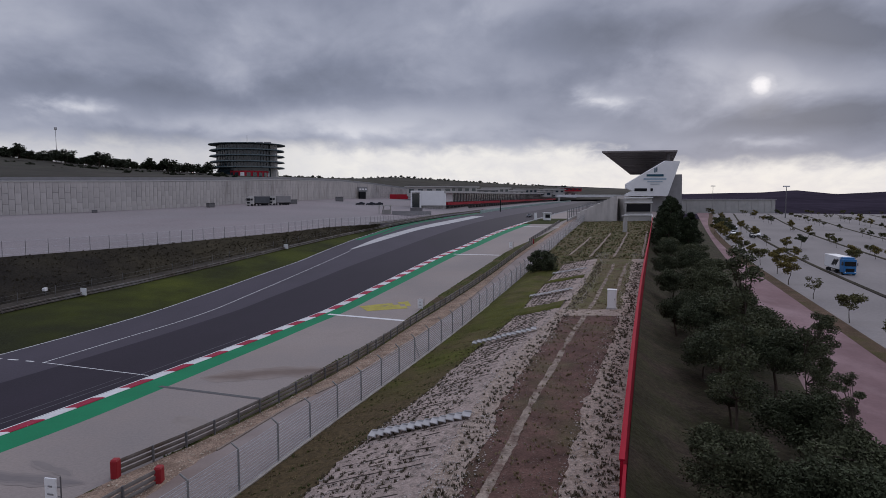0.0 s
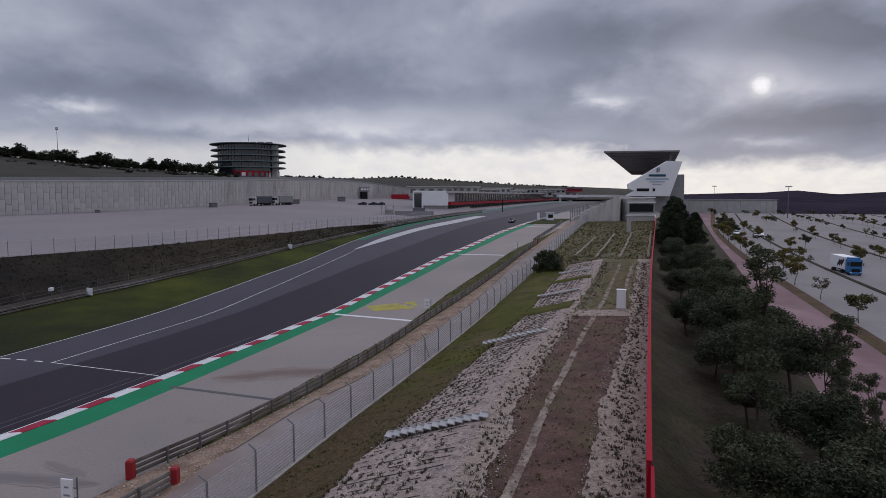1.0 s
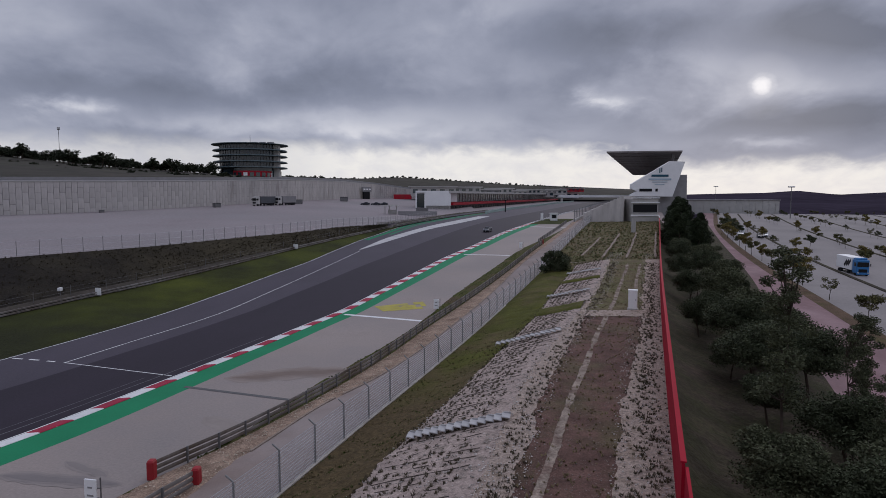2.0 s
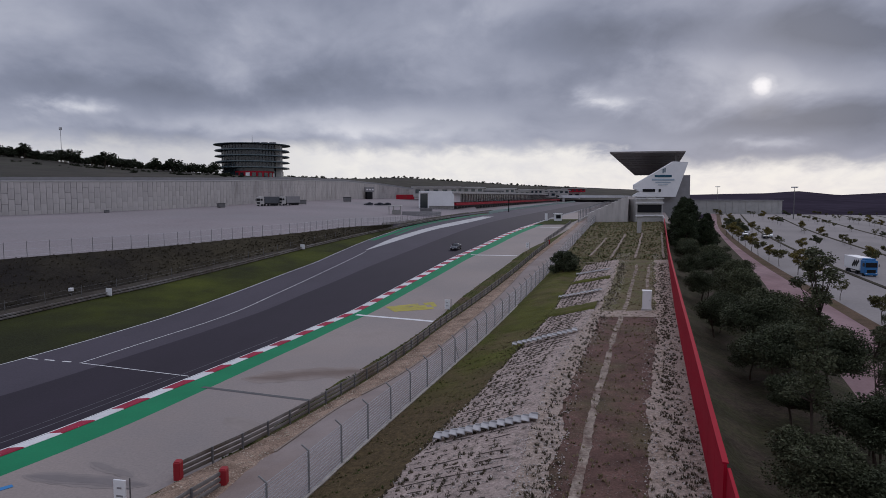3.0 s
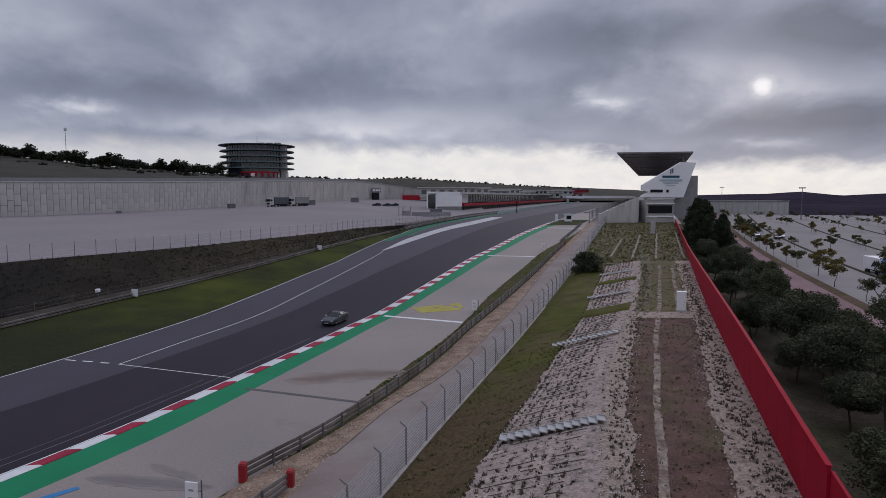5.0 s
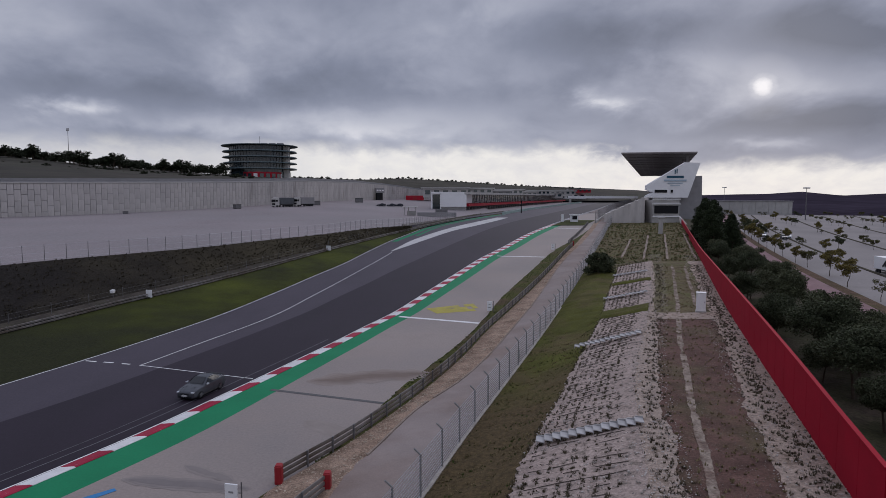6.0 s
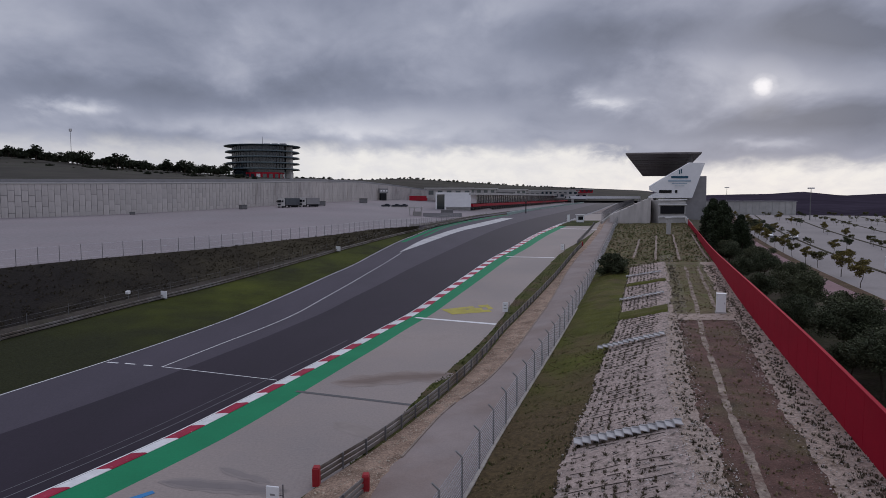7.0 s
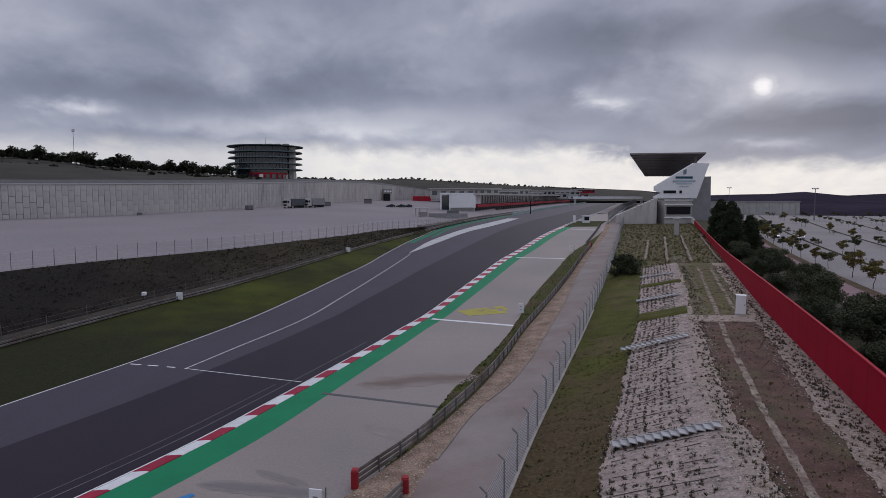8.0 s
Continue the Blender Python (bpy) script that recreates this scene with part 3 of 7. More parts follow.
def build_paddock():
    verts, faces = [], []
    n = 60
    for i in range(n + 1):
        s = i / n
        p = wall_pt(s)
        y = -20 + 340 * s
        for k in range(5):
            u = k / 4
            q = Vector((x_pad(y), y)) * (1 - u) + p * u
            verts.append((q.x, q.y, z_pad(y) * (1 - u) + wall_z(p) * u))
    for i in range(n):
        for k in range(4):
            a = i * 5 + k
            faces.append((a, a + 1, a + 6, a + 5))
    return tagged(raw("paddock_floor", verts, faces, M_PADDOCK), "wide empty pale concrete paddock", "paddock", kind="structure")


build_paddock()


def build_ground():
    """The land under and around it all, out to the horizon."""
    xs = sorted({-4000, -3000, -2200, -1600, -1200, -900, -700, -500, *range(-400, 401, 40), 500, 700, 900, 1200, 1600, 2200, 3000, 4000})
    ys = sorted({-1500, -800, -400, -200, *range(-100, 801, 40), 1000, 1300, 1700, 2200, 3000, 4500})
    verts, faces = [], []
    for y in ys:
        for x in xs:
            z = -4.0
            z -= 4.0 * max(0.0, min(1.0, (x - 150) / 100))
            if y > 300 and x < 140:
                z += min(1.0, (y - 300) / 400) * 10
            verts.append((x, y, z))
    w = len(xs)
    for j in range(len(ys) - 1):
        for i in range(w - 1):
            a = j * w + i
            faces.append((a, a + 1, a + w + 1, a + w))
    return tagged(raw("ground", verts, faces, M_FIELD), "dry olive brown open land", "ground", kind="structure")


build_ground()


from mathutils.bvhtree import BVHTree

PAD = bpy.data.objects["paddock_floor"].data
PAD_TREE = BVHTree.FromPolygons([v.co.copy() for v in PAD.vertices], [tuple(p.vertices) for p in PAD.polygons])


def paddock_z(x, y):
    hit_, _, _, _ = PAD_TREE.ray_cast(Vector((x, y, 100)), Vector((0, 0, -1)))
    return hit_.z if hit_ else 12.5


# ---- painted markings ----
def surf_z(x, y):
    """Height of the asphalt, track and runoff alike."""
    e = x_kerb_in(y) + (green_w(y) if y < 236 else kerb_w(y))
    if x <= e:
        return z_track(y)
    u = min(1, (x - e) / (x_arm(y) - w_grass(y) - e))
    return z_track(y) * (1 - u) + z_arm(y) * u


def painted(name, quads, material, label, lift=0.02):
    """Paint lying on the track, cut into short pieces so that it follows the slope."""
    verts, faces = [], []
    for (ax, ay), (bx, by), (cx, cy), (dx, dy) in quads:
        i = len(verts)
        for x, y in ((ax, ay), (bx, by), (cx, cy), (dx, dy)):
            verts.append((x, y, surf_z(x, y) + lift))
        faces.append((i, i + 1, i + 2, i + 3))
    return tagged(raw(name, verts, faces, material), label, "paint", kind="structure")


def line_along(xf, y0, y1, w, step=2.5, off=0.0):
    ys = spaced(y0, y1, step)
    return [((xf(a) + off, a), (xf(a) + off + w, a), (xf(b) + off + w, b), (xf(b) + off, b)) for a, b in zip(ys, ys[1:])]


def line_across(p, q, w, n=6):
    p, q = Vector(p), Vector(q)
    d = (q - p).normalized()
    s = Vector((-d.y, d.x)) * (w / 2)
    out = []
    for i in range(n):
        a, b = p.lerp(q, i / n), p.lerp(q, (i + 1) / n)
        out.append(((a - s)[:], (b - s)[:], (b + s)[:], (a + s)[:]))
    return out


painted("edge_line", line_along(x_left, -20, 250, 0.16, off=0.1), M_WHITE, "thin white line along the asphalt edge")
painted("kerb_line", line_along(x_kerb_in, -20, 320, 0.14, off=-0.16), M_WHITE, "thin white line along the kerb")
painted("pit_line", line_along(x_inner, 63.3, 155, 0.13), M_WHITE, "thin white pit entry line")
painted("cross_line", line_across((-40.9, 63.4), (-27.9, 58.7), 0.13), M_WHITE, "white line across the track")
painted("dashed_line", line_across((-47.3, 65.1), (-46.0, 64.75), 0.25, 1) + line_across((-45.2, 64.6), (-44.0, 64.3), 0.25, 1) + line_across((-43.0, 64.0), (-42.0, 63.75), 0.25, 1), M_WHITE, "short white dashes across the lane")
painted("runoff_line", line_across((-16.2, 88.6), (-5.2, 83.8), 0.75) + line_across((2.6, 149.0), (12.9, 143.6), 0.75) + line_across((27.5, 216), (39.5, 210), 0.8), M_WHITE, "broad white lines across the runoff")
painted("tar_seam", line_across((-25.3, 55.3), (-14.9, 51.6), 0.45), M_SEAL, "dark repaired seam across the runoff")


M_WORNW = mat("worn white paint", (0.50, 0.485, 0.475), 0.75, var=0.12, scale=0.5, fine=0.1, fine_scale=4, second=(0.38, 0.36, 0.35), second_scale=0.2, second_at=0.6)


def white_wedge():
    """The broad white chevron area that opens beside the track."""
    lo = curve_of((157, -23.2), (182, -18.2), (195, -14.4), (217, -7.4), (245, 2.5), (275, 13.0))
    hi = curve_of((157, -22.8), (166, -19.7), (180, -15.2), (207, -6.4), (225, 1.2), (245, 8.5), (275, 18.0))
    ys = spaced(157, 275, 5)
    q = [((lo(a), a), (hi(a), a), (hi(b), b), (lo(b), b)) for a, b in zip(ys, ys[1:])]
    painted("white_wedge", q, M_WORNW, "white painted wedge beside the track", 0.03)


white_wedge()
RAND = random.Random(5)


def yellow_sign():
    """Worn yellow block with unreadable writing on the runoff."""
    a, b, c, d = (Vector(p) for p in ((-12.6, 93.9), (-5.4, 97.0), (-4.4, 92.0), (-10.9, 90.3)))
    q = []
    for j in range(3):
        for i in range(9):
            if RAND.random() < 0.05:
                continue
            u0, u1, v0, v1 = i / 9, (i + 0.98) / 9, j / 3, (j + 0.97) / 3
            P = lambda u, v: (a.lerp(b, u).lerp(d.lerp(c, u), v))[:]  # noqa: E731
            q.append((P(u0, v0), P(u1, v0), P(u1, v1), P(u0, v1)))
    painted("yellow_lettering", q, M_YELLOW, "faded yellow blocks of painted lettering")


yellow_sign()
painted("blue_mark", [((-30.9, 34.6), (-29.3, 36.2), (-29.0, 35.9), (-30.1, 34.6))], M_BLUEP, "small blue paint mark on the runoff")
def wash(name, a, b, half, colours, label, seed):
    """A stain with a dark heart that thins out in uneven rims."""
    a, b = Vector(a), Vector(b)
    d = b - a
    n = Vector((-d.y, d.x)).normalized()
    for k, c in enumerate(colours):
        M = mat("wash stain", c, 0.9, var=0.10, scale=0.5, second=tuple(v * 1.12 for v in c), second_scale=0.45, second_at=0.52, second_soft=0.2)
        w0 = half * (1 - k / (len(colours) + 0.3))
        m, quads, rim = 26, [], []
        for i in range(m + 1):
            u = i / m
            w = w0 * min(1.0, (u + 0.02) * 5, (1.02 - u) * 6)
            p = a + d * (0.03 * k + u * (1 - 0.05 * k)) + n * half * 0.25 * noise.noise(Vector((u * 3, seed, 9)))
            rim.append([p + n * w * s * (1 + 0.45 * noise.noise(Vector((u * 7, s + seed, k * 0.3)))) for s in (-1, -0.3, 0.3, 1)])
        for r0, r1 in zip(rim, rim[1:]):
            for j in range(3):
                quads.append((r0[j][:], r1[j][:], r1[j + 1][:], r0[j + 1][:]))
        painted(name, quads, M, label, 0.012 + 0.005 * k)


wash("mud_stain", (-22.7, 57.9), (-11.2, 60.8), 2.0, ((0.246, 0.204, 0.182), (0.222, 0.180, 0.158), (0.196, 0.155, 0.134), (0.172, 0.132, 0.113)), "brown mud stain washed over the runoff", 1.0)
wash("rubber_smear", (-29.5, 37.4), (-21.2, 36.2), 0.8, ((0.235, 0.203, 0.188), (0.205, 0.178, 0.168), (0.18, 0.158, 0.152)), "grey rubber smear on the runoff", 4.0)
wash("rubber_smear", (-26.5, 39.4), (-22.6, 37.2), 0.45, ((0.235, 0.203, 0.188), (0.205, 0.178, 0.168)), "grey rubber smear curling over the runoff", 7.0)
wash("damp_patch", (-20.6, 47.5), (-16.8, 44.6), 0.9, ((0.255, 0.218, 0.198), (0.24, 0.205, 0.186)), "slightly darker patch on the runoff", 11.0)

painted("groove_mark", line_along(x_kerb_in, 20, 75, 0.10, off=-1.5) + line_along(x_kerb_in, 20, 58, 0.07, off=-2.5), mat("pale seam", (0.16, 0.155, 0.165), 0.8, var=0.3, scale=0.8), "pale seam along the racing line")


# ---- crash barriers ----
def w_beam(bm, pts, z0, side):
    """One corrugated rail swept along points; side: which way its face looks."""
    prof = [(0.0, 0.25), (0.08, 0.22), (0.08, 0.16), (0.02, 0.125), (0.08, 0.09), (0.08, 0.03), (0.0, 0.0), (-0.02, 0.125)]
    rings = []
    for i, p in enumerate(pts):
        d = (pts[min(i + 1, len(pts) - 1)] - pts[max(i - 1, 0)]).normalized()
        n = Vector((d.y, -d.x, 0)).normalized() * side
        rings.append([bm.verts.new(p + n * a + Vector((0, 0, z0 + b))) for a, b in prof])
    m = len(prof)
    for r, s in zip(rings, rings[1:]):
        for k in range(m):
            bm.faces.new((r[k], r[(k + 1) % m], s[(k + 1) % m], s[k]))
    for r in (rings[0], rings[-1]):
        bm.faces.new(r)
    return bm


def barrier(xf, zf, y0, y1, label, side, step=2.3, dx=0.0, ends=(), tiers=(0.12, 0.46, 0.80)):
    t = thing("crash_barrier", Matrix.Identity(4), label, "crash barrier")
    ys = spaced(y0, y1, step)
    pts = [Vector((xf(y) + dx, y, zf(y))) for y in ys]
    for k, z0 in enumerate(tiers):
        part("rail", w_beam(bmesh.new(), pts, z0, side), M_RAIL, t)
    post = None
    for p in pts:
        if post is None:
            top = tiers[-1] + 0.30
            bm = box((0, 0, top / 2 - 0.1), (0.10, 0.14, top + 0.2), bevel=0.01)
            add_box(bm, (0.06 * side, 0, top / 2 + 0.05), (0.08, 0.09, top - 0.2))
            post = part("post", bm, M_POST, t)
            post.matrix_basis = Matrix.Translation(p + Vector((-0.06 * side, 0, 0)))
        else:
            o = new("post", post.data)
            o.parent = t
            o.matrix_basis = Matrix.Translation(p + Vector((-0.06 * side, 0, 0)))
    for i in ends:
        p = pts[i]
        bm = box((0, 0, 0.55), (0.42, 0.55, 1.15), bevel=0.05)
        add_box(bm, (0, 0.0, 1.14), (0.36, 0.45, 0.06), bevel=0.02)
        part("end_cap", bm, M_REDDK, t, "red plastic end cap").matrix_basis = Matrix.Translation(p)
    return t


barrier(x_arm, z_arm, 37.0, 163, "weathered steel crash barrier with a red end", -1, ends=(0, -1))
barrier(x_arm, z_arm, 12.0, 36.0, "weathered steel crash barrier ending in a red cap", -1, dx=3.55, ends=(-1,))
barrier(x_arm, z_arm, 166, 232, "weathered steel crash barrier behind a gap", -1, step=3, dx=-1.6)
barrier(x_larm, z_larm, 30, 262, "grey steel crash barrier below the earth bank", 1, step=3.0, tiers=(0.10, 0.46))

barrier(x_pad, z_pad, 196, 300, "grey steel crash barrier at the pit lane entry", 1, step=3.0, dx=0.4, tiers=(0.10, 0.46))


# ---- posts and wire ----
def veil(name, amount, colour):
    """Fine chain link seen from afar: mostly open."""
    M = bpy.data.materials.new(name)
    M.use_nodes = True
    nt = M.node_tree
    b, out = nt.nodes["Principled BSDF"], nt.nodes["Material Output"]
    b.inputs["Base Color"].default_value = (*colour, 1)
    b.inputs["Roughness"].default_value = 0.6
    tr, mx = nt.nodes.new("ShaderNodeBsdfTransparent"), nt.nodes.new("ShaderNodeMixShader")
    mx.inputs[0].default_value = amount
    nt.links.new(tr.outputs[0], mx.inputs[1]), nt.links.new(b.outputs[0], mx.inputs[2]), nt.links.new(mx.outputs[0], out.inputs[0])
    return M


M_VEIL = veil("chain link", 0.26, (0.62, 0.62, 0.64))
M_VEIL2 = veil("thin wire mesh", 0.10, (0.45, 0.45, 0.45))


def wires(bm, pts, heights, r):
    for h in heights:
        for a, b in zip(pts, pts[1:]):
            u, v = a + Vector((0, 0, h)), b + Vector((0, 0, h))
            q = [bm.verts.new(w + Vector((dx, 0, dz))) for w in (u, v) for dx, dz in ((0, r), (r, -r * 0.6), (-r, -r * 0.6))]
            for k in range(3):
                bm.faces.new((q[k], q[(k + 1) % 3], q[3 + (k + 1) % 3], q[3 + k]))
    return bm


M_EDGING2 = mat("weathered footing", (0.36, 0.325, 0.29), 0.95, var=0.25, scale=0.8, fine=0.15, fine_scale=6)


def debris_fence():
    t = thing("debris_fence", Matrix.Identity(4), "tall wire debris fence with bent grey posts", "fence")
    ys = [14.30 + 3.83 * k for k in range(65)]
    pts = [Vector((x_fence(y), y, z_fence(y))) for y in ys]
    bm = tube((0, 0, -0.3), (0, 0, 2.45), 0.065, 0.06, 8)
    add_tube(bm, (0, 0, 2.43), (-0.34, -0.08, 2.80), 0.055, 0.05, 8)
    add_box(bm, (0, 0, 0.03), (0.3, 0.3, 0.06), bevel=0.015)
    post = part("post", bm, M_FPOST, t)
    for i, p in enumerate(pts):
        o = post if i == 0 else new("post", post.data)
        o.parent = t
        o.matrix_basis = Matrix.Translation(p)
    part("wire", wires(bmesh.new(), pts, [0.15 + 0.19 * k for k in range(13)], 0.016), M_WIRE, t)
    for a, b in zip(pts, pts[1:]):
        raw("mesh_panel", [a + Vector((0, 0, 0.05)), b + Vector((0, 0, 0.05)), b + Vector((0, 0, 2.42)), a + Vector((0, 0, 2.42))], [(0, 1, 2, 3)], M_VEIL, t)
    # a leaning brace at one strainer post
    k = min(range(len(ys)), key=lambda i: abs(ys[i] - 62))
    part("brace", tube(pts[k] + Vector((0, 0, 2.0)), pts[k] + Vector((0.4, 1.7, 0)), 0.04), M_POST, t)
    sill = strip("fence_footing", at(x_fence, z_fence, -0.04), at(x_fence, z_fence, 0.20), spaced(16, 88, 2.0), M_EDGING2, 1, lift=0.09, label="pale concrete footing under the debris fence", category="kerb")
    sill.modifiers.new("thick", "SOLIDIFY").thickness = 0.3


debris_fence()


def paddock_fence():
    t = thing("paddock_fence", Matrix.Identity(4), "thin steel post fence along the paddock edge", "fence")
    ys = spaced(40, 262, 2.9)
    pts = [Vector((x_pad(y) - 0.5, y, z_pad(y))) for y in ys]
    post = part("post", tube((0, 0, -0.2), (0, 0, 2.45), 0.045, 0.04, 6), M_POST, t)
    for i, p in enumerate(pts):
        o = post if i == 0 else new("post", post.data)
        o.parent = t
        o.matrix_basis = Matrix.Translation(p)
    part("wire", wires(bmesh.new(), pts, (0.3, 1.2, 2.35), 0.012), M_WIRE, t)
    for a, b in zip(pts, pts[1:]):
        raw("mesh_panel", [a + Vector((0, 0, 0.02)), b + Vector((0, 0, 0.02)), b + Vector((0, 0, 2.35)), a + Vector((0, 0, 2.35))], [(0, 1, 2, 3)], M_VEIL2, t)


paddock_fence()


def bank_posts():
    """Thin fence behind the far barrier."""
    t = thing("bank_fence", Matrix.Identity(4), "thin wire fence behind the far crash barrier", "fence")
    ys = spaced(60, 240, 5.5)
    pts = [Vector((x_larm(y) - 1.0, y, z_larm(y) + 0.3)) for y in ys]
    post = part("post", tube((0, 0, -0.3), (0, 0, 2.0), 0.04, 0.035, 6), M_POST, t)
    for i, p in enumerate(pts):
        o = post if i == 0 else new("post", post.data)
        o.parent = t
        o.matrix_basis = Matrix.Translation(p)
    part("wire", wires(bmesh.new(), pts, (0.5, 1.1, 1.7), 0.01), M_POST, t)


bank_posts()


# ---- red hoarding ----
z_hoard = curve_of((0, 6.7), (25, 6.9), (40, 7.25), (62, 7.4), (92, 7.3), (122, 7.2), (160, 7.7), (228, 9.0))


def hoarding():
    t = thing("red_hoarding", Matrix.Identity(4), "long red painted board fence on the plateau edge", "fence")

    def panel(a, b, off, drop=0.0):
        A, B = Vector((x_wall(a) + off, a, 0)), Vector((x_wall(b) + off, b, 0))
        d = (B - A).normalized()
        n = Vector((d.y, -d.x, 0)) * 0.06
        za, zb, ta, tb = z_plat(a) - 0.3, z_plat(b) - 0.3, z_hoard(a) - drop, z_hoard(b) - drop
        v = [A - n + Vector((0, 0, za)), B - n + Vector((0, 0, zb)), B + n + Vector((0, 0, zb - 1)), A + n + Vector((0, 0, za - 1)),
             A - n + Vector((0, 0, ta)), B - n + Vector((0, 0, tb)), B + n + Vector((0, 0, tb)), A + n + Vector((0, 0, ta))]
        raw("board_panel", v, [(0, 1, 5, 4), (1, 2, 6, 5), (2, 3, 7, 6), (3, 0, 4, 7), (4, 5, 6, 7)], M_REDWALL, t)

    ys = spaced(23.4, 228, 3.0)
    for a, b in zip(ys, ys[1:]):
        panel(a + 0.012, b - 0.012, 0.0)
    for a, b in ((8, 11), (11, 14), (14, 17), (17, 20), (20, 23.4)):
        panel(a, b - 0.012, 0.13, 0.12)
    for a, b in zip(ys, ys[1:]):
        A, B = Vector((x_wall(a), a, z_hoard(a) + 0.03)), Vector((x_wall(b), b, z_hoard(b) + 0.03))
        d = (B - A).normalized()
        n = Vector((d.y, -d.x, 0)) * 0.11
        h = Vector((0, 0, 0.06))
        raw("coping", [A - n, B - n, B + n, A + n, A - n + h, B - n + h, B + n + h, A + n + h], [(0, 1, 5, 4), (2, 3, 7, 6), (3, 0, 4, 7), (1, 2, 6, 5), (4, 5, 6, 7), (3, 2, 1, 0)], M_REDWALL, t)
    # white part of the hoarding beside the stand
    w = thing("white_wall", Matrix.Identity(4), "low white painted wall beside the grandstand", "wall", kind="structure")
    for a, b in ((228.2, 236), (236, 244)):
        A, B = Vector((x_wall(a), a, 0)), Vector((x_wall(b), b, 0))
        v = []
        for z in (6.5, 9.4):
            v += [A + Vector((-0.1, 0, z)), B + Vector((-0.1, 0, z)), B + Vector((0.1, 0, z)), A + Vector((0.1, 0, z))]
        raw("wall_panel", v, [(0, 1, 5, 4), (1, 2, 6, 5), (2, 3, 7, 6), (3, 0, 4, 7), (4, 5, 6, 7)], M_WPANEL, w)


hoarding()


# ---- kit on the plateau ----
def cabinet():
    t = thing("utility_cabinet", pose(19.3, 71.5, 4.1, 0, 0, -18), "tall white metal utility cabinet on the dirt plateau", "cabinet")
    part("body", box((0, 0, 1.12), (0.98, 0.8, 2.1), bevel=0.03), M_WPANEL, t)
    part("plinth", box((0, 0, 0.04), (1.15, 0.95, 0.2), bevel=0.02), M_CONCP, t)
    part("roof", box((0, 0, 2.20), (1.08, 0.9, 0.07), bevel=0.02), M_WPANEL, t)
    part("door", box((0, -0.412, 1.12), (0.84, 0.025, 1.9), bevel=0.008), M_WPANEL, t)
    part("handle", box((0.32, -0.44, 1.15), (0.04, 0.04, 0.2), bevel=0.01), M_POST, t)


cabinet()


def concrete_post():
    t = thing("concrete_pillar", pose(53.0, 184, 6.4), "tall square pale concrete pillar", "pillar")
    part("shaft", box((0, 0, 2.1), (1.05, 1.0, 4.8), bevel=0.05), M_CONCP, t)
    part("cap", box((0, 0, 4.65), (1.9, 1.3, 0.35), bevel=0.04), M_CONCP, t)


concrete_post()


def marker_board(m, label):
    t = thing("marker_board", m, label, "sign")
    bm = box((0, 0, 0.95), (0.75, 0.10, 1.4), bevel=0.02)
    part("board", bm, M_WPANEL, t, "blank white distance board")
    part("post", tube((0.55, 0.1, -0.1), (0.55, 0.1, 1.75), 0.04, n=8), M_POST, t)
    for k in range(2):
        part("bracket", box((0.3, 0.08, 0.6 + 0.55 * k), (0.55, 0.05, 0.05)), M_POST, t)
    for k in range(2):
        part("print_bar", box((0.0, -0.056, 0.75 + 0.45 * k), (0.4 - 0.12 * k, 0.012, 0.10)), M_CONCD, t, "plain grey bar of unreadable print")


marker_board(pose(-21.4, 33.3, 0, 0, 0, -12), "white distance board on a steel post by the barrier")
marker_board(pose(-3.3, 91.0, 0.35, 0, 0, -15), "white distance board beside the runoff line")
marker_board(pose(16.6, 154, 4.0, 0, 0, -15), "small white distance board far along the barrier")


M_EDGING = mat("dusty edging stone", (0.25, 0.20, 0.165), 0.95, var=0.25, scale=1.5, fine=0.2, fine_scale=8)


def edging():
    t = thing("edging_kerb", Matrix.Identity(4), "thin pale concrete edging between gravel and service road", "kerb", kind="structure")
    ys = spaced(40.5, 150, 1.0)
    for k, (a, b) in enumerate(zip(ys, ys[1:])):
        if k % 17 == 11:
            continue
        A, B = Vector((x_arm(a), a, z_arm(a) + 0.2)), Vector((x_arm(b), b, z_arm(b) + 0.2))
        A.x += w_gravel(a) + 0.05
        B.x += w_gravel(b) + 0.05
        d = (B - A) * 0.985
        w, h = Vector((0.07, -0.02, 0)), Vector((0, 0, 0.11))
        raw("kerbstone", [A - w, A + d - w, A + d + w, A + w, A - w + h, A + d - w + h, A + d + w + h, A + w + h], [(0, 1, 5, 4), (1, 2, 6, 5), (2, 3, 7, 6), (3, 0, 4, 7), (4, 5, 6, 7)], M_EDGING, t)


edging()


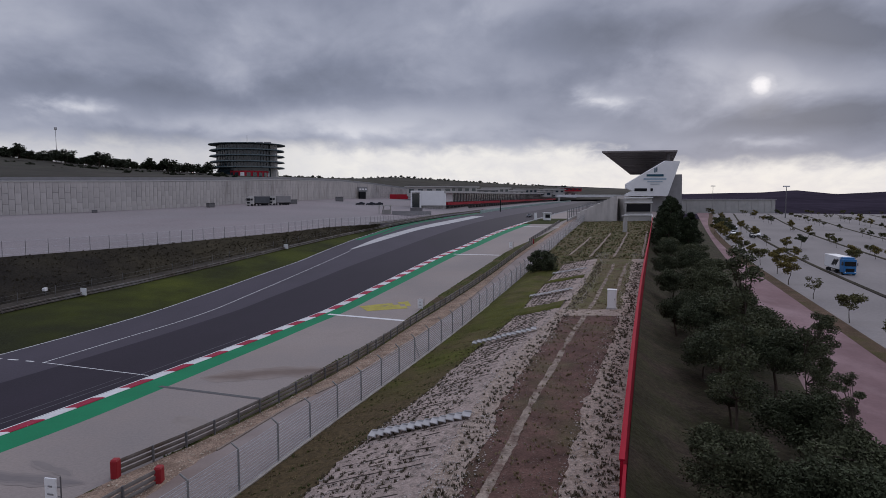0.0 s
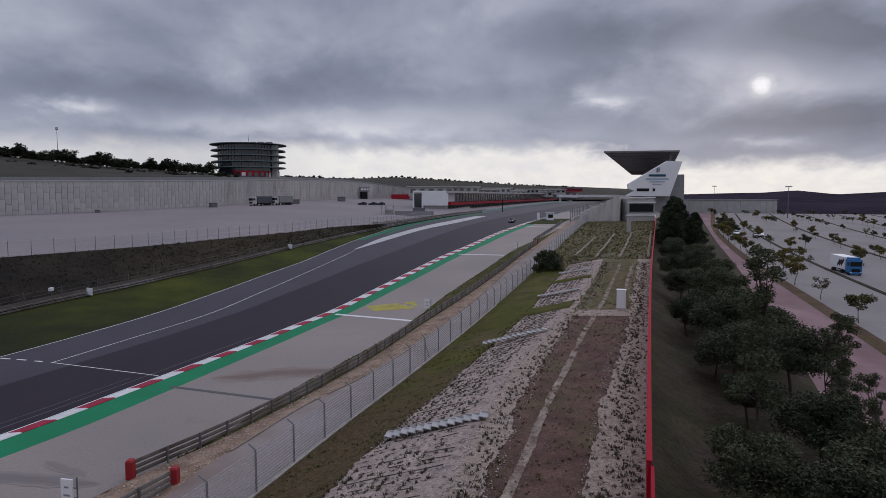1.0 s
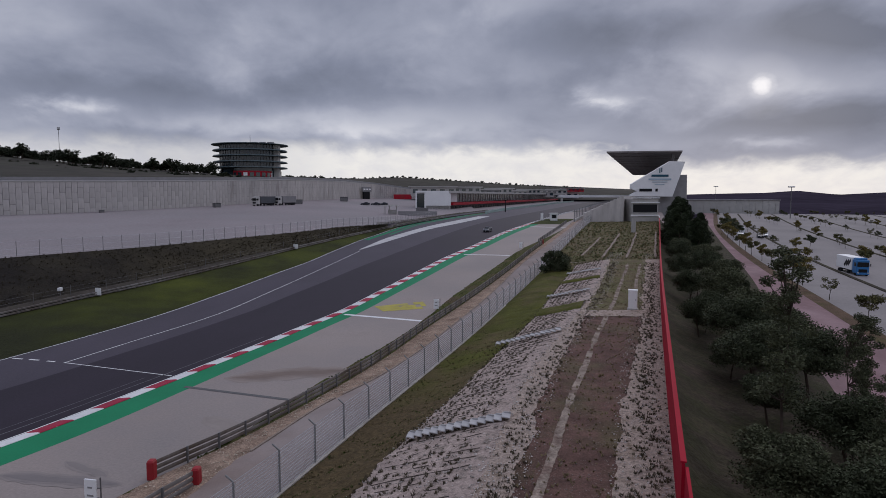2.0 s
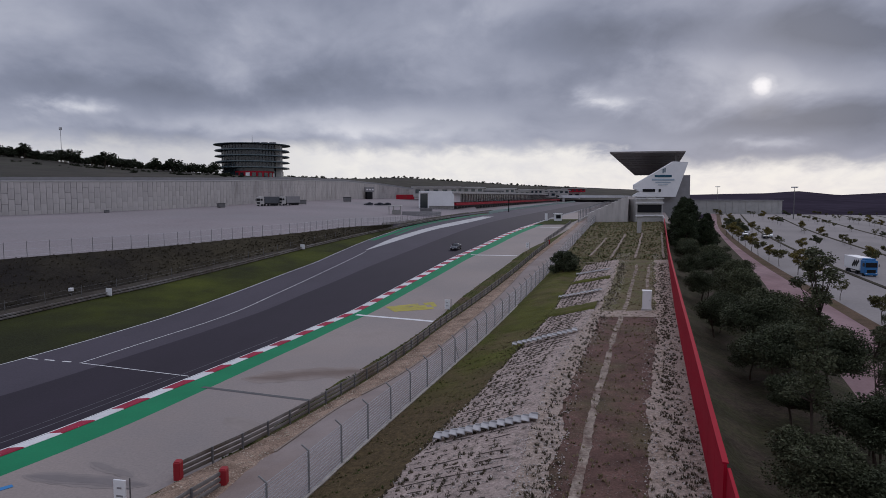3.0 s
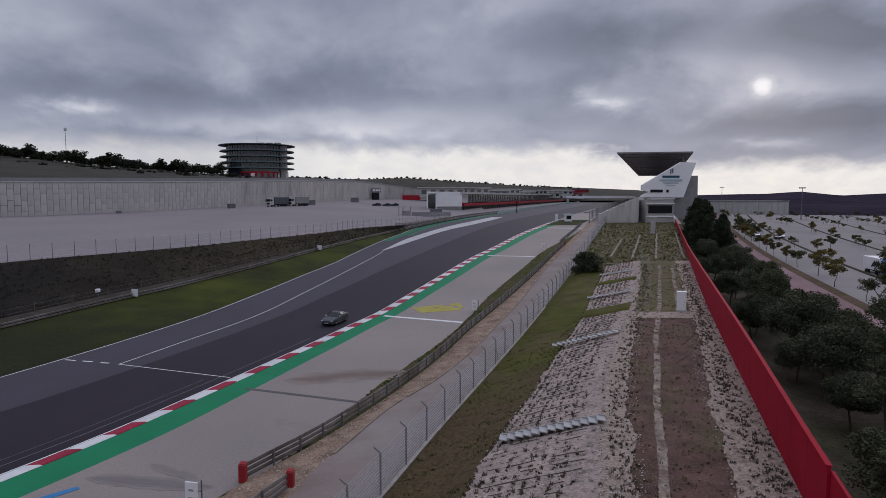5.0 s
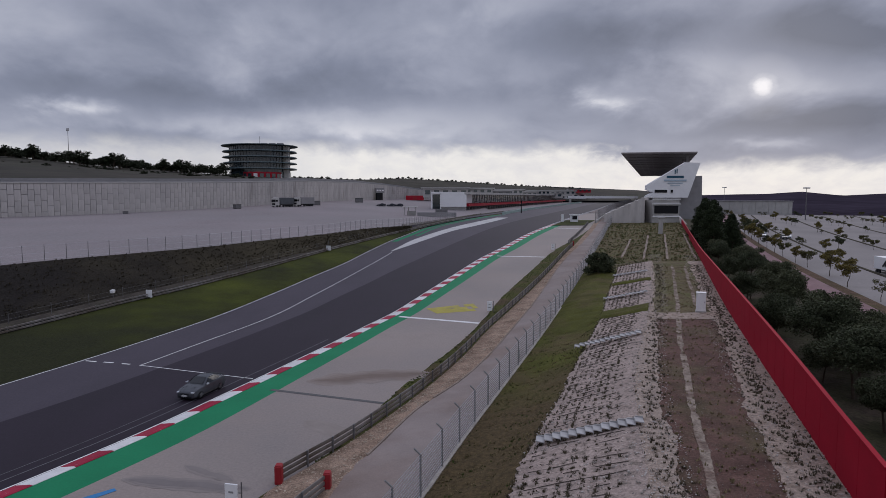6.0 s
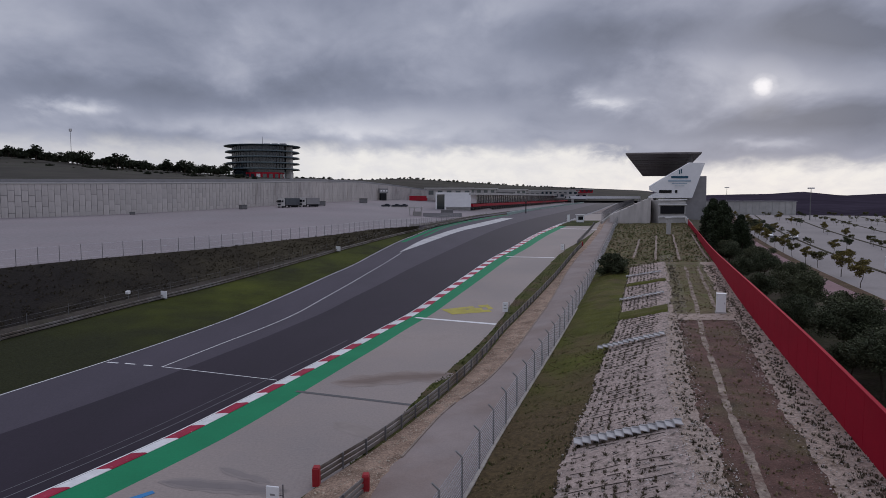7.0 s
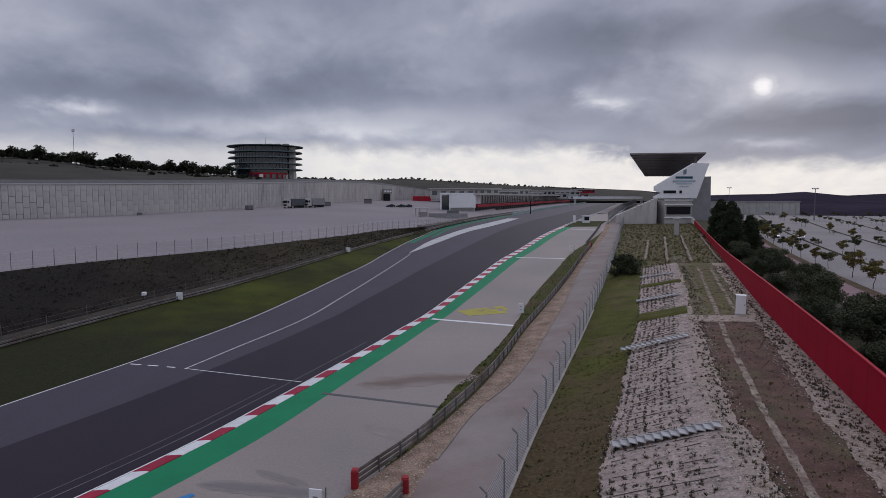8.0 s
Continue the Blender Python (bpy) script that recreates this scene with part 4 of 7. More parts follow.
def stepped_gutter(a, b, n, name_label):
    """A flight of pale slabs set in the rubble, rising up the slope."""
    t = thing("stepped_gutter", Matrix.Identity(4), name_label, "gutter", "gutters in the rubble slope")
    a, b = Vector(a), Vector(b)
    d = (b - a) / n
    flat = Vector((d.x, d.y, 0)).normalized()
    ang = math.atan2(flat.y, flat.x)
    for i in range(n):
        p = a + d * (i + 0.5)
        L = Vector((d.x, d.y)).length
        r = random.Random(i * 7 + int(a.y))
        m = Matrix.Translation(p + Vector((0, 0, 0.24 + r.uniform(-0.02, 0.03)))) @ Matrix.Rotation(ang, 4, "Z") @ Matrix.Rotation(r.uniform(-0.03, 0.03), 4, "X")
        o = new("slab", GUT[0]) if GUT else None
        if o is None:
            bm = box((0, 0, 0), (0.50, 0.80, 0.06), Matrix.Rotation(radians(7), 4, "Y"), bevel=0.012)
            add_box(bm, (-0.235, 0.0, -0.10), (0.04, 0.78, 0.22))
            add_box(bm, (0.05, 0.38, 0.03), (0.44, 0.05, 0.16))
            o = part("slab", bm, M_SLAB, None)
            GUT.append(o.data)
        o.parent = t
        o.matrix_basis = m


GUT = []
M_SLAB = mat("pale fibre cement", (0.40, 0.385, 0.38), 0.8, var=0.10, scale=1.5, fine=0.08, rand=0.10)
stepped_gutter((-4.4, 36.9, 2.45), (1.6, 35.9, 4.1), 13, "stepped gutter of pale slabs in the rubble")
stepped_gutter((2.9, 61.3, 2.25), (9.0, 60.2, 4.0), 13, "stepped gutter of pale slabs crossing the rubble")
stepped_gutter((12.0, 86.5, 2.9), (17.6, 85.2, 4.2), 12, "stepped gutter of pale slabs further along")
stepped_gutter((18.6, 106.5, 3.6), (24.0, 105.2, 4.7), 11, "stepped gutter of pale slabs near the bush")

# worn wheel tracks
M_RUT = mat("worn chalky rut", (0.29, 0.235, 0.19), 0.95, var=0.30, scale=0.8, fine=0.4, fine_scale=8, second=(0.125, 0.082, 0.066), second_scale=1.1, second_at=0.53, second_soft=0.10)
x_rut = curve_of((-10, -9), (20, -0.3), (27.5, 2.1), (32.5, 3.6), (43.2, 7.1), (57, 11.6), (70, 16.2), (92.6, 24.0), (113.8, 31.1), (170, 50))


def wob(dx, side, seed, y0, y1):
    """A rut's edge, uneven as wheels leave it."""
    def f(y):
        w = 0.25 + 0.08 * noise.noise(Vector((seed, y * 0.33, side)))
        w *= max(0.02, min(1.0, (y - y0) / 2.5, (y1 - y) / 2.5))
        return (x_rut(y) + dx + side * w + 0.22 * noise.noise(Vector((seed + 9, y * 0.11, 0))) + 0.07 * noise.noise(Vector((seed, y * 1.3, side))) + 0.06 * noise.noise(Vector((seed, y * 4.1, side + 3))), z_plat(y))
    return f


def rut(dx, y0, y1, seed, label):
    r = random.Random(int(seed * 10) + 3)
    y = y0
    while y < y1:
        e = min(y1, y + r.uniform(14, 34))
        strip("wheel_rut", wob(dx, -1, seed, y, e), wob(dx, 1, seed, y, e), spaced(y, e, 0.2), M_RUT, 3, rough=0.03, lift=0.025 + (0.165 if y0 > 110 else 0), label=label, category="track")
        if e >= y1:
            break
        y = e - r.uniform(1.0, 3.0)


rut(0, -5, 112, 1.0, "pale worn wheel rut along the plateau")
rut(2.2, 74, 112, 2.0, "second pale wheel rut beside the first")
for k, (dx, y0, y1) in enumerate(((-9.5, 122, 165), (-5.2, 119, 176), (-0.6, 119, 180), (4.8, 119, 182))):
    rut(dx, y0, y1, 4.0 + k, "pale strip of bare ground in the scrub")
strip("cross_rut", lambda y: (x_fence(y) + 3 + 3 * (y - 112), z_plat(112)), lambda y: (x_fence(y) + 4.5 + 3 * (y - 112), z_plat(112)), spaced(112, 117, 0.5), M_RUT, 2, lift=0.07, label="pale bare strip across the plateau", category="track")

def course_shade_lines():
    """Thin dark tubes that stand for the shade under the course lips."""
    bm = bmesh.new()
    k = 10.0
    while k < 100:
        k += 1.05
        if k < 19:
            continue
        r = random.Random(int(k * 100))
        u0, u1 = r.uniform(0.05, 0.16), r.uniform(0.72, 0.90)
        n = 6
        pts = []
        for i in range(n + 1):
            u = u0 + (u1 - u0) * i / n
            y = k - u
            pts.append(Vector((x_rock(y) + (x_top(y) - x_rock(y)) * u, y - 0.02, z_rock(y) + (z_plat(y) - z_rock(y)) * u + 0.075 + r.uniform(-0.03, 0.03))))
        for a, b in zip(pts, pts[1:]):
            if r.random() < 0.34:
                continue
            add_tube(bm, a, b, 0.022, n=4)
    t = part("course_edging", bm, M_LIPSHADE)
    tagged(t, "thin dark tubes as shade under the slope course lips", "edging", kind="stuff")


# dark colour of the tubes that draw the shaded lips
M_LIPSHADE = mat("course lip shade", (0.075, 0.062, 0.052), 0.9, var=0.3, scale=2)
course_shade_lines()


# ---- rubble, weeds ----
def rubble():
    r = random.Random(11)
    base = bmesh.new()
    bmesh.ops.create_icosphere(base, subdivisions=1, radius=0.5)
    bv, bf = [v.co.copy() for v in base.verts], [[v.index for v in f.verts] for f in base.faces]
    base.free()

    def scatter(name, material, n, place, smin, smax, label):
        verts, faces = [], []
        for _ in range(n):
            x, y, z = place(r)
            s = smin + (smax - smin) * r.random() ** 2.2
            sc = Vector((s * r.uniform(0.8, 1.5), s * r.uniform(0.7, 1.1), s * r.uniform(0.4, 0.8)))
            rot = Matrix.Rotation(r.uniform(0, 6.28), 3, "Z") @ Matrix.Rotation(r.uniform(-0.5, 0.5), 3, "X")
            i = len(verts)
            for v in bv:
                q = rot @ Vector((v.x * sc.x, v.y * sc.y, v.z * sc.z)) * r.uniform(0.8, 1.15)
                verts.append((x + q.x, y + q.y, z + q.z))
            faces += [[i + k for k in f] for f in bf]
        return tagged(raw(name, verts, faces, material), label, "stones", kind="stuff")

    def on_slope(r):
        y = 20 + 100 * r.random() ** 1.5
        u = r.uniform(-0.04, 1.05)
        return (x_rock(y) + (x_top(y) - x_rock(y)) * u, y, z_rock(y) + (z_plat(y) - z_rock(y)) * u + 0.03)

    def course(r):
        # rows of set stones run up the slope a metre apart
        y0 = 20 + round(95 * r.random() ** 1.4 / 1.05) * 1.05
        u = r.uniform(0, 1)
        y = y0 - 1.0 * u + r.uniform(-0.10, 0.10)
        return (x_rock(y) + (x_top(y) - x_rock(y)) * u, y, z_rock(y) + (z_plat(y) - z_rock(y)) * u + 0.10)

    def on_margin(r):
        y = 20 + 110 * r.random() ** 1.5
        if r.random() < 0.5:
            u = r.uniform(0.66, 1.0)
        else:
            u = r.uniform(-0.02, 0.24)
        return (x_top(y) + (x_wall(y) - x_top(y)) * u, y, z_plat(y) + 0.04)

    def on_gravel(r):
        y = 12 + 110 * r.random() ** 1.6
        u = r.uniform(0.08, 1.0)
        return (x_arm(y) + w_gravel(y) * u, y, z_arm(y) + 0.02 + 0.2 * u)

    def on_dirt(r):
        y = 18 + 52 * r.random() ** 1.3
        u = r.uniform(0.18, 0.74)
        return (x_top(y) + (x_wall(y) - x_top(y)) * u, y, z_plat(y) + 0.01)

    M_STONE = mat("loose limestone", (0.46, 0.41, 0.375), 0.95, var=0.2, scale=2.0, fine=0.25, fine_scale=10)
    M_STONED = mat("weathered limestone", (0.24, 0.21, 0.185), 0.95, var=0.25, scale=2.0, fine=0.25, fine_scale=10)
    scatter("rubble", M_STONE, 4200, on_slope, 0.04, 0.15, "pale broken limestone lying on the slope")
    scatter("rubble_course", M_STONED, 2600, course, 0.05, 0.17, "rows of darker set stones up the slope")
    scatter("loose_stones", M_STONE, 8000, on_margin, 0.03, 0.13, "small pale stones strewn on the plateau")
    scatter("dirt_pebbles", M_STONED, 4500, on_dirt, 0.02, 0.075, "small dull pebbles trodden into the dirt")
    scatter("gravel_stones", mat("tan gravel stones", (0.44, 0.37, 0.29), 0.95, var=0.25, scale=3), 7000, on_gravel, 0.03, 0.15, "tan gravel stones behind the barrier")


rubble()
M_WEED = mat("dry dark weeds", (0.085, 0.070, 0.045), 0.95, var=0.4, scale=1.5)
M_WEEDG = mat("green weeds", (0.055, 0.075, 0.020), 0.95, var=0.4, scale=1.5)
M_BANKW = mat("bank weeds", (0.050, 0.041, 0.026), 0.95, var=0.4, scale=1.5)
M_STRAW = mat("straw grass", (0.20, 0.16, 0.085), 0.95, var=0.35, scale=1.5)


def tufts():
    r = random.Random(23)

    def make(name, material, n, place, h0, h1, label, blades=9):
        verts, faces = [], []
        for _ in range(n):
            x, y, z = place(r)
            h = r.uniform(h0, h1)
            for _ in range(blades):
                a, lean = r.uniform(0, 6.28), r.uniform(0.2, 1.0) * h
                w = 0.02 + 0.06 * h
                c, s = math.cos(a), math.sin(a)
                ox, oy = r.uniform(-0.5, 0.5) * h, r.uniform(-0.5, 0.5) * h
                i = len(verts)
                verts += [(x + ox - s * w, y + oy + c * w, z - 0.03), (x + ox + s * w, y + oy - c * w, z - 0.03), (x + ox + c * lean, y + oy + s * lean, z + h * r.uniform(0.6, 1.0))]
                faces.append((i, i + 1, i + 2))
        return tagged(raw(name, verts, faces, material), label, "weeds", kind="stuff")

    def shoulder(r):
        y = 18 + 95 * r.random() ** 1.4
        q = r.random()
        if q < 0.45:
            u = r.gauss(0.86, 0.05)
        elif q < 0.8:
            u = r.gauss(0.12, 0.05)
        else:
            u = r.uniform(0.7, 1)
        return (x_top(y) + (x_wall(y) - x_top(y)) * min(u, 0.98), y, z_plat(y) + 0.02)

    def slope(r):
        y = 20 + 100 * r.random() ** 1.4
        u = round(0.8 * r.random() ** 1.2 * 11) / 11 + r.gauss(0, 0.012)
        y = round((y + u) / 1.05) * 1.05 - u + r.gauss(0.1, 0.28)
        return (x_rock(y) + (x_top(y) - x_rock(y)) * u, y, z_rock(y) + (z_plat(y) - z_rock(y)) * u + 0.06)

    def grass(r):
        y = 18 + 120 * r.random() ** 1.4
        u = r.random()
        return (x_fence(y) + 0.3 + (x_rock(y) - x_fence(y) - 0.3) * u, y, z_fence(y) + (z_rock(y) - z_fence(y)) * u - 0.25 * math.sin(math.pi * u))

    def far(r):
        y = r.uniform(119, 240)
        u = r.random()
        return (x_fence(y) + (x_wall(y) - x_fence(y)) * u, y, z_fence(y) + (z_plat(y) - z_fence(y)) * u)

    def bank(r):
        y = r.uniform(55, 203)
        u = r.random()
        return (x_larm(y) + (x_pad(y) - x_larm(y)) * u, y, z_larm(y) + (z_pad(y) - z_larm(y)) * u + 0.05)

    def dirt(r):
        y = 18 + 95 * r.random() ** 1.3
        u = r.uniform(0.2, 0.7)
        return (x_top(y) + (x_wall(y) - x_top(y)) * u, y, z_plat(y) + 0.02)

    def arm(r):
        y = 40 + 110 * r.random()
        return (x_arm(y) - w_grass(y) * r.uniform(0.0, 1.0) ** 0.8, y, z_arm(y) + 0.03)

    make("shoulder_weeds", M_WEED, 2600, shoulder, 0.06, 0.20, "low dark weeds dotted over stony ground")
    make("slope_weeds", M_WEED, 3000, slope, 0.05, 0.19, "dark weeds growing between the rubble")
    make("slope_grass", M_WEEDG, 1600, grass, 0.05, 0.16, "short green grass tufts on the slope")
    make("slope_straw", M_STRAW, 3200, grass, 0.05, 0.16, "dry straw tufts on the slope")
    make("scrub_tufts", M_STRAW, 1800, far, 0.2, 0.5, "dry tufts in front of the stand")
    make("scrub_green", M_WEEDG, 1500, far, 0.2, 0.5, "green tufts in front of the stand")
    make("bank_weeds", M_BANKW, 3400, bank, 0.10, 0.34, "dark dead weeds over the earth bank")
    make("dirt_weeds", M_STRAW, 900, dirt, 0.06, 0.18, "sparse dry weeds on the dirt")
    make("barrier_grass", M_WEEDG, 1000, arm, 0.05, 0.14, "grass growing along the crash barrier")


tufts()


# ---- high retaining wall ----
def wall_top(p):
    return float(np.interp(p.y, [130, 199, 227, 257, 301, 368, 425, 450, 472, 490], [19.8, 21.2, 21.9, 22.7, 24.2, 24.9, 24.0, 20.8, 18.0, 17.0]))


def retaining_wall():
    t = thing("retaining_wall", Matrix.Identity(4), "high wall of staggered precast concrete panels", "wall", kind="structure")
    pts, s = [], 0.0
    fine = [wall_pt(i / 4000) for i in range(4001)]
    last, acc = fine[0], 0.0
    pts = [fine[0]]
    for a, b in zip(fine, fine[1:]):
        acc += (b - a).length
        if acc >= 1.7:
            pts.append(b)
            acc = 0.0
    v, f = [], []
    for p in pts:
        n = Vector((-0.5, 0.8)).normalized() * 0.25
        v += [(p.x + n.x, p.y + n.y, wall_z(p) - 1), (p.x + n.x, p.y + n.y, wall_top(p) - 0.1), (p.x + n.x * 5, p.y + n.y * 5, wall_top(p) - 0.1)]
    for i in range(len(pts) - 1):
        a = i * 3
        f += [(a, a + 3, a + 4, a + 1), (a + 1, a + 4, a + 5, a + 2)]
    raw("backing", v, f, M_CONCD, t)
    # panels: the near stretch single, the far stretch joined
    shared = {}
    rest_v, rest_f = [], []
    count = 0
    r = random.Random(3)
    for i in range(len(pts) - 1):
        a, b = pts[i], pts[i + 1]
        zb, zt = wall_z(a) - 0.2, wall_top(a)
        rows = 3
        h = (zt - zb) / rows
        stag = (i % 2) * 0.45 * h
        cuts = [zb] + [zb + h * k + stag for k in range(1 if stag == 0 else 0, rows)] + [zt]
        d = b - a
        ang = math.atan2(d.y, d.x)
        for z0, z1 in zip(cuts, cuts[1:]):
            if z1 - z0 < 0.3:
                continue
            c = Vector(((a.x + b.x) / 2, (a.y + b.y) / 2, (z0 + z1) / 2))
            w, hh, th = d.length - 0.09, z1 - z0 - 0.07, 0.22 + r.uniform(-0.03, 0.03)
            near = 165 < a.y < 262 and count < 300
            if near:
                key = (round(w, 1), round(hh, 1))
                if key not in shared:
                    bm = box((0, 0, 0), (w, 0.22, hh), bevel=0.03)
                    o = part("panel", bm, M_CONC, t)
                    shared[key] = o.data
                else:
                    o = new("panel", shared[key])
                    o.parent = t
                o.matrix_basis = Matrix.Translation(c) @ Matrix.Rotation(ang, 4, "Z") @ Matrix.Translation((0, r.uniform(-0.03, 0.03), 0))
                count += 1
            else:
                k = len(rest_v)
                ux, uy = d.normalized() * (w / 2)
                nx_, ny_ = -d.normalized().y * th / 2, d.normalized().x * th / 2
                for zz in (z0 + 0.035, z1 - 0.035):
                    rest_v.extend([(c.x - ux + nx_, c.y - uy + ny_, zz), (c.x + ux + nx_, c.y + uy + ny_, zz), (c.x + ux - nx_, c.y + uy - ny_, zz), (c.x - ux - nx_, c.y - uy - ny_, zz)])
                rest_f += [(k, k + 1, k + 5, k + 4), (k + 1, k + 2, k + 6, k + 5), (k + 2, k + 3, k + 7, k + 6), (k + 3, k, k + 4, k + 7), (k + 4, k + 5, k + 6, k + 7)]
    o = raw("panel_run", rest_v, rest_f, M_CONC, t)
    tagged(o, kind="stuff")
    cv, cf = [], []
    for p in pts:
        n = Vector((-0.5, 0.8)).normalized()
        z = wall_top(p)
        cv += [(p.x - n.x * 0.3, p.y - n.y * 0.3, z), (p.x - n.x * 0.3, p.y - n.y * 0.3, z + 0.35), (p.x + n.x * 1.0, p.y + n.y * 1.0, z + 0.35), (p.x + n.x, p.y + n.y, z)]
    for i in range(len(pts) - 1):
        a = i * 4
        cf += [(a, a + 4, a + 5, a + 1), (a + 1, a + 5, a + 6, a + 2), (a + 3, a, a + 4, a + 7)]
    raw("coping", cv, cf, M_CONCP, t)
    rv, rf = [], []
    for p in pts:
        n = Vector((-0.5, 0.8)).normalized()
        z = wall_top(p) + 0.3
        rv += [(p.x + n.x * w, p.y + n.y * w, z + h) for w, h in ((1.0, 0.0), (5.0, 0.25), (5.0, 1.35), (5.3, 1.35), (5.3, -0.5))]
    for i in range(len(pts) - 1):
        a = i * 5
        rf += [(a + k, a + 5 + k, a + 6 + k, a + 1 + k) for k in range(4)]
    raw("parapet", rv, rf, M_CONCD, t, "grey parapet of the road above")


retaining_wall()


# ---- hills ----
def skyline(px):
    """Height of the far ground above the eye line, as a slope, by bearing x / y."""
    return float(np.interp(px, [-1.2, -0.70, -0.55, -0.42, -0.25, -0.15, -0.07, 0.0, 0.1, 0.2, 0.30, 0.36, 0.45], [0.064, 0.062, 0.047, 0.038, 0.030, 0.026, 0.029, 0.024, 0.018, 0.013, 0.010, -0.004, -0.02]))


def hill_left():
    verts, faces = [], []
    bearings = [-1.3 + 1.72 * i / 90 for i in range(91)]
    depths = [0.0, 0.04, 0.15, 0.35, 0.6, 0.8, 1.0, 1.25]
    for b in bearings:
        # foot of the hill: just behind the high wall, or behind the pit lane buildings
        best = None
        for i in range(len(WALL_LINE) - 1):
            (x0, y0), (x1, y1) = WALL_LINE[i], WALL_LINE[i + 1]
            for k in range(20):
                u = k / 20
                x, y = x0 + (x1 - x0) * u, y0 + (y1 - y0) * u
                e = abs(x / y - b)
                if best is None or e < best[0]:
                    best = (e, y, wall_top(Vector((x, y))))
        yf, zf = (best[1] + 3, best[2] + 0.2) if b < -0.105 else (620 + 500 * max(0, b + 0.105), 12.0)
        yr = 560 if b < -0.35 else 560 + 500 * min(1, (b + 0.35) / 0.25)
        zr = 17 + skyline(b) * yr
        for d in depths:
            y = yf + (yr - yf) * d
            u = min(d, 1.0)
            z = zf + (zr - zf) * (u ** 1.15)
            if d > 1:
                z = zr - 6
            z += 1.5 * noise.noise(Vector((b * 9, y * 0.02, 0))) * min(1, d * 4) * (d <= 1)
            verts.append((b * y, y, z))
    w = len(depths)
    for i in range(len(bearings) - 1):
        for k in range(w - 1):
            a = i * w + k
            faces.append((a, a + 1, a + w + 1, a + w))
    tagged(raw("hill_left", verts, faces, M_HILL, smooth=True), "dark scrubby hillside above the high wall", "hill", kind="structure")


hill_left()


def hill_right():
    verts, faces = [], []
    n = 70
    for i in range(n + 1):
        b = 0.15 + 0.95 * i / n
        ridge = float(np.interp(b, [0.15, 0.30, 0.38, 0.46, 0.50, 0.555, 0.62, 0.70, 0.80, 1.1], [0.016, 0.010, 0.002, 0.004, 0.0045, 0.0082, 0.002, 0.006, 0.012, 0.02]))
        for d in (620, 750, 950, 1250, 1500, 1700):
            u = (d - 620) / 880
            z = -6 + (17 + ridge * 1500 + 6) * min(1, u) ** 1.1
            if d > 1500:
                z -= 20
            z += 5 * noise.noise(Vector((b * 14, d * 0.004, 3))) * (0.0 if d in (620, 1500) else 1.0)
            verts.append((b * d, d, z))
    for i in range(n):
        for k in range(5):
            a = i * 6 + k
            faces.append((a, a + 1, a + 7, a + 6))
    tagged(raw("hill_right", verts, faces, M_HILLB, smooth=True), "long dark wooded ridge in the distance", "hill", kind="structure")


hill_right()


# ---- round control tower ----
def ring_disc(bm, cx, cy, rx, ry, z0, z1, n=48):
    return add_prism(bm, [(cx + rx * math.cos(2 * math.pi * i / n), cy + ry * math.sin(2 * math.pi * i / n)) for i in range(n)], z0, z1)


def control_tower():
    t = thing("control_tower", pose(-171.5, 560, 35.0), "round glazed tower with five balcony floors", "building")
    part("core", ring_disc(bmesh.new(), 0, 0, 25.5, 25.5, -4, 25.2), M_TWCORE, t, "blue grey glazed core")
    for k, z in enumerate((5.6, 10.5, 15.5, 20.4)):
        s = part("floor_slab", ring_disc(bmesh.new(), 0, 0, 31.6, 31.6, z - 0.22, z + 0.22), M_TEAL, t)
        part("railing", ring_disc(bmesh.new(), 0, 0, 31.2, 31.2, 0.22, 0.8), M_TWGLASS, s).matrix_basis = Matrix.Translation((0, 0, z))
    part("roof", ring_disc(bmesh.new(), 0, 0, 32.4, 32.4, 25.3, 25.9), M_TEAL, t)
    # dark glass drum stands in for the shade inside the open ground floor
    part("red_base", ring_disc(bmesh.new(), 0, 0, 26.4, 26.4, -4, 3.0), M_GLASS, t, "dark drum for the shade of the open ground floor")
    part("red_front", ring_disc(bmesh.new(), 4.5, -12, 17.8, 17.8, -4, 2.6), M_REDP, t, "red panelled entrance front")
    part("stair_shaft", box((25.5, -9, 10), (4.5, 6, 30)), M_CONCP, t, "pale concrete stair shaft")
    r = random.Random(2)
    for lev in range(4):
        z0 = (6.1, 11.0, 16.0, 20.9)[lev]
        for i in range(28):
            a = math.pi + math.pi * (i + 0.5) / 28
            m = Matrix.Translation((25.7 * math.cos(a), 25.7 * math.sin(a), z0 + 1.9)) @ Matrix.Rotation(a, 4, "Z")
            if MUL:
                o = new("mullion", MUL[0])
                o.parent = t
            else:
                o = part("mullion", box((0, 0, 0), (0.3, 0.22, 3.9)), M_CONCD, t)
                MUL.append(o.data)
            o.matrix_basis = m
    for i in range(11):
        a = math.pi + math.pi * (i + 0.5) / 11
        part("entrance_bay", box((0, 0, 0), (0.4, 3.2, 3.6)), M_GLASS if i % 5 else M_WPANEL, t).matrix_basis = Matrix.Translation((4.5 + 17.9 * math.cos(a), -12 + 17.9 * math.sin(a), -0.6)) @ Matrix.Rotation(a, 4, "Z")
    part("antenna", tube((0, 0, 26), (0, 0, 34.5), 0.25, 0.12), M_POST, t)
    for k, x in enumerate((4, 11, 18)):
        part("roof_unit", box((x, 0, 27.4), (5.5, 4, 2.4), bevel=0.4), M_CONCD, t)


MUL = []
M_TWCORE = mat("blue grey glazing", (0.040, 0.058, 0.075), 0.15, var=0.35, scale=0.35, spec=0.6)
M_TWGLASS = mat("balcony glass", (0.085, 0.12, 0.13), 0.15, var=0.1, spec=0.6)
control_tower()


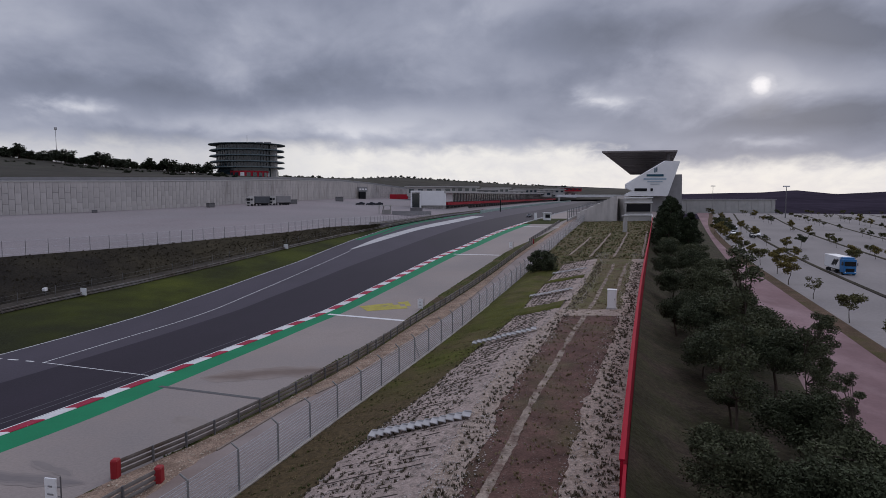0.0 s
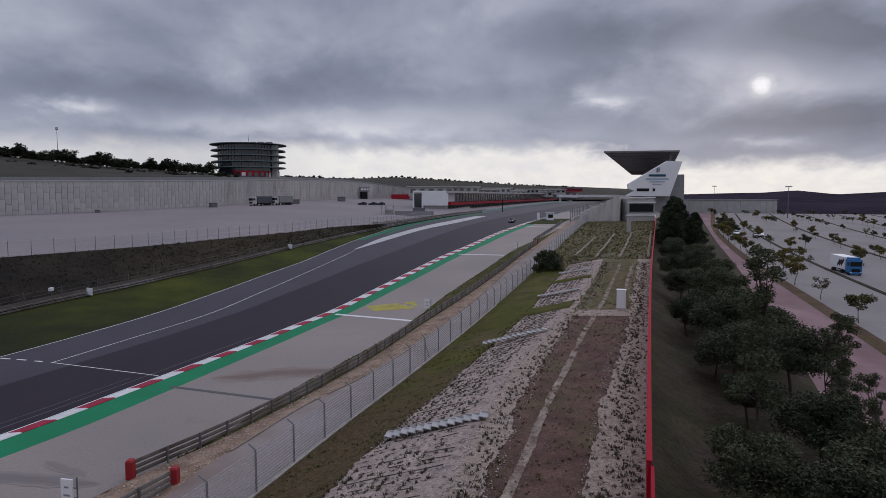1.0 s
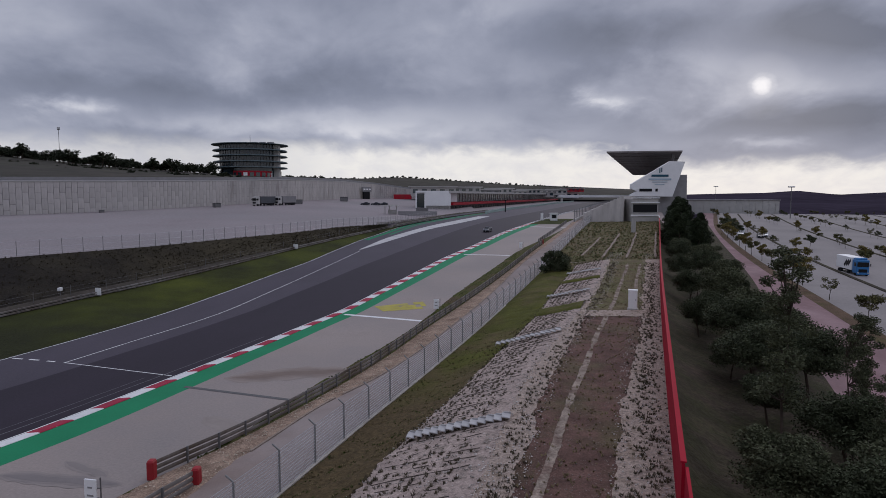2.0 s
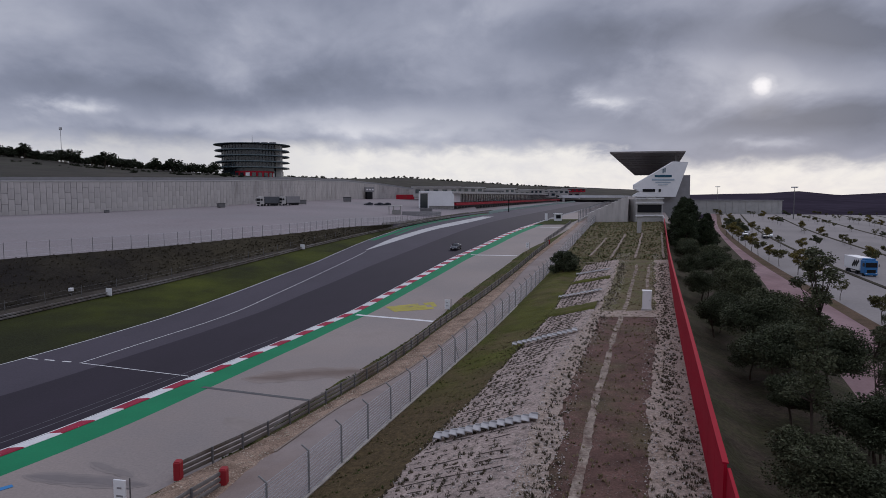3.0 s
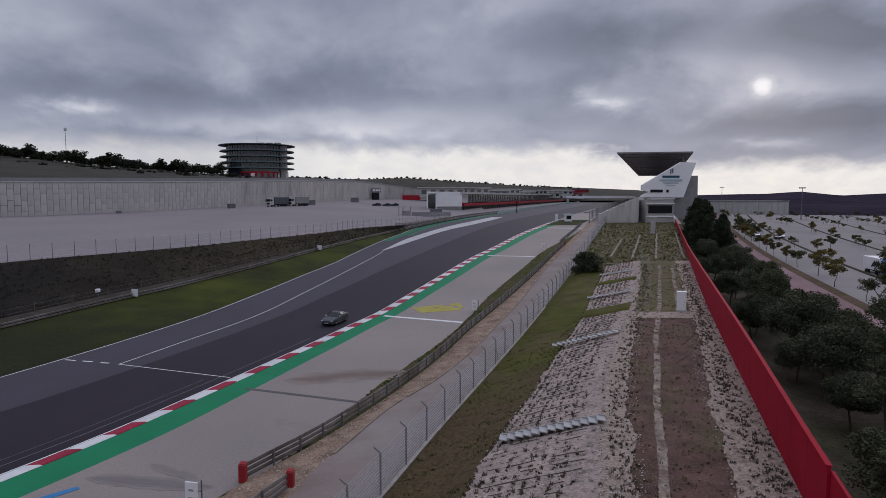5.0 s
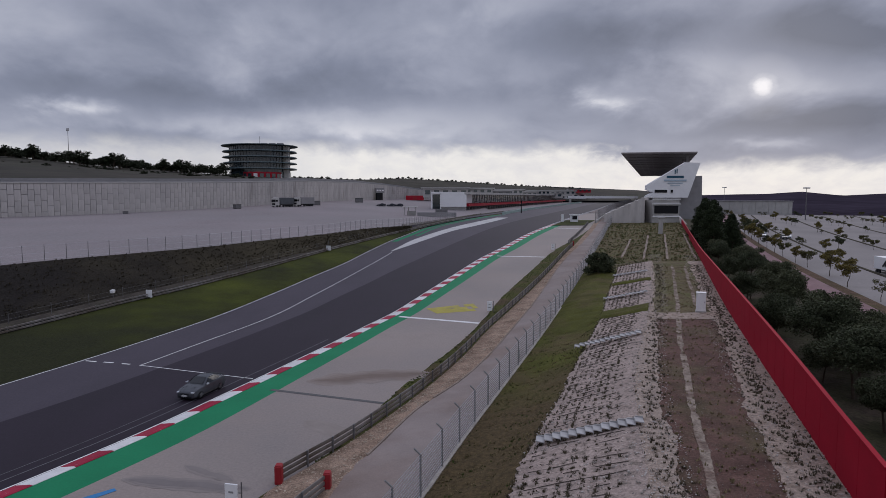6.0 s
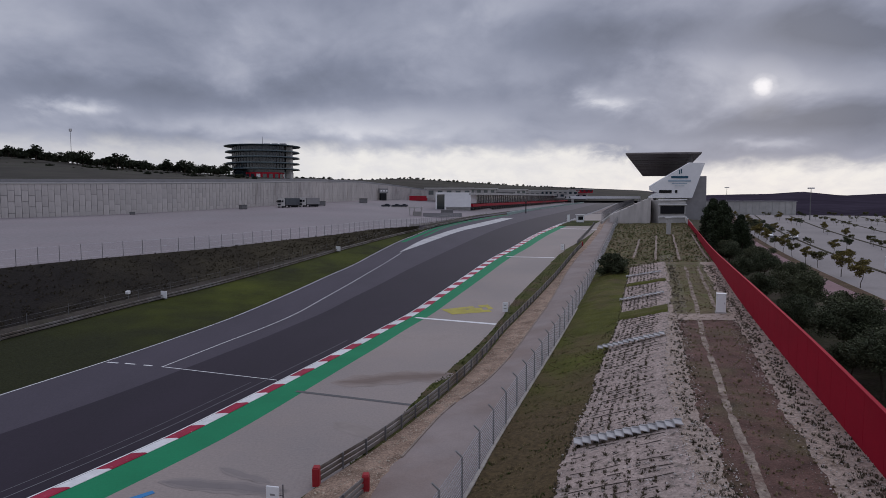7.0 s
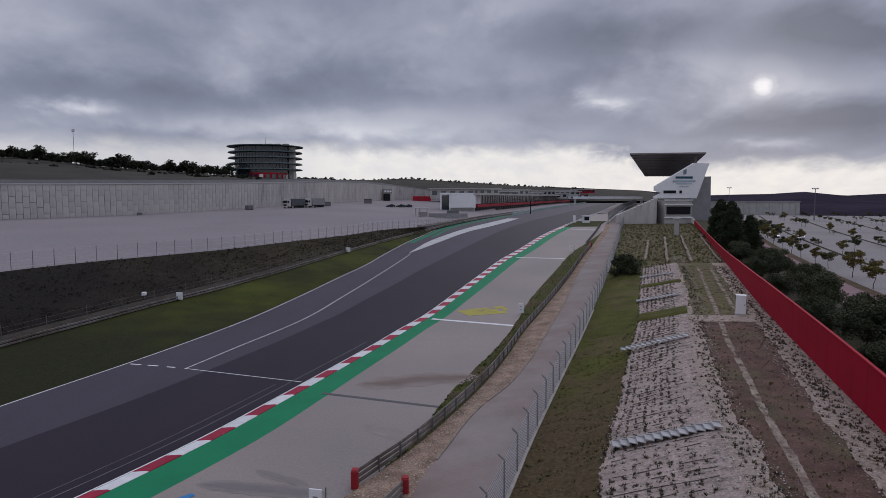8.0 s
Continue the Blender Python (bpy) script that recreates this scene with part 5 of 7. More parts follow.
def light_mast(m, h, label, head=(2.4, 2.6)):
    t = thing("light_mast", m, label, "mast")
    part("pole", tube((0, 0, -2), (0, 0, h), 0.32, 0.16), M_POST, t)
    part("head", box((0, 0, h + head[1] / 2), (head[0], 0.8, head[1]), bevel=0.12), M_CONCD, t)
    for k in range(3):
        part("floodlight", box(((k - 1) * head[0] * 0.33, -0.5, h + head[1] / 2), (head[0] * 0.22, 0.3, head[1] * 0.7), bevel=0.05), M_WPANEL, t)


light_mast(pose(-363, 600, 48), 30, "tall floodlight mast on the hill")
light_mast(pose(186, 344, 5.0), 16.5, "tall lamp mast in the car park", (3.6, 0.7))
light_mast(pose(272, 640, 8), 18, "distant lamp mast beyond the car park", (4.5, 0.8))

# ---- pit building ----
AX = Vector((0.313, 1)).normalized()


def along(o, s, w, z):
    """A place s along and w across an axis that runs with the straight."""
    return Vector((o[0] + AX.x * s + AX.y * w, o[1] + AX.y * s - AX.x * w, z))


def slab_along(bm, o, s0, s1, w0, w1, z0, z1):
    q = [along(o, s, w, z) for z in (z0, z1) for s, w in ((s0, w0), (s1, w0), (s1, w1), (s0, w1))]
    v = [bm.verts.new(p) for p in q]
    for f in ((0, 1, 2, 3), (7, 6, 5, 4), (0, 4, 5, 1), (1, 5, 6, 2), (2, 6, 7, 3), (3, 7, 4, 0)):
        bm.faces.new([v[i] for i in f])
    return bm


M_TWCORE2 = mat("grey glazing", (0.05, 0.055, 0.062), 0.2, var=0.4, scale=0.25, spec=0.5)


def pit_building():
    t = thing("pit_building", Matrix.Identity(4), "long low pit garage block with a red band", "building")
    o = (2.6, 330)
    S = lambda *a: slab_along(bmesh.new(), o, *a)  # noqa: E731
    part("garage_wall", S(0, 430, -18, -2.5, 7, 12.0), M_CONCD, t)
    part("red_band", S(-0.5, 430, -18.4, 0.4, 12.0, 13.4), M_REDP, t, "red fascia band")
    part("upper_floor", S(3, 430, -17, -2.0, 13.6, 18.2), M_TWCORE2, t, "dark glazed upper floor")
    part("roof", S(-3, 432, -19, 1.5, 18.2, 19.3), M_CONCP, t, "flat pale roof")
    part("end_wall", S(0.2, 14, -17.5, -1.6, 13.7, 18.15), M_WPANEL, t)
    for i in range(70):
        o2 = part("mullion", S(8 + 6 * i, 8.4 + 6 * i, -2.0, -1.7, 13.6, 18.2), M_CONCP, t) if i == 0 else new("mullion", bpy.data.objects["mullion"].data)
        if i == 0:
            first = o2
        else:
            o2.data = first.data
            o2.parent = t
            o2.matrix_basis = Matrix.Translation((AX.x * 6 * i, AX.y * 6 * i, 0))
    door = None
    for i in range(60):
        d = part("garage_door", S(6 + 7 * i, 10.5 + 7 * i, -2.5, -2.3, 8, 11.3), M_DARK, t) if door is None else new("garage_door", door.data)
        if door is None:
            door = d
        else:
            d.parent = t
            d.matrix_basis = Matrix.Translation((AX.x * 7 * i, AX.y * 7 * i, 0))
    h = thing("white_pavilion", Matrix.Identity(4), "white boxy pavilion at the pit lane end", "building")
    part("screen_wall", box((-4.9, 328, 15.6), (13.0, 1.0, 7.6)), M_WPANEL, h)
    part("body", box((-4.9, 334, 13.5), (12.6, 10, 11)), M_CONCP, h)
    part("portal_top", box((-14.0, 329, 19.0), (5.2, 4, 0.9)), M_WPANEL, h)
    for x in (-16.3, -11.7):
        part("portal_leg", box((x, 329, 13.4), (0.7, 4, 10.6)), M_WPANEL, h)
    part("portal_back", box((-14, 332, 13), (4.2, 0.4, 10)), M_GLASS, h)
    for k in range(16):
        part("fence_slat", box((-11.0 + 0.8 * k, 327, 9.6), (0.2, 0.15, 4.2)), M_CONCP, h)
    # buildings behind
    for k, (px, w, hh, y, z, M) in enumerate(((-9, 30, 6, 430, 19.5, M_CONCP), (26, 26, 5, 470, 18.5, M_CONCD), (60, 22, 5, 560, 18.5, M_CONCP), (95, 30, 5, 650, 18, M_CONCP), (150, 42, 9, 820, 17, M_WPANEL), (160, 26, 4, 800, 24, M_REDP), (12, 24, 4, 452, 20.6, M_CONCP), (42, 20, 4, 505, 20.4, M_CONCP), (74, 18, 4, 565, 20.2, M_CONCP), (112, 26, 4, 660, 20.6, M_CONCP), (134, 20, 7, 770, 21, M_CONCP))):
        b = thing("service_building", pose(px, y, z), "low flat roofed service building in the paddock", "building")
        part("wall", box((0, 0, 0), (w, 14, hh)), M, b)
        part("roof", box((0, 0, hh / 2 + 0.3), (w + 3, 16, 0.7)), M_CONCP, b)
        for i in range(5):
            part("window", box((-w * 0.4 + i * w * 0.2, -7.05, 0.4), (w * 0.11, 0.2, hh * 0.45)), M_GLASS, b)
    # low bridge over the straight
    g = thing("gantry", Matrix.Identity(4), "pale gantry spanning the pit straight", "gantry")
    part("beam", box((150, 640, 16.5), (70, 3, 2.4)), M_WPANEL, g)
    for x in (117, 184):
        part("leg", box((x, 640, 11.5), (2, 2, 9)), M_CONCP, g)


pit_building()


def low_wall(o, s0, s1, w, z0f, h, material, label):
    bm = bmesh.new()
    n = 24
    for i in range(n):
        a, b = s0 + (s1 - s0) * i / n, s0 + (s1 - s0) * (i + 1) / n
        pa, pb = along(o, a, w, 0), along(o, b, w, 0)
        za, zb = z0f(pa.y), z0f(pb.y)
        q = [pa + Vector((0, 0, za - 0.5)), pb + Vector((0, 0, zb - 0.5)), pb + Vector((0.5, 0, zb - 0.5)), pa + Vector((0.5, 0, za - 0.5)),
             pa + Vector((0, 0, za + h)), pb + Vector((0, 0, zb + h)), pb + Vector((0.5, 0, zb + h)), pa + Vector((0.5, 0, za + h))]
        v = [bm.verts.new(p) for p in q]
        for f in ((0, 1, 5, 4), (2, 3, 7, 6), (4, 5, 6, 7), (3, 0, 4, 7), (1, 2, 6, 5)):
            bm.faces.new([v[i] for i in f])
    t = thing("pit_wall", Matrix.Identity(4), label, "wall", kind="structure")
    part("wall_body", bm, material, t)
    return t


M_MINT = mat("pale green wall paint", (0.33, 0.42, 0.39), 0.7, var=0.1, scale=0.4)
low_wall((17.5, 300), 0, 400, 0, z_track, 1.3, M_MINT, "pale green painted pit wall")
painted("pit_green_strip", line_along(x_left, 176, 300, 1.5, off=0.9) + line_along(x_left, 190, 300, 0.9, off=3.6), M_GREEN, "green painted strips at the pit entry")
strip("pit_lane", lambda y: (x_pad(y), z_track(y) + 0.1), lambda y: (x_left(y), z_track(y)), spaced(320, 700, 20), M_LANE, 2, label="grey pit lane asphalt", category="asphalt")
strip("infield", lambda y: (x_pad(y) - 120, z_track(y) + 1.4), lambda y: (x_pad(y), z_track(y) + 0.1), spaced(320, 700, 20), M_PADDOCK, 2, label="pale concrete behind the pit garages", category="paddock")


def tall_pole(m, h):
    t = thing("camera_pole", m, "dark slim pole beside the track", "pole")
    part("shaft", tube((0, 0, -0.5), (0, 0, h), 0.28, 0.2), M_DARK, t)
    part("head", box((0, 0, h), (0.6, 0.6, 0.9), bevel=0.1), M_DARK, t)


tall_pole(pose(29, 320, 8.0), 6.5)


def marshal_post():
    t = thing("marshal_post", pose(40.5, 246, 7.3), "small white marshal hut by the track", "hut")
    part("cabin", box((0, 0, 1.4), (2.6, 2.4, 2.8), bevel=0.05), M_WPANEL, t)
    part("window", box((0, -1.22, 1.7), (1.8, 0.08, 1.3)), M_DARK, t)
    part("roof", box((0, 0, 2.9), (3.2, 3.0, 0.2)), M_WPANEL, t)
    part("flag_board", box((-4.5, 0, 1.5), (1.0, 0.3, 3.0)), M_WPANEL, t)
    strip("marshal_grass", lambda y: (x_kerb_in(y) + 1.3, z_track(y)), lambda y: (x_kerb_in(y) + 13, z_arm(y)), spaced(226, 256, 3), M_GRASS, 3, rough=0.1, lift=0.08, label="small grass island by the marshal hut", category="grass")


marshal_post()


# ---- grandstand ----
GX = Vector((0.3375, 1)).normalized()


def grandstand():
    t = thing("grandstand", Matrix.Identity(4), "grandstand with a vast cantilever roof and white flank", "grandstand")
    L = 400

    def G(x, y, s, z):
        return Vector((x + GX.x * s, y + GX.y * s, z))

    def plate(bm, near, far_, t0):
        """A plate from a near edge, run along the stand, with a thickness."""
        q = [p + Vector((0, 0, dz)) for dz in (0, t0) for p in (near[0], near[1], far_[1], far_[0])]
        v = [bm.verts.new(p) for p in q]
        for f in ((0, 3, 2, 1), (4, 5, 6, 7), (0, 1, 5, 4), (1, 2, 6, 5), (2, 3, 7, 6), (3, 0, 4, 7)):
            bm.faces.new([v[i] for i in f])
        return bm

    n0, n1 = Vector((87.6, 352, 40.6)), Vector((126.4, 344, 40.6))
    d = Vector((GX.x, GX.y, 0)) * L
    part("roof", plate(bmesh.new(), (n0, n1), (n0 + d, n1 + d), 0.7), M_ROOFD, t, "dark ribbed roof slab")
    for i in range(9):
        a = n0.lerp(n1, (i + 0.5) / 9)
        b = n0.lerp(n1, (i + 0.62) / 9)
        part("roof_rib", plate(bmesh.new(), (a - Vector((0, 0, 0.2)), b - Vector((0, 0, 0.2))), (a + d - Vector((0, 0, 0.2)), b + d - Vector((0, 0, 0.2))), 0.2), M_ROOFD, t)
    for i in range(14):
        s = Vector((GX.x, GX.y, 0)) * (8 + i * 28)
        part("roof_beam", plate(bmesh.new(), (n0 + s - Vector((0, 0, 0.25)), n1 + s - Vector((0, 0, 0.25))), (n0 + s + Vector((GX.x, GX.y, 0)) * 1.2 - Vector((0, 0, 0.25)), n1 + s + Vector((GX.x, GX.y, 0)) * 1.2 - Vector((0, 0, 0.25))), 0.25), M_ROOFD, t)

    def flank(bm, outline, y0, y1):
        """An outline in x, z pushed back in y."""
        a = [bm.verts.new((x, y0, z)) for x, z in outline]
        b = [bm.verts.new((x, y1, z)) for x, z in outline]
        m = len(outline)
        bm.faces.new(a[::-1]), bm.faces.new(b)
        for i in range(m):
            bm.faces.new((a[i], a[(i + 1) % m], b[(i + 1) % m], b[i]))
        return bm

    part("flank", flank(bmesh.new(), [(118.0, 35.3), (125.8, 35.0), (119.6, 16.6), (97.3, 16.6), (97.3, 17.4), (101.0, 19.4), (97.6, 20.8), (97.6, 23.0)], 338, 341), M_WPANEL, t, "white angular flank panel")
    part("flank_window", box((105.2, 337.9, 20.0), (6.6, 0.3, 1.5)), M_DARK, t)
    part("flank_window", box((111.0, 337.9, 20.0), (1.2, 0.3, 1.5)), M_DARK, t)
    # the sponsor's mark is kept as plain shapes
    for dx in (-0.55, 0.45):
        part("mark_bar", box((113.0 + dx, 337.85, 30.5 + dx * 0.4), (0.5, 0.2, 2.3)), M_LOGO, t, "small blue upright bar")
    for k, (w, z, h) in enumerate(((9.0, 27.6, 1.15), (12.0, 25.7, 0.95), (8.0, 24.3, 0.45), (5.0, 23.0, 0.3))):
        part("print_bar", box((112.6, 337.85, z), (w, 0.2, h)), (M_LOGO, M_LOGOP, M_LOGOP, M_LOGOP)[k], t, "plain bar of print")
    rw = flank(bmesh.new(), [(108, 27.8), (128.5, 28.3), (129.0, 2), (112, 2)], 342, 700)
    for v in rw.verts:
        v.co.x += (v.co.y - 342) * 0.3375
    part("rear_wall", rw, M_CONCD, t, "grey rear wall")
    # end block with the large window
    part("end_block", box((74.0, 246, 11.0), (10.0, 12, 9.6)), M_CONCP, t)
    part("block_window", box((74.0, 239.9, 12.3), (9.0, 0.4, 2.9)), M_DARK, t)
    for k, z in enumerate((9.6, 14.4, 16.2)):
        part("block_ledge", box((74.0, 239.8, z), (10.6, 0.8, 0.35)), M_WPANEL, t)
    part("block_rail", box((74.0, 239.5, 10.6), (10.0, 0.1, 0.1)), M_POST, t)
    # terraces that run back along the straight
    o = Vector((52, 246, 0))
    for i in range(12):
        w0 = 1.25 * i
        bm = bmesh.new()
        q = []
        for z in (6.0, 10.4 + 0.58 * i):
            for s, w in ((0, w0), (440, w0), (440, w0 + 1.25), (0, w0 + 1.25)):
                q.append(Vector((o.x + GX.x * s + GX.y * w, o.y + GX.y * s - GX.x * w, z)))
        v = [bm.verts.new(p) for p in q]
        for f in ((4, 5, 6, 7), (0, 4, 7, 3), (0, 1, 5, 4), (2, 3, 7, 6)):
            bm.faces.new([v[k] for k in f])
        part("terrace_step", bm, M_CONC, t)
    for i in range(7):
        p = Vector((122, 345, 0)) + Vector((GX.x, GX.y, 0)) * (20 + i * 55)
        part("column", box((p.x, p.y, 33), (1.4, 1.4, 16)), M_CONCD, t)


M_LOGO = mat("blue print", (0.03, 0.09, 0.13), 0.6, var=0.05)
M_LOGOP = mat("pale blue print", (0.36, 0.44, 0.50), 0.6, var=0.05)
grandstand()


def straight_fence():
    t = thing("catch_fence", Matrix.Identity(4), "tall grey catch fence on a concrete wall along the straight", "fence")
    o = Vector((46.5, 236, 0))
    pts = [Vector((o.x + GX.x * s * 0.97, o.y + GX.y * s, 0)) for s in spaced(0, 430, 6)]
    pts = [Vector((p.x, p.y, z_arm(min(p.y, 320)) if p.y < 320 else z_track(p.y))) for p in pts]
    post = None
    for p in pts:
        q = part("post", tube((0, 0, 0), (0, 0, 4.6), 0.12, n=6), M_POST, t) if post is None else new("post", post.data)
        post = post or q
        q.parent = t
        q.matrix_basis = Matrix.Translation(p)
    for a, b in zip(pts, pts[1:]):
        raw("mesh_panel", [a + Vector((0, 0, 1.2)), b + Vector((0, 0, 1.2)), b + Vector((0, 0, 4.5)), a + Vector((0, 0, 4.5))], [(0, 1, 2, 3)], M_VEIL3, t)
        n = Vector((0.3, 0, 0))
        v = [a - n, b - n, b + n, a + n] + [q + Vector((0, 0, 1.2)) for q in (a - n, b - n, b + n, a + n)]
        raw("base_wall", v, [(0, 1, 5, 4), (2, 3, 7, 6), (4, 5, 6, 7), (3, 0, 4, 7)], M_CONCP, t)


M_VEIL3 = veil("catch mesh", 0.30, (0.34, 0.35, 0.37))
straight_fence()


# ---- trees ----
M_BARK = mat("bark", (0.075, 0.058, 0.045), 0.95, var=0.3, scale=3, fine=0.3, bump=0.02)


def leaf_mat(name, c, v=0.35):
    M = mat(name, c, 0.8, var=v, scale=0.9, fine=0.2, fine_scale=5, spec=0.15)
    nt = M.node_tree
    b = nt.nodes["Principled BSDF"]
    g = nt.nodes.new("ShaderNodeNewGeometry")
    r = nt.nodes.new("ShaderNodeMapRange")
    r.inputs[3].default_value, r.inputs[4].default_value = 0.55, 1.5
    nt.links.new(g.outputs["Random Per Island"], r.inputs[0])
    mx = nt.nodes.new("ShaderNodeMix")
    mx.data_type, mx.blend_type = "RGBA", "MULTIPLY"
    mx.inputs[0].default_value = 1.0
    src = b.inputs["Base Color"].links[0].from_socket
    nt.links.new(src, mx.inputs[6]), nt.links.new(r.outputs[0], mx.inputs[7]), nt.links.new(mx.outputs[2], b.inputs["Base Color"])
    return M


M_LEAF = leaf_mat("dark evergreen leaves", (0.052, 0.060, 0.032))
M_LEAFO = leaf_mat("olive leaves", (0.072, 0.078, 0.042))
M_NEEDLE = leaf_mat("dark needles", (0.028, 0.037, 0.017))
M_GOLD = leaf_mat("yellowing leaves", (0.15, 0.12, 0.038))
M_DRAB = leaf_mat("drab green leaves", (0.085, 0.080, 0.032))
M_FAR = leaf_mat("far tree foliage", (0.022, 0.027, 0.014))


def tree_mesh(r, height, clusters, leaf, count, trunk_r, splay=0.8):
    """Trunk and limbs, and leaves gathered in clumps at the limb ends."""
    bt = bmesh.new()
    pts = [Vector((0, 0, -0.4))]
    lean = Vector((r.uniform(-0.12, 0.12), r.uniform(-0.12, 0.12), 1))
    top = height * 0.72
    for k in range(1, 5):
        pts.append(Vector((lean.x * top * k / 4 + r.uniform(-0.1, 0.1), lean.y * top * k / 4 + r.uniform(-0.1, 0.1), top * k / 4)))
    for k in range(4):
        add_tube(bt, pts[k], pts[k + 1], trunk_r * (1 - 0.2 * k), trunk_r * (0.8 - 0.2 * k), 7)
    lv, lf = [], []
    per = max(1, count // len(clusters))
    for c, rad in clusters:
        c = Vector(c)
        k = min(range(1, 5), key=lambda i: abs(pts[i].z - (c.z - rad * splay)))
        if (c - pts[k]).length > 0.2:
            add_tube(bt, pts[k], c, trunk_r * 0.38, trunk_r * 0.12, 5)
        for _ in range(2):
            e = c + Vector((r.gauss(0, 1), r.gauss(0, 1), r.gauss(0.2, 0.8))).normalized() * rad * 0.8
            add_tube(bt, c, e, trunk_r * 0.14, trunk_r * 0.05, 4)
        for _ in range(per):
            v = Vector((r.gauss(0, 1), r.gauss(0, 1), r.gauss(0, 1))).normalized() * rad * (r.random() ** 0.45) * r.uniform(0.85, 1.12)
            v.z *= 0.72
            p = c + v
            s = leaf * r.uniform(0.6, 1.4)
            a = Vector((r.gauss(0, 1), r.gauss(0, 1), r.gauss(0, 0.6))).normalized()
            b = a.cross(Vector((r.gauss(0, 1), r.gauss(0, 1), r.gauss(0, 1)))).normalized()
            i = len(lv)
            lv += [p - a * s, p + b * s * 0.45, p + a * s, p - b * s * 0.45]
            lf.append((i, i + 1, i + 2, i + 3))
    return bt, lv, lf


def tree(name, m, label, r, height, clusters, leaf, count, trunk_r, material, group, category="tree"):
    t = thing(name, m, label, category, group)
    bt, lv, lf = tree_mesh(r, height, clusters, leaf, count, trunk_r)
    part("trunk", bt, M_BARK, t, "brown bark trunk and limbs")
    raw("crown", lv, lf, material, t)
    return t


def round_clusters(r, height, radius, n, flat=0.75, low=0.42):
    out = []
    for i in range(n):
        a = r.uniform(0, 6.28)
        d = radius * math.sqrt(r.random()) * 0.78
        z = height * low + (height * (1 - low) - radius * 0.25) * r.random() * (1 - 0.45 * (d / radius) ** 2)
        out.append(((d * math.cos(a), d * math.sin(a), z), radius * r.uniform(0.26, 0.46)))
    return out


def conifer_clusters(r, height, radius, n):
    out = []
    for i in range(n):
        u = (i + r.random()) / n
        a, d = r.uniform(0, 6.28), radius * (1.0 - u ** 2.2) * r.uniform(0.3, 0.9)
        out.append(((d * math.cos(a), d * math.sin(a), height * (0.14 + 0.80 * u)), radius * (0.46 - 0.20 * u)))
    return out


def wispy_clusters(r, height, radius, n):
    out = []
    for i in range(n):
        u = (i + r.random()) / n
        a, d = r.uniform(0, 6.28), radius * r.uniform(0.2, 1.0) * (1.1 - 0.6 * u)
        out.append(((d * math.cos(a), d * math.sin(a), height * (0.35 + 0.65 * u)), radius * r.uniform(0.25, 0.4)))
    return out


def moved(x, y, z, turn, s):
    return Matrix.Translation((x, y, z)) @ Matrix.Rotation(turn, 4, "Z") @ Matrix.Scale(s, 4)


def slope_z(x, y):
    """Ground under the trees beyond the hoarding."""
    u = min(1, max(0, (x - x_wall(y)) / (x_road_l(y) - x_wall(y))))
    return (z_plat(y) - 0.2) * (1 - u) + z_low(y) * u - 1.6 * math.sin(math.pi * min(1, u * 1.3)) * (1 - u)


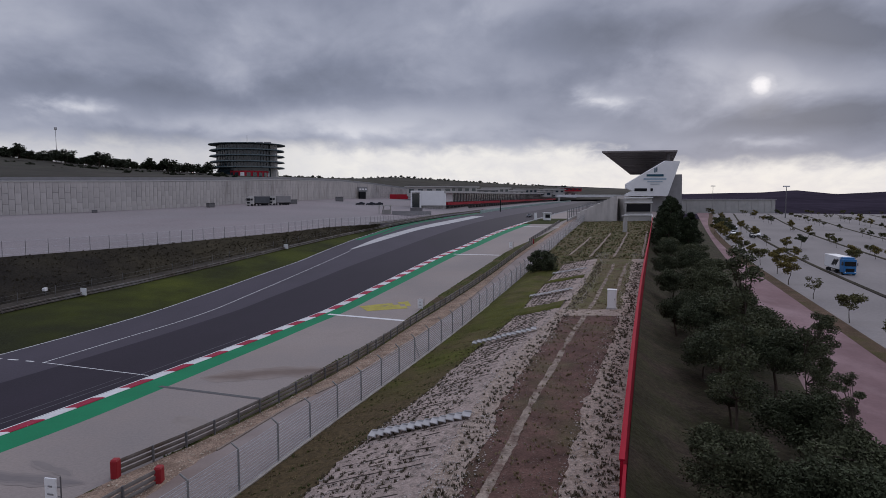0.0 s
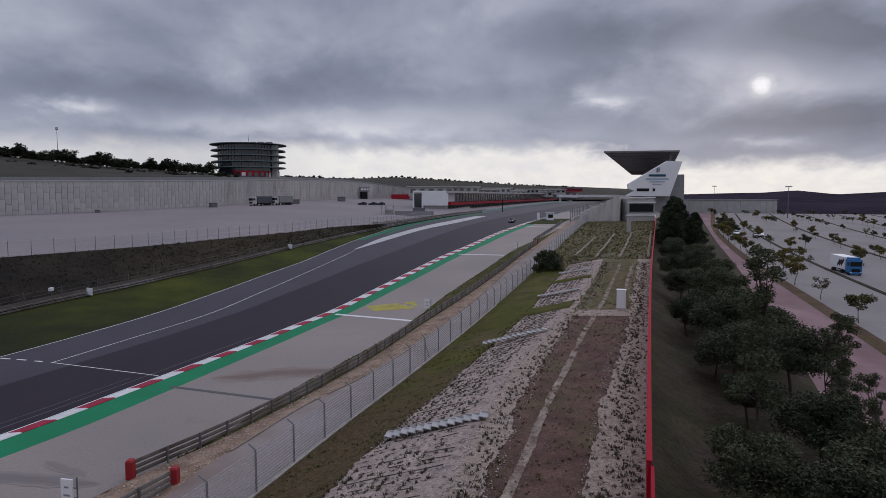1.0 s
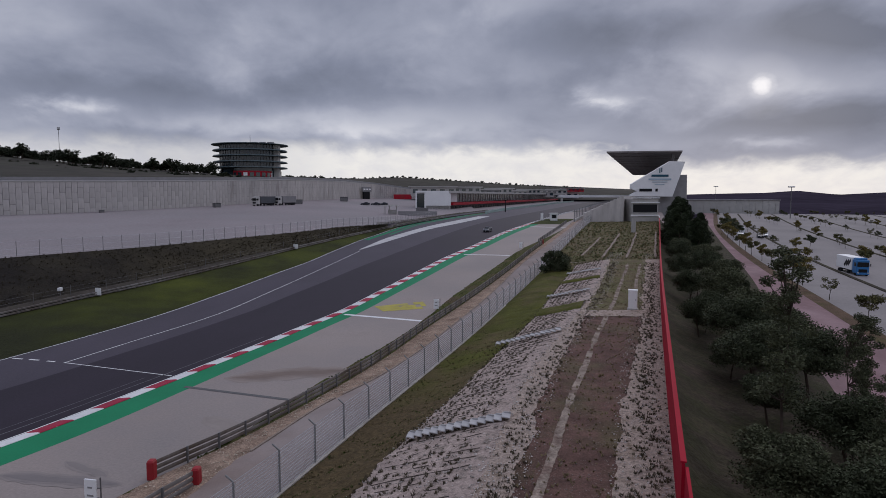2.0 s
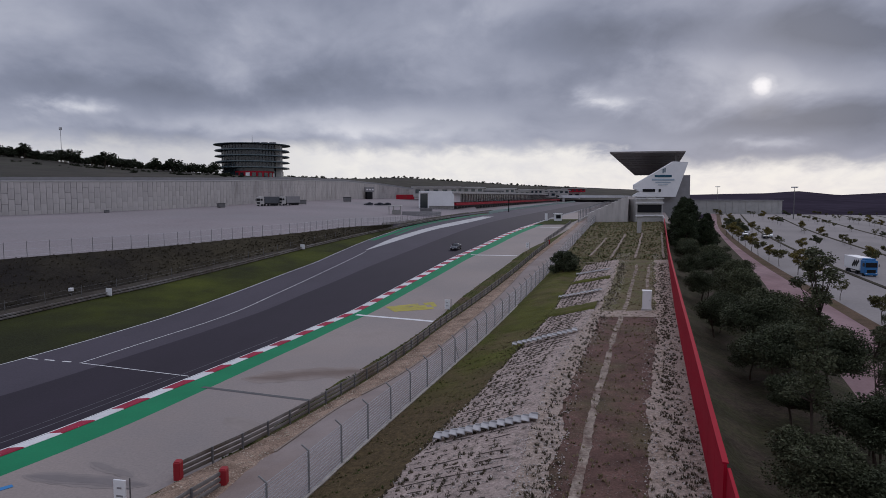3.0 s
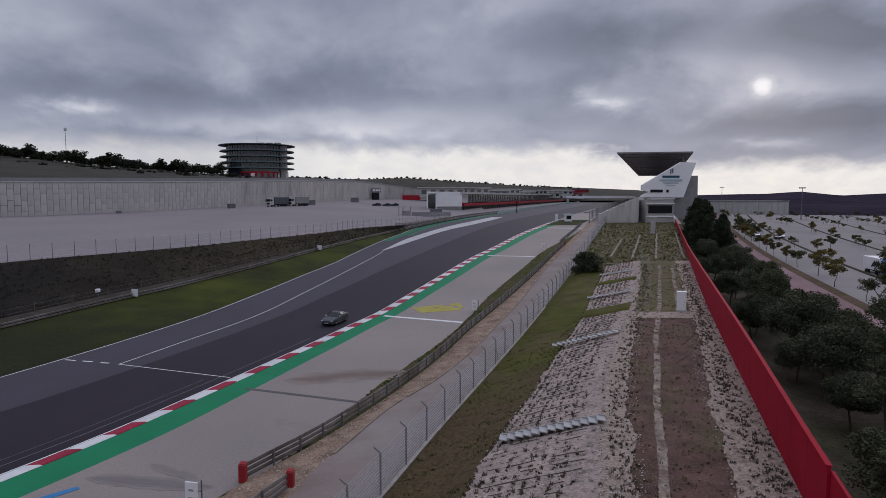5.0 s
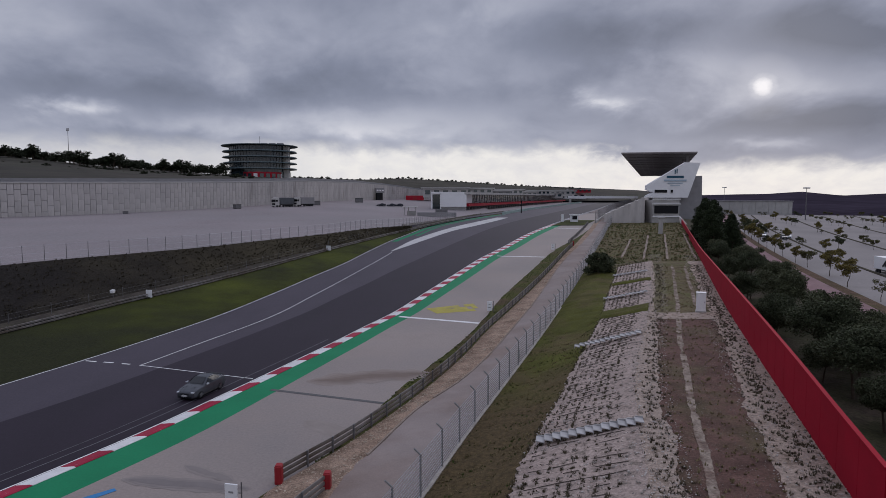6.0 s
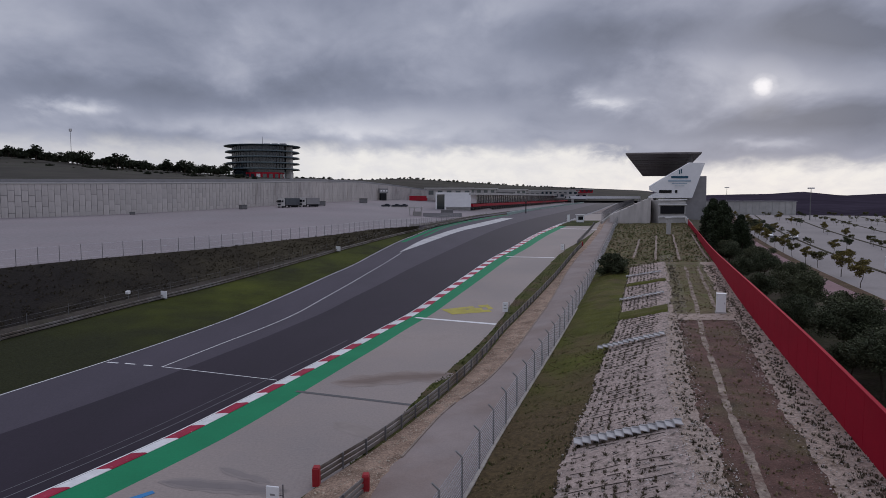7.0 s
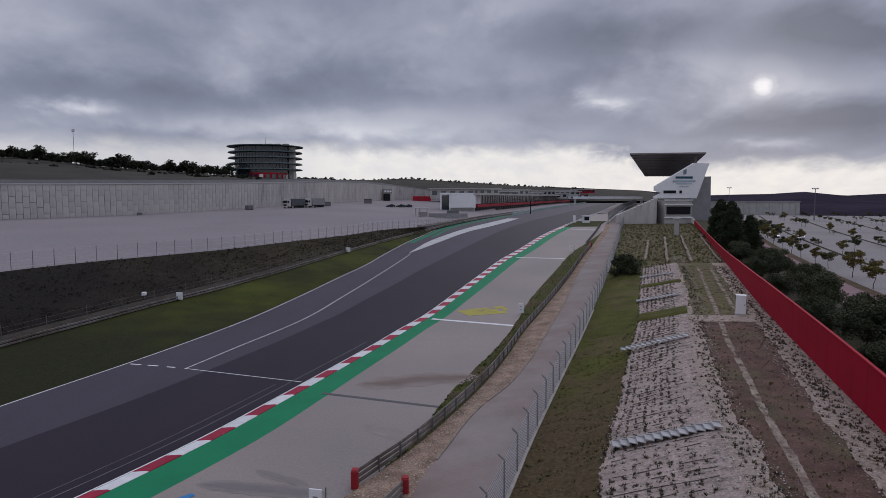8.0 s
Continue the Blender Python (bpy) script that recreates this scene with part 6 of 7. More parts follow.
def wood():
    r = random.Random(41)
    G = "trees behind the hoarding"
    oak = [tree("evergreen_tree", pose(0, 0, 0), "dense dark evergreen tree on the slope", random.Random(s), 7.0, round_clusters(random.Random(s + 1), 7.0, 3.3, 30), 0.115, 19000, 0.17, m_, G) for s, m_ in ((1, M_LEAF), (8, M_LEAFO), (15, M_LEAF))]
    pine = [tree("conifer", pose(0, 0, 0), "dark conical conifer beside the stand", random.Random(s), 11.0, conifer_clusters(random.Random(s + 1), 11.0, 3.6, 36), 0.20, 12000, 0.2, M_NEEDLE, G) for s in (4,)]
    wisp = [tree("slender_tree", pose(0, 0, 0), "tall slender tree with sparse feathery branches", random.Random(s), 11.0, wispy_clusters(random.Random(s + 2), 11.0, 1.5, 34), 0.075, 9000, 0.10, M_LEAFO, G) for s in (6,)]
    used = set()

    def put(kind, i, x, y, s, turn):
        m = moved(x, y, slope_z(x, y) - 0.1, turn, s)
        src = kind[i % len(kind)]
        if id(src) in used:
            return copy_thing(src, m)
        used.add(id(src))
        src.matrix_basis = m
        return src

    spots = [(24.0, 58.5, 1.0), (27.6, 63.0, 1.05), (23.6, 66.5, 0.72), (27.5, 73.0, 0.85), (32.4, 80.5, 1.2), (36.8, 87, 1.1), (30.5, 87, 0.9),
             (39.5, 97, 1.05), (36.6, 103.5, 1.2), (43.0, 109, 1.05), (46.5, 118, 1.1), (51.0, 126, 1.0), (44.2, 124.5, 1.0), (49.0, 136, 0.95), (56, 140, 1.0),
             (25.7, 47.6, 0.98), (13.6, 28.6, 0.78), (12.4, 23.0, 0.9), (16.2, 25.0, 0.85), (10.8, 17.5, 0.95), (14.2, 19.5, 0.9), (11.6, 12.0, 1.0), (16.0, 14.0, 0.9), (22.0, 37.5, 0.7), (22.0, 52.5, 0.6), (26.0, 54.0, 0.8), (25.4, 69.5, 0.6), (29.0, 78.0, 0.6), (33.4, 92.0, 0.65), (17.6, 27.4, 0.6), (21.8, 48.2, 1.0), (27.3, 57.0, 0.95), (19.4, 41.2, 0.92), (20.0, 34.0, 0.85), (19.2, 27.5, 0.9), (31.0, 69.5, 0.8), (34.5, 76.5, 0.75)]
    for i, (x, y, s) in enumerate(spots):
        put(oak, i, x + (1.4 if 55 < y < 100 else 0), y, s * (0.84 if y > 70 else 0.95), i * 1.7)
    for i, (x, y, s) in enumerate(((58.8, 154, 1.10), (55.0, 146, 0.95), (62.5, 163, 1.12), (64.0, 172, 1.0), (60.5, 148, 0.8), (69, 184, 1.1), (66, 160, 0.85), (74, 196, 1.05))):
        put(pine, 0, x - 3.4, y, s * 0.98, i * 2.1)
    for i, (x, y, s) in enumerate(((15.6, 32.8, 1.16), (21.4, 35.5, 0.72), (23.4, 38.5, 0.68), (19.6, 30.0, 0.58))):
        put(wisp, 0, x, y, s, i * 1.3)


wood()


def plateau_bush():
    r = random.Random(77)
    m = Matrix.Translation((17.4, 111, 3.3))
    tree("round_bush", m, "round dense dark green bush beside the debris fence", r, 4.6, round_clusters(r, 4.6, 2.7, 24, low=0.12), 0.17, 7000, 0.12, M_LEAF, "", "bush")


plateau_bush()


def car_park_trees():
    G = "young trees in the car park"
    src = [tree("young_tree", pose(0, 0, 0), lab, random.Random(s), 4.6, round_clusters(random.Random(s + 1), 4.6, rad, 12, low=0.45), 0.16, n, 0.07, M_, G)
           for s, M_, rad, n, lab in ((2, M_GOLD, 1.7, 1500, "young tree with sparse yellow leaves"), (5, M_DRAB, 1.8, 1700, "young tree with drab green leaves"), (9, M_LEAFO, 1.8, 2000, "small dark green tree"), (12, M_DRAB, 1.5, 500, "nearly bare young tree"))]
    used = set()

    def put(i, x, y, s, turn):
        m = moved(x, y, z_low(y) - (x - x_road_r(y)) * 3 / 330, turn, s)
        if i in used:
            return copy_thing(src[i], m)
        used.add(i)
        src[i].matrix_basis = m

    for i, x, y, s in ((0, 60.9, 110.6, 1.15), (3, 56.8, 96, 0.85), (1, 51.2, 78.5, 0.95), (0, 66.5, 125, 1.05), (1, 70.2, 139, 1.0), (0, 72.5, 148, 0.8), (2, 101, 178, 0.95), (0, 92, 169, 0.8), (1, 91.5, 140, 0.95), (0, 95.5, 147, 0.8),
                       (1, 76, 160, 1.0), (0, 79.5, 171, 1.0), (2, 84, 184, 0.9), (0, 88, 197, 1.0), (0, 93, 212, 1.1), (1, 98, 228, 1.0), (1, 47.0, 64, 0.9), (2, 99, 222, 1.5), (2, 102.5, 234, 1.4), (2, 95.5, 211, 1.3), (1, 107, 246, 1.4)):
        put(i, x, y, s, i + x)
    r = random.Random(19)
    for row in range(8):
        for k in range(27):
            x0, y0 = 84 + row * 21, 140 + k * 9.5
            x = x0 + (y0 - 150) * 0.33 + r.uniform(-1.5, 1.5)
            y = y0 + row * 3 + r.uniform(-2, 2)
            if y > 395 or r.random() < 0.22:
                continue
            put(r.choice((0, 1, 1, 3, 3, 3, 2)), x, y, r.uniform(0.55, 0.95), r.uniform(0, 6))


car_park_trees()


def far_trees():
    """Trees along the skyline."""
    G = "trees along the skyline"
    src = [tree("skyline_tree", pose(0, 0, 0), "dark rounded tree on the skyline", random.Random(s), 8, round_clusters(random.Random(s), 8, 5.0, 14, low=0.30), 0.7, 700, 0.3, M_FAR, G) for s in (31, 32)]
    used = set()
    r = random.Random(52)

    def put(i, m):
        if i in used:
            copy_thing(src[i], m)
        else:
            used.add(i)
            src[i].matrix_basis = m

    for k in range(150):
        b = -0.74 + 0.50 * (k + r.uniform(-0.6, 0.6)) / 150
        y = r.uniform(480, 575)
        if -0.365 < b < -0.245 and y < 600:
            continue
        u = (y - 250) / 310
        z = 17 + skyline(b) * 560 - (560 - y) * 0.03
        put(k % 2, moved(b * y, y, z - 2.0, r.uniform(0, 6), r.uniform(0.6, 1.5) * (1.0 if b < -0.35 else 0.55)))
    for k in range(90):
        b = -0.74 + 0.42 * (k + r.uniform(-0.6, 0.6)) / 90
        y = r.uniform(400, 470)
        d = (y - 250) / 310
        z = 22 + (17 + skyline(b) * 560 - 22) * max(0, d) ** 1.15
        put(k % 2, moved(b * y, y, z - 1.2, r.uniform(0, 6), r.uniform(0.25, 0.6)))
    for k in range(120):
        b = -0.25 + 0.46 * (k + r.uniform(-0.6, 0.6)) / 120
        y = 560 + 500 * min(1, (b + 0.35) / 0.25) - r.uniform(0, 40)
        z = 17 + skyline(b) * y
        put(k % 2, moved(b * y, y, z - 1.6, r.uniform(0, 6), r.uniform(0.25, 0.6)))


far_trees()


# ---- vehicles at rest ----
M_RUBBER = mat("tyre rubber", (0.018, 0.018, 0.019), 0.85, var=0.15, scale=5)
M_RIM = mat("alloy rim", (0.30, 0.30, 0.31), 0.35, metal=0.8, var=0.1)
M_TARP = mat("dark trailer tarpaulin", (0.095, 0.10, 0.108), 0.6, var=0.15, scale=0.7)
M_BLUE = mat("blue cab paint", (0.04, 0.16, 0.36), 0.35, var=0.08)
M_CARGLASS = mat("dark car glass", (0.008, 0.009, 0.012), 0.10, var=0.05, spec=0.35)


def wheel(t, x, y, r, w, name="wheel"):
    bm = bmesh.new()
    bmesh.ops.create_cone(bm, cap_ends=True, segments=20, radius1=r, radius2=r, depth=w, matrix=Matrix.Translation((x, y, r)) @ Matrix.Rotation(radians(90), 4, "X"))
    bmesh.ops.bevel(bm, geom=[e for e in bm.edges if e.calc_length() < r * 0.6], offset=r * 0.08, segments=1, affect="EDGES")
    return part(name, bm, M_RUBBER, t)


def lorry(m, label, cab, side, decals=False):
    """Cab looks along -x; trailer behind."""
    t = thing("lorry", m, label, "lorry")
    bm = box((0.0, 0, 2.15), (2.2, 2.5, 2.9), bevel=0.12)
    c = part("cab", bm, cab, t)
    part("windscreen", box((-1.11, 0, 2.65), (0.06, 2.2, 1.0), bevel=0.02), M_CARGLASS, c)
    part("grille", box((-1.12, 0, 1.3), (0.06, 1.7, 0.7), bevel=0.02), M_DARK, c)
    part("bumper", box((-1.15, 0, 0.7), (0.2, 2.45, 0.45), bevel=0.05), cab, c)
    part("wind_deflector", box((0.25, 0, 3.75), (1.5, 2.2, 0.5), bevel=0.15), cab, c)
    for s in (-1, 1):
        part("headlight", box((-1.2, s * 0.95, 0.85), (0.1, 0.35, 0.2), bevel=0.03), M_WPANEL, c)
        part("side_window", box((-0.4, s * 1.26, 2.65), (0.9, 0.04, 0.8), bevel=0.01), M_CARGLASS, c)
        part("mirror", box((-1.15, s * 1.42, 2.6), (0.12, 0.15, 0.6), bevel=0.03), M_DARK, c)
    b = part("trailer", box((5.6, 0, 2.55), (8.2, 2.55, 2.75), bevel=0.04), side, t)
    part("chassis", box((4.6, 0, 0.95), (10.2, 1.0, 0.35)), M_DARK, t)
    part("side_skirt", box((5.6, -1.2, 0.85), (5.0, 0.06, 0.5)), M_DARK, t)
    if decals:
        for k in range(3):
            rot = Matrix.Rotation(radians(-48), 4, "Y")
            part("stripe", box((2.6 + 1.0 * k, 1.285, 2.7 - 0.1 * k), (0.55, 0.02, 2.0), rot), M_DARK, b)
    for x in (-0.2, 3.4, 7.2, 8.4):
        for s in (-1.05, 1.05):
            wheel(t, x, s, 0.5, 0.32)
    return t


def scaled(m, s):
    return m @ Matrix.Scale(s, 4)


lorry(scaled(pose(80.2, 124.5, 1.12, 0, 0, 78), 0.92), "white race lorry with a blue cab in the car park", M_BLUE, M_WPANEL, True)
lorry(scaled(pose(-79.5, 262, paddock_z(-79.5, 262), 0, 0, 60), 1.0), "dark trailer lorry with pale cab by the wall", M_CONCP, M_TARP)
lorry(scaled(pose(-72.8, 271, paddock_z(-72.8, 271), 0, 0, 60), 1.0), "grey trailer lorry parked behind another", M_CONCP, M_CONCD)


def car_body(t, paint):
    """A low coupe, nose along -x, built from cross sections along its length."""
    # x, half width, sill, shoulder height, deck height, roof half width, roof height
    secs = [(-2.30, 0.60, 0.32, 0.58, 0.64, 0.50, 0.65), (-2.20, 0.80, 0.20, 0.68, 0.77, 0.62, 0.78), (-1.85, 0.90, 0.18, 0.76, 0.87, 0.68, 0.88), (-1.2, 0.93, 0.19, 0.84, 0.96, 0.70, 0.98),
            (-0.80, 0.93, 0.19, 0.88, 1.01, 0.72, 1.03), (-0.02, 0.92, 0.19, 0.93, 1.06, 0.62, 1.47), (0.45, 0.92, 0.19, 0.95, 1.07, 0.60, 1.53), (1.0, 0.93, 0.19, 0.97, 1.09, 0.58, 1.48),
            (1.72, 0.95, 0.20, 0.99, 1.13, 0.58, 1.18), (2.05, 0.92, 0.24, 0.97, 1.13, 0.62, 1.16), (2.24, 0.86, 0.32, 0.88, 1.05, 0.62, 1.08), (2.31, 0.74, 0.42, 0.76, 0.88, 0.55, 0.90)]
    bm = bmesh.new()
    rings = []
    for x, w, s, sh, dk, rw, rh in secs:
        half = [(0.0, s), (w * 0.9, s), (w, s + 0.12), (w, sh), (w * 0.95, dk - 0.02), (rw, rh - 0.04), (rw * 0.8, rh), (0.0, rh + 0.015)]
        ring = [(y, z) for y, z in half] + [(-y, z) for y, z in half[-2:0:-1]]
        rings.append([bm.verts.new((x, y, z)) for y, z in ring])
    n = len(rings[0])
    for a, b in zip(rings, rings[1:]):
        for k in range(n):
            bm.faces.new((a[k], a[(k + 1) % n], b[(k + 1) % n], b[k]))
    bm.faces.new(rings[0][::-1]), bm.faces.new(rings[-1])
    bmesh.ops.recalc_face_normals(bm, faces=bm.faces)
    body = part("body", bm, paint, t)
    bv = body.modifiers.new("round", "BEVEL")
    bv.width, bv.segments = 0.03, 2

    def pane(name, pts, off):
        v = [Vector(p) + Vector(off) for p in pts]
        return raw(name, v, [tuple(range(len(v)))], M_CARGLASS, body)

    pane("windscreen", [(-0.76, -0.68, 1.045), (-0.76, 0.68, 1.045), (-0.06, 0.56, 1.44), (-0.06, -0.56, 1.44)], (-0.03, 0, 0.045))
    pane("rear_window", [(1.68, -0.54, 1.20), (1.68, 0.54, 1.20), (1.06, 0.52, 1.46), (1.06, -0.52, 1.46)], (0.02, 0, 0.045))
    for s in (-1, 1):
        pane("side_window", [(-0.60, s * 0.885, 1.045), (-0.03, s * 0.66, 1.40), (0.45, s * 0.64, 1.46), (1.0, s * 0.63, 1.41), (1.50, s * 0.79, 1.13), (0.45, s * 0.895, 1.075)], (0, s * 0.045, 0.02))
        part("headlight", box((-2.13, s * 0.62, 0.70), (0.22, 0.38, 0.11), Matrix.Rotation(radians(s * 22), 4, "Z"), bevel=0.02), M_LAMPGL, body, "pale glass headlight")
        part("tail_light", box((2.26, s * 0.60, 0.90), (0.12, 0.36, 0.12), bevel=0.02), M_REDDK, body, "red tail light")
        part("mirror", box((-0.55, s * 1.03, 1.08), (0.14, 0.20, 0.13), bevel=0.03), M_LAMPGL, body)
        part("door_seam", box((0.42, s * 0.925, 0.62), (0.014, 0.02, 0.62)), M_DARK, body)
        part("side_skirt", box((0.0, s * 0.90, 0.24), (2.2, 0.10, 0.12), bevel=0.02), M_DARK, body)
        part("bonnet_crease", box((-1.4, s * 0.42, 0.955), (1.2, 0.03, 0.02), Matrix.Rotation(radians(7), 4, "Y")), M_DARK, body)
    for s in (-1, 1):
        part("kidney_grille", box((-2.30, s * 0.18, 0.58), (0.08, 0.30, 0.18), bevel=0.03), M_DARK, body)
    part("lower_intake", box((-2.27, 0, 0.32), (0.10, 1.3, 0.18), bevel=0.03), M_DARK, body)
    part("number_plate", box((-2.345, 0, 0.45), (0.02, 0.50, 0.11)), M_WPANEL, body, "blank white plate")
    part("boot_spoiler", box((2.16, 0, 1.19), (0.22, 1.40, 0.03), bevel=0.01), M_DARK, body)
    part("underbody", box((0, 0, 0.22), (4.2, 1.6, 0.14)), M_DARK, body)
    return body


def car_wheels(t, keyed=False):
    out = []
    for x in (-1.38, 1.36):
        for s in (-1, 1):
            bm = bmesh.new()
            bmesh.ops.create_cone(bm, cap_ends=True, segments=24, radius1=0.335, radius2=0.335, depth=0.26, matrix=Matrix.Rotation(radians(90), 4, "X"))
            bmesh.ops.bevel(bm, geom=[e for e in bm.edges if e.calc_length() < 0.2], offset=0.03, segments=2, affect="EDGES")
            w = part("wheel", bm, M_RUBBER, t)
            w.matrix_basis = Matrix.Translation((x, s * 0.81, 0.335))
            br = bmesh.new()
            bmesh.ops.create_cone(br, cap_ends=True, segments=20, radius1=0.23, radius2=0.23, depth=0.02, matrix=Matrix.Translation((0, s * 0.132, 0)) @ Matrix.Rotation(radians(90), 4, "X"))
            part("rim", br, M_DARK, w)
            sp = bmesh.new()
            for k in range(5):
                add_box(sp, (0, s * 0.146, 0), (0.42, 0.02, 0.045), Matrix.Rotation(radians(36 * k), 4, "Y"))
            part("spokes", sp, M_RIM, w, "silver alloy spokes")
            out.append(w)
    return out


M_LAMPGL = mat("headlight glass", (0.55, 0.57, 0.60), 0.12, var=0.05, spec=0.7)
M_GREYCAR = mat("grey metallic paint", (0.085, 0.088, 0.098), 0.26, metal=0.45, var=0.06, scale=2, fine=0.03)
M_CARDK = mat("dark car paint", (0.03, 0.033, 0.042), 0.3, var=0.05)
M_CARW = mat("white car paint", (0.62, 0.62, 0.63), 0.3, var=0.04)


def parked(m, paint, label, group):
    t = thing("parked_car", m, label, "car", group)
    car_body(t, paint)
    car_wheels(t)
    return t


p1 = parked(pose(-41.5, 318, paddock_z(-41.5, 318), 0, 0, 10), M_CARDK, "dark saloon car parked on the paddock", "cars on the paddock")
copy_thing(p1, pose(-37, 324, paddock_z(-37, 324), 0, 0, 5)), copy_thing(p1, pose(-33.5, 330, paddock_z(-33.5, 330), 0, 0, 8))
p2 = parked(pose(105, 214, 2.9, 0, 0, 70), M_CARDK, "dark car parked in the car park", "cars in the car park")
p3 = parked(pose(109, 219, 2.9, 0, 0, 70), M_CARW, "white car parked in the car park", "cars in the car park")
copy_thing(p3, pose(103, 224, 3.0, 0, 0, 70)), copy_thing(p2, pose(112.5, 226, 3.0, 0, 0, 70)), copy_thing(p3, pose(89, 262, 3.6, 0, 0, 70))


def parked_van():
    t = thing("delivery_van", pose(107, 232, 3.2, 0, 0, 70), "white delivery van in the car park", "van")
    part("body", box((0.4, 0, 1.45), (4.6, 2.0, 2.2), bevel=0.2), M_CARW, t)
    part("bonnet", box((-2.4, 0, 0.95), (1.2, 1.9, 1.0), bevel=0.2), M_CARW, t)
    part("windscreen", box((-1.93, 0, 1.75), (0.1, 1.7, 0.8), bevel=0.02), M_CARGLASS, t)
    for x in (-1.9, 1.7):
        for s in (-0.85, 0.85):
            wheel(t, x, s, 0.36, 0.24)


parked_van()


def warehouse():
    t = thing("warehouse", pose(184, 420, 6.0, 0, 0, -4), "long low pale warehouse beyond the car park", "building")
    part("wall", box((0, 0, 3.6), (62, 18, 9.0)), M_CONCP, t)
    part("roof", box((0, 0, 8.3), (63, 19, 0.5)), M_CONCD, t)
    for k in range(15):
        part("pilaster", box((-28.7 + 4.1 * k, -9.1, 3.6), (0.35, 0.3, 8.6)), M_CONCP, t)


warehouse()


# ---- small things along the paddock wall ----
def bin_(m, s, label):
    t = thing("skip", scaled(m, s), label, "skip")
    part("tub", box((0, 0, 0.75), (2.6, 1.5, 1.3), bevel=0.08), M_POST, t)
    part("lid", box((0, 0, 1.45), (2.7, 1.6, 0.1), bevel=0.02), M_DARK, t)
    for x in (-1, 1):
        part("foot", box((x, 0, 0.05), (0.2, 1.4, 0.12)), M_DARK, t)


bin_(pose(-90.5, 247, paddock_z(-90.5, 247), 0, 0, 60), 1.1, "dark metal skip standing at the wall foot")
bin_(pose(-67.5, 286, paddock_z(-67.5, 286), 0, 0, 20), 1.3, "long dark skip beside the lorries")
bin_(pose(-55.5, 340, paddock_z(-55.5, 340), 0, 0, 10), 1.6, "grey container against the wall")
bin_(pose(-116, 211, paddock_z(-116, 211), 0, 0, 40), 0.6, "small dark bin at the wall foot")


def wall_doorway():
    t = thing("wall_portal", pose(-51.0, 397, paddock_z(-51.0, 397), 0, 0, 60), "dark portal building in the wall", "building")
    part("door", box((0, -0.6, 2.2), (6, 1.2, 4.6)), M_DARK, t)
    part("sign_board", box((0, -0.9, 5.9), (9, 1.0, 2.9)), M_CONCD, t)
    for x in (-2.8, 0.0, 2.8):
        part("print_bar", box((x, -1.45, 5.9), (1.8, 0.1, 0.9)), M_WPANEL, t, "plain pale bar")
    c = thing("shipping_container", pose(-29.5, 425, paddock_z(-29.5, 425), 0, 0, 0), "red shipping container by the wall", "container")
    part("body", box((0, 0, 1.6), (12, 3, 3.2), bevel=0.05), M_REDP, c)
    part("door", box((0, -1.53, 1.6), (2.6, 0.06, 2.6)), M_REDDK, c)


wall_doorway()


def guard_hut():
    t = thing("guard_hut", pose(-24, 262, 9.4), "small pale open shelter at the paddock gate", "shelter")
    part("roof", box((0, 0, 3.4), (6.0, 4, 0.35)), M_CONCP, t)
    for x in (-2.4, -0.6, 2.4):
        part("post", box((x, 0, 1.6), (0.35, 0.35, 3.5)), M_CONCP, t)
    part("counter", box((0.5, 0.6, 0.8), (3.4, 0.3, 1.8)), M_CONCP, t)
    g = thing("gate_wall", pose(-13, 262, 9.0), "low concrete block wall at the paddock gate", "wall")
    part("wall", box((0, 0, 0.7), (16, 1.0, 1.8), bevel=0.05), M_CONCD, g)
    part("box_cabinet", box((2, 0.6, 1.6), (5, 1.6, 2.6), bevel=0.05), M_POST, g)


guard_hut()


def barrier_box():
    for x, y, z in ((x_larm(95.5) + 0.35, 95.5, z_larm(95.5)), (x_larm(150) + 0.35, 150, z_larm(150))):
        t = thing("notice_board", pose(x, y, z, 0, 0, -25), "white square panel fixed on the far barrier", "panel")
        part("plate", box((0, 0, 0.75), (1.25, 0.12, 1.1), bevel=0.02), M_WPANEL, t)
        part("bracket", box((0, 0.12, 0.5), (0.5, 0.2, 0.9)), M_POST, t)
    t = thing("camera_post", pose(-58.6, 92.4, 2.0), "small white camera on a short post in the bank", "camera")
    part("post", tube((0, 0, -0.8), (0, 0, 1.0), 0.06), M_POST, t)
    part("housing", box((0, -0.1, 1.2), (0.5, 0.7, 0.5), bevel=0.06), M_WPANEL, t)


barrier_box()


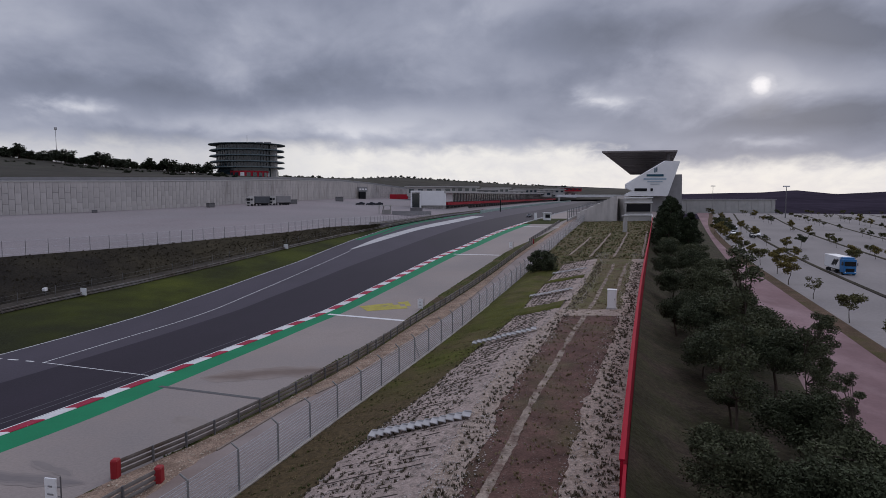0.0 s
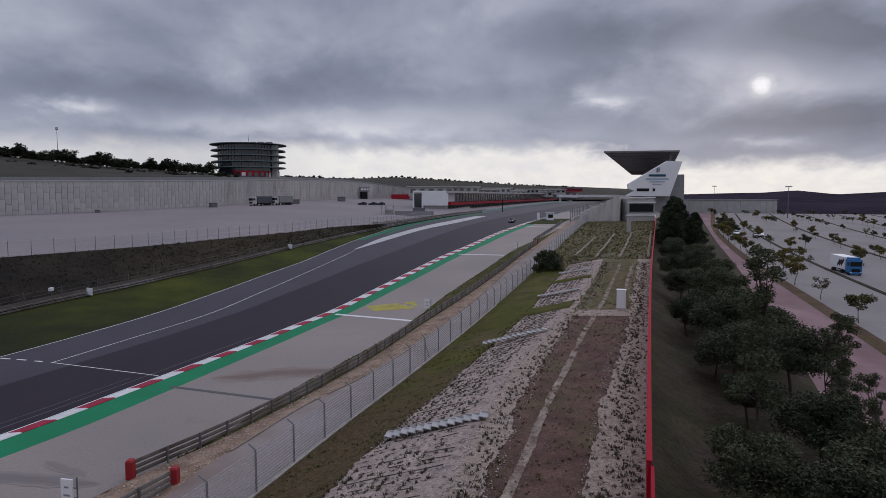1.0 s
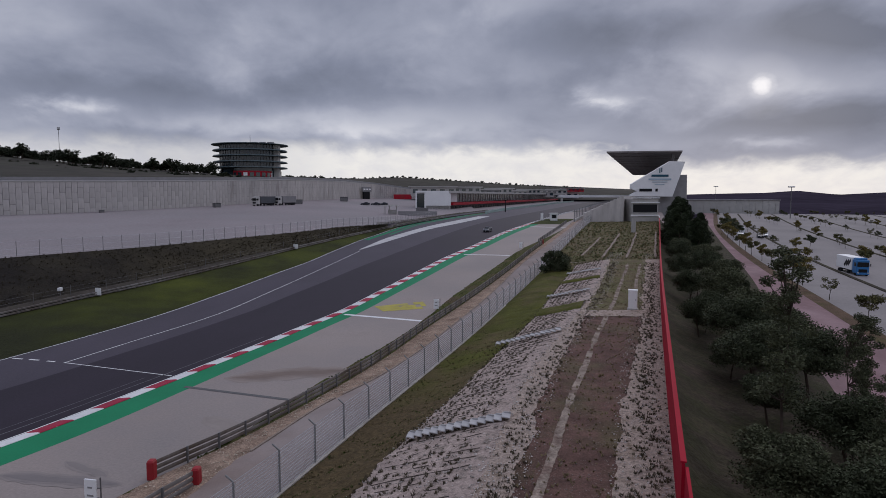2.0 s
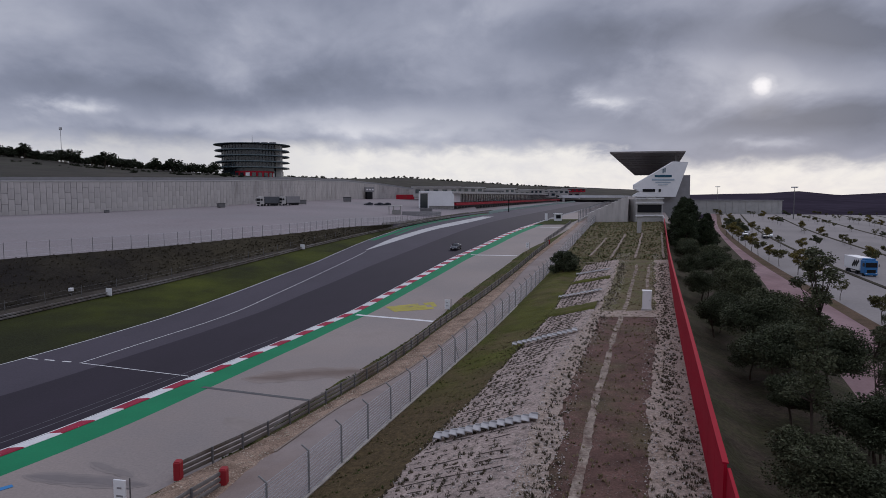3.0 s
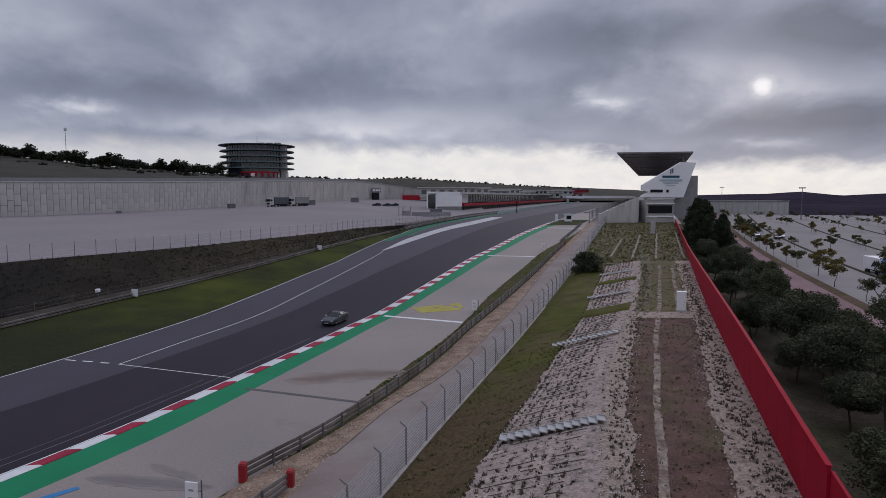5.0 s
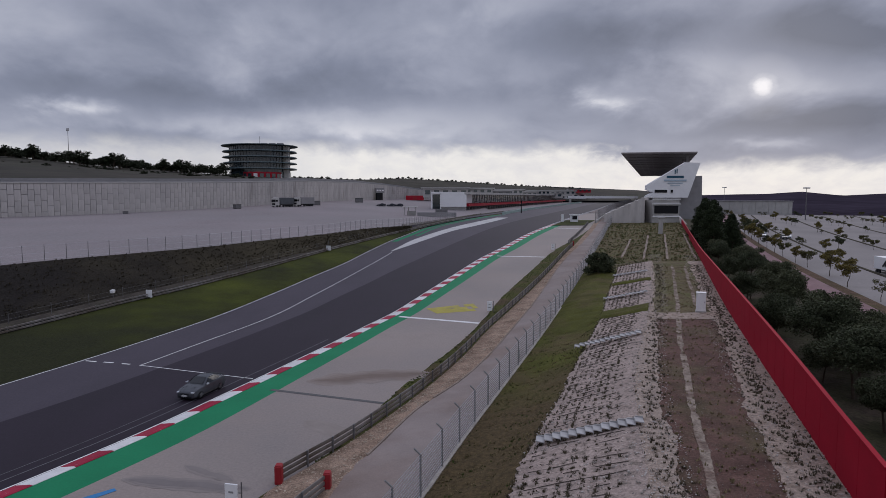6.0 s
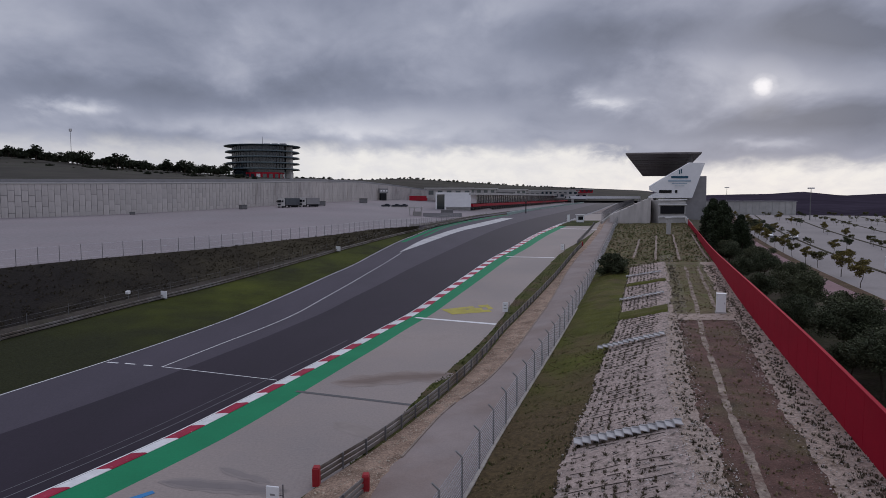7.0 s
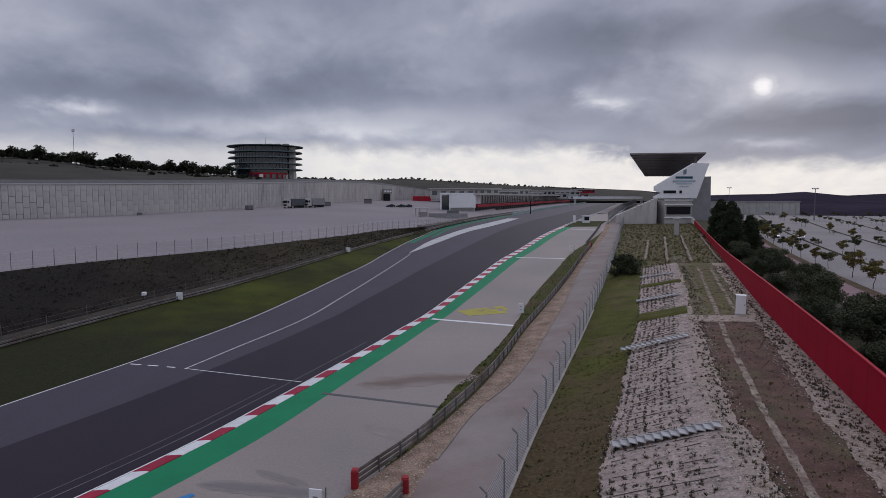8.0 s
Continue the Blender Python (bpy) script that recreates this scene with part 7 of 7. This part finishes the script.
def car_park_lines():
    quads = []
    for row in range(7):
        for k in range(26):
            y0 = 70 + k * 12
            x0 = x_road_r(y0) + 9 + row * 21
            quads.append((x0, y0, z_low(y0) - (x0 - x_road_r(y0)) * 3 / 330))
    verts, faces = [], []
    for x, y, z in quads:
        i = len(verts)
        for dx, dy in ((0, 0), (0.25, 0), (3.9, 11), (3.65, 11)):
            verts.append((x + dx, y + dy, z_low(y + dy) - (x + dx - x_road_r(y + dy)) * 3 / 330 + 0.03))
        faces.append((i, i + 1, i + 2, i + 3))
    tagged(raw("bay_line", verts, faces, M_WORNW), "thin white bay lines across the car park", "paint", kind="structure")
    bv, bf = [], []
    for row in range(7):
        ys = spaced(60, 390, 10)
        for a, b in zip(ys, ys[1:]):
            i = len(bv)
            for y in (a, b):
                x = x_road_r(y) + 14.5 + row * 21
                z = z_low(y) - (x - x_road_r(y)) * 3 / 330
                bv += [(x, y, z), (x, y, z + 0.15), (x + 0.9, y, z + 0.15), (x + 0.9, y, z)]
            bf += [(i, i + 4, i + 5, i + 1), (i + 1, i + 5, i + 6, i + 2), (i + 2, i + 6, i + 7, i + 3)]
    tagged(raw("planting_strip", bv, bf, M_BANK), "narrow dark planting strips between the bays", "ground", kind="structure")


car_park_lines()


# ---- painted kerb, block by block ----
def kerb_blocks():
    t = thing("track_kerb", Matrix.Identity(4), "red and white painted kerb blocks along the track", "kerb", kind="structure")
    y, i = 1.9, 0
    while y < 232:
        dxdy = (x_kerb_in(y + 1) - x_kerb_in(y - 1)) / 2
        L = 2.78
        y2 = y + L / math.hypot(1, dxdy)
        a, b = (x_kerb_in(y), y), (x_kerb_in(y2), y2)
        za, zb = z_track(y), z_track(y2)
        v = []
        for (x, yy), z in ((a, za), (b, zb)):
            v += [(x, yy, z - 0.05), (x, yy, z + 0.012), (x + kerb_w(yy) * 0.85, yy, z + 0.075), (x + kerb_w(yy), yy, z + 0.03), (x + kerb_w(yy), yy, z - 0.05)]
        f = [(k, k + 1, k + 6, k + 5) for k in range(4)] + [(0, 1, 2, 3, 4), (9, 8, 7, 6, 5)]
        raw("kerb_block", v, f, M_KRED if i % 2 else M_KWHITE, t)
        y, i = y2, i + 1


kerb_blocks()


# ---- the moving car ----
coupe = thing("coupe", Matrix.Identity(4), "grey metallic sports coupe driving on the track", "car")
car_body(coupe, M_GREYCAR)
coupe_wheels = car_wheels(coupe)

CAR_Y = [(0.0, 268.0), (0.5, 251.5), (1.0, 234.5), (1.5, 217.3), (2.0, 198.8), (2.5, 178.8), (3.0, 158.2), (3.5, 137.2), (4.0, 117.4), (4.5, 99.8), (5.0, 84.0), (5.5, 69.4), (6.0, 54.4), (6.5, 41.5), (7.0, 29.0), (7.5, 17.0), (8.0, 5.5)]
car_off = curve_of((0, -1.2), (30, -1.5), (42, -1.6), (57, -2.4), (100, -2.7), (140, -3.0), (160, -4.0), (200, -5.4), (300, -5.6))


def car_pose(y):
    p = lambda v: Vector((x_kerb_in(v) + car_off(v), v, z_track(v)))  # noqa: E731
    d = p(y - 1.0) - p(y + 1.0)
    yaw = math.atan2(-d.y, -d.x)
    pitch = math.asin(d.normalized().z)
    return Matrix.Translation(p(y)) @ Matrix.Rotation(yaw, 4, "Z") @ Matrix.Rotation(pitch, 4, "Y")


def motions():
    rows = []
    ts = [k * 0.25 for k in range(33)]
    run = curve_of(*CAR_Y)
    ys = [run(t) for t in ts]
    for t, y in zip(ts, ys):
        rows.append((t, car_pose(float(y))))
    walk(coupe, rows)
    for w in coupe_wheels:
        home = w.matrix_basis.translation.copy()
        spin = [(k / 10, Matrix.Translation(home) @ Matrix.Rotation(radians(-80.0 * k), 4, "Y")) for k in range(81)]
        walk(w, spin)


motions()
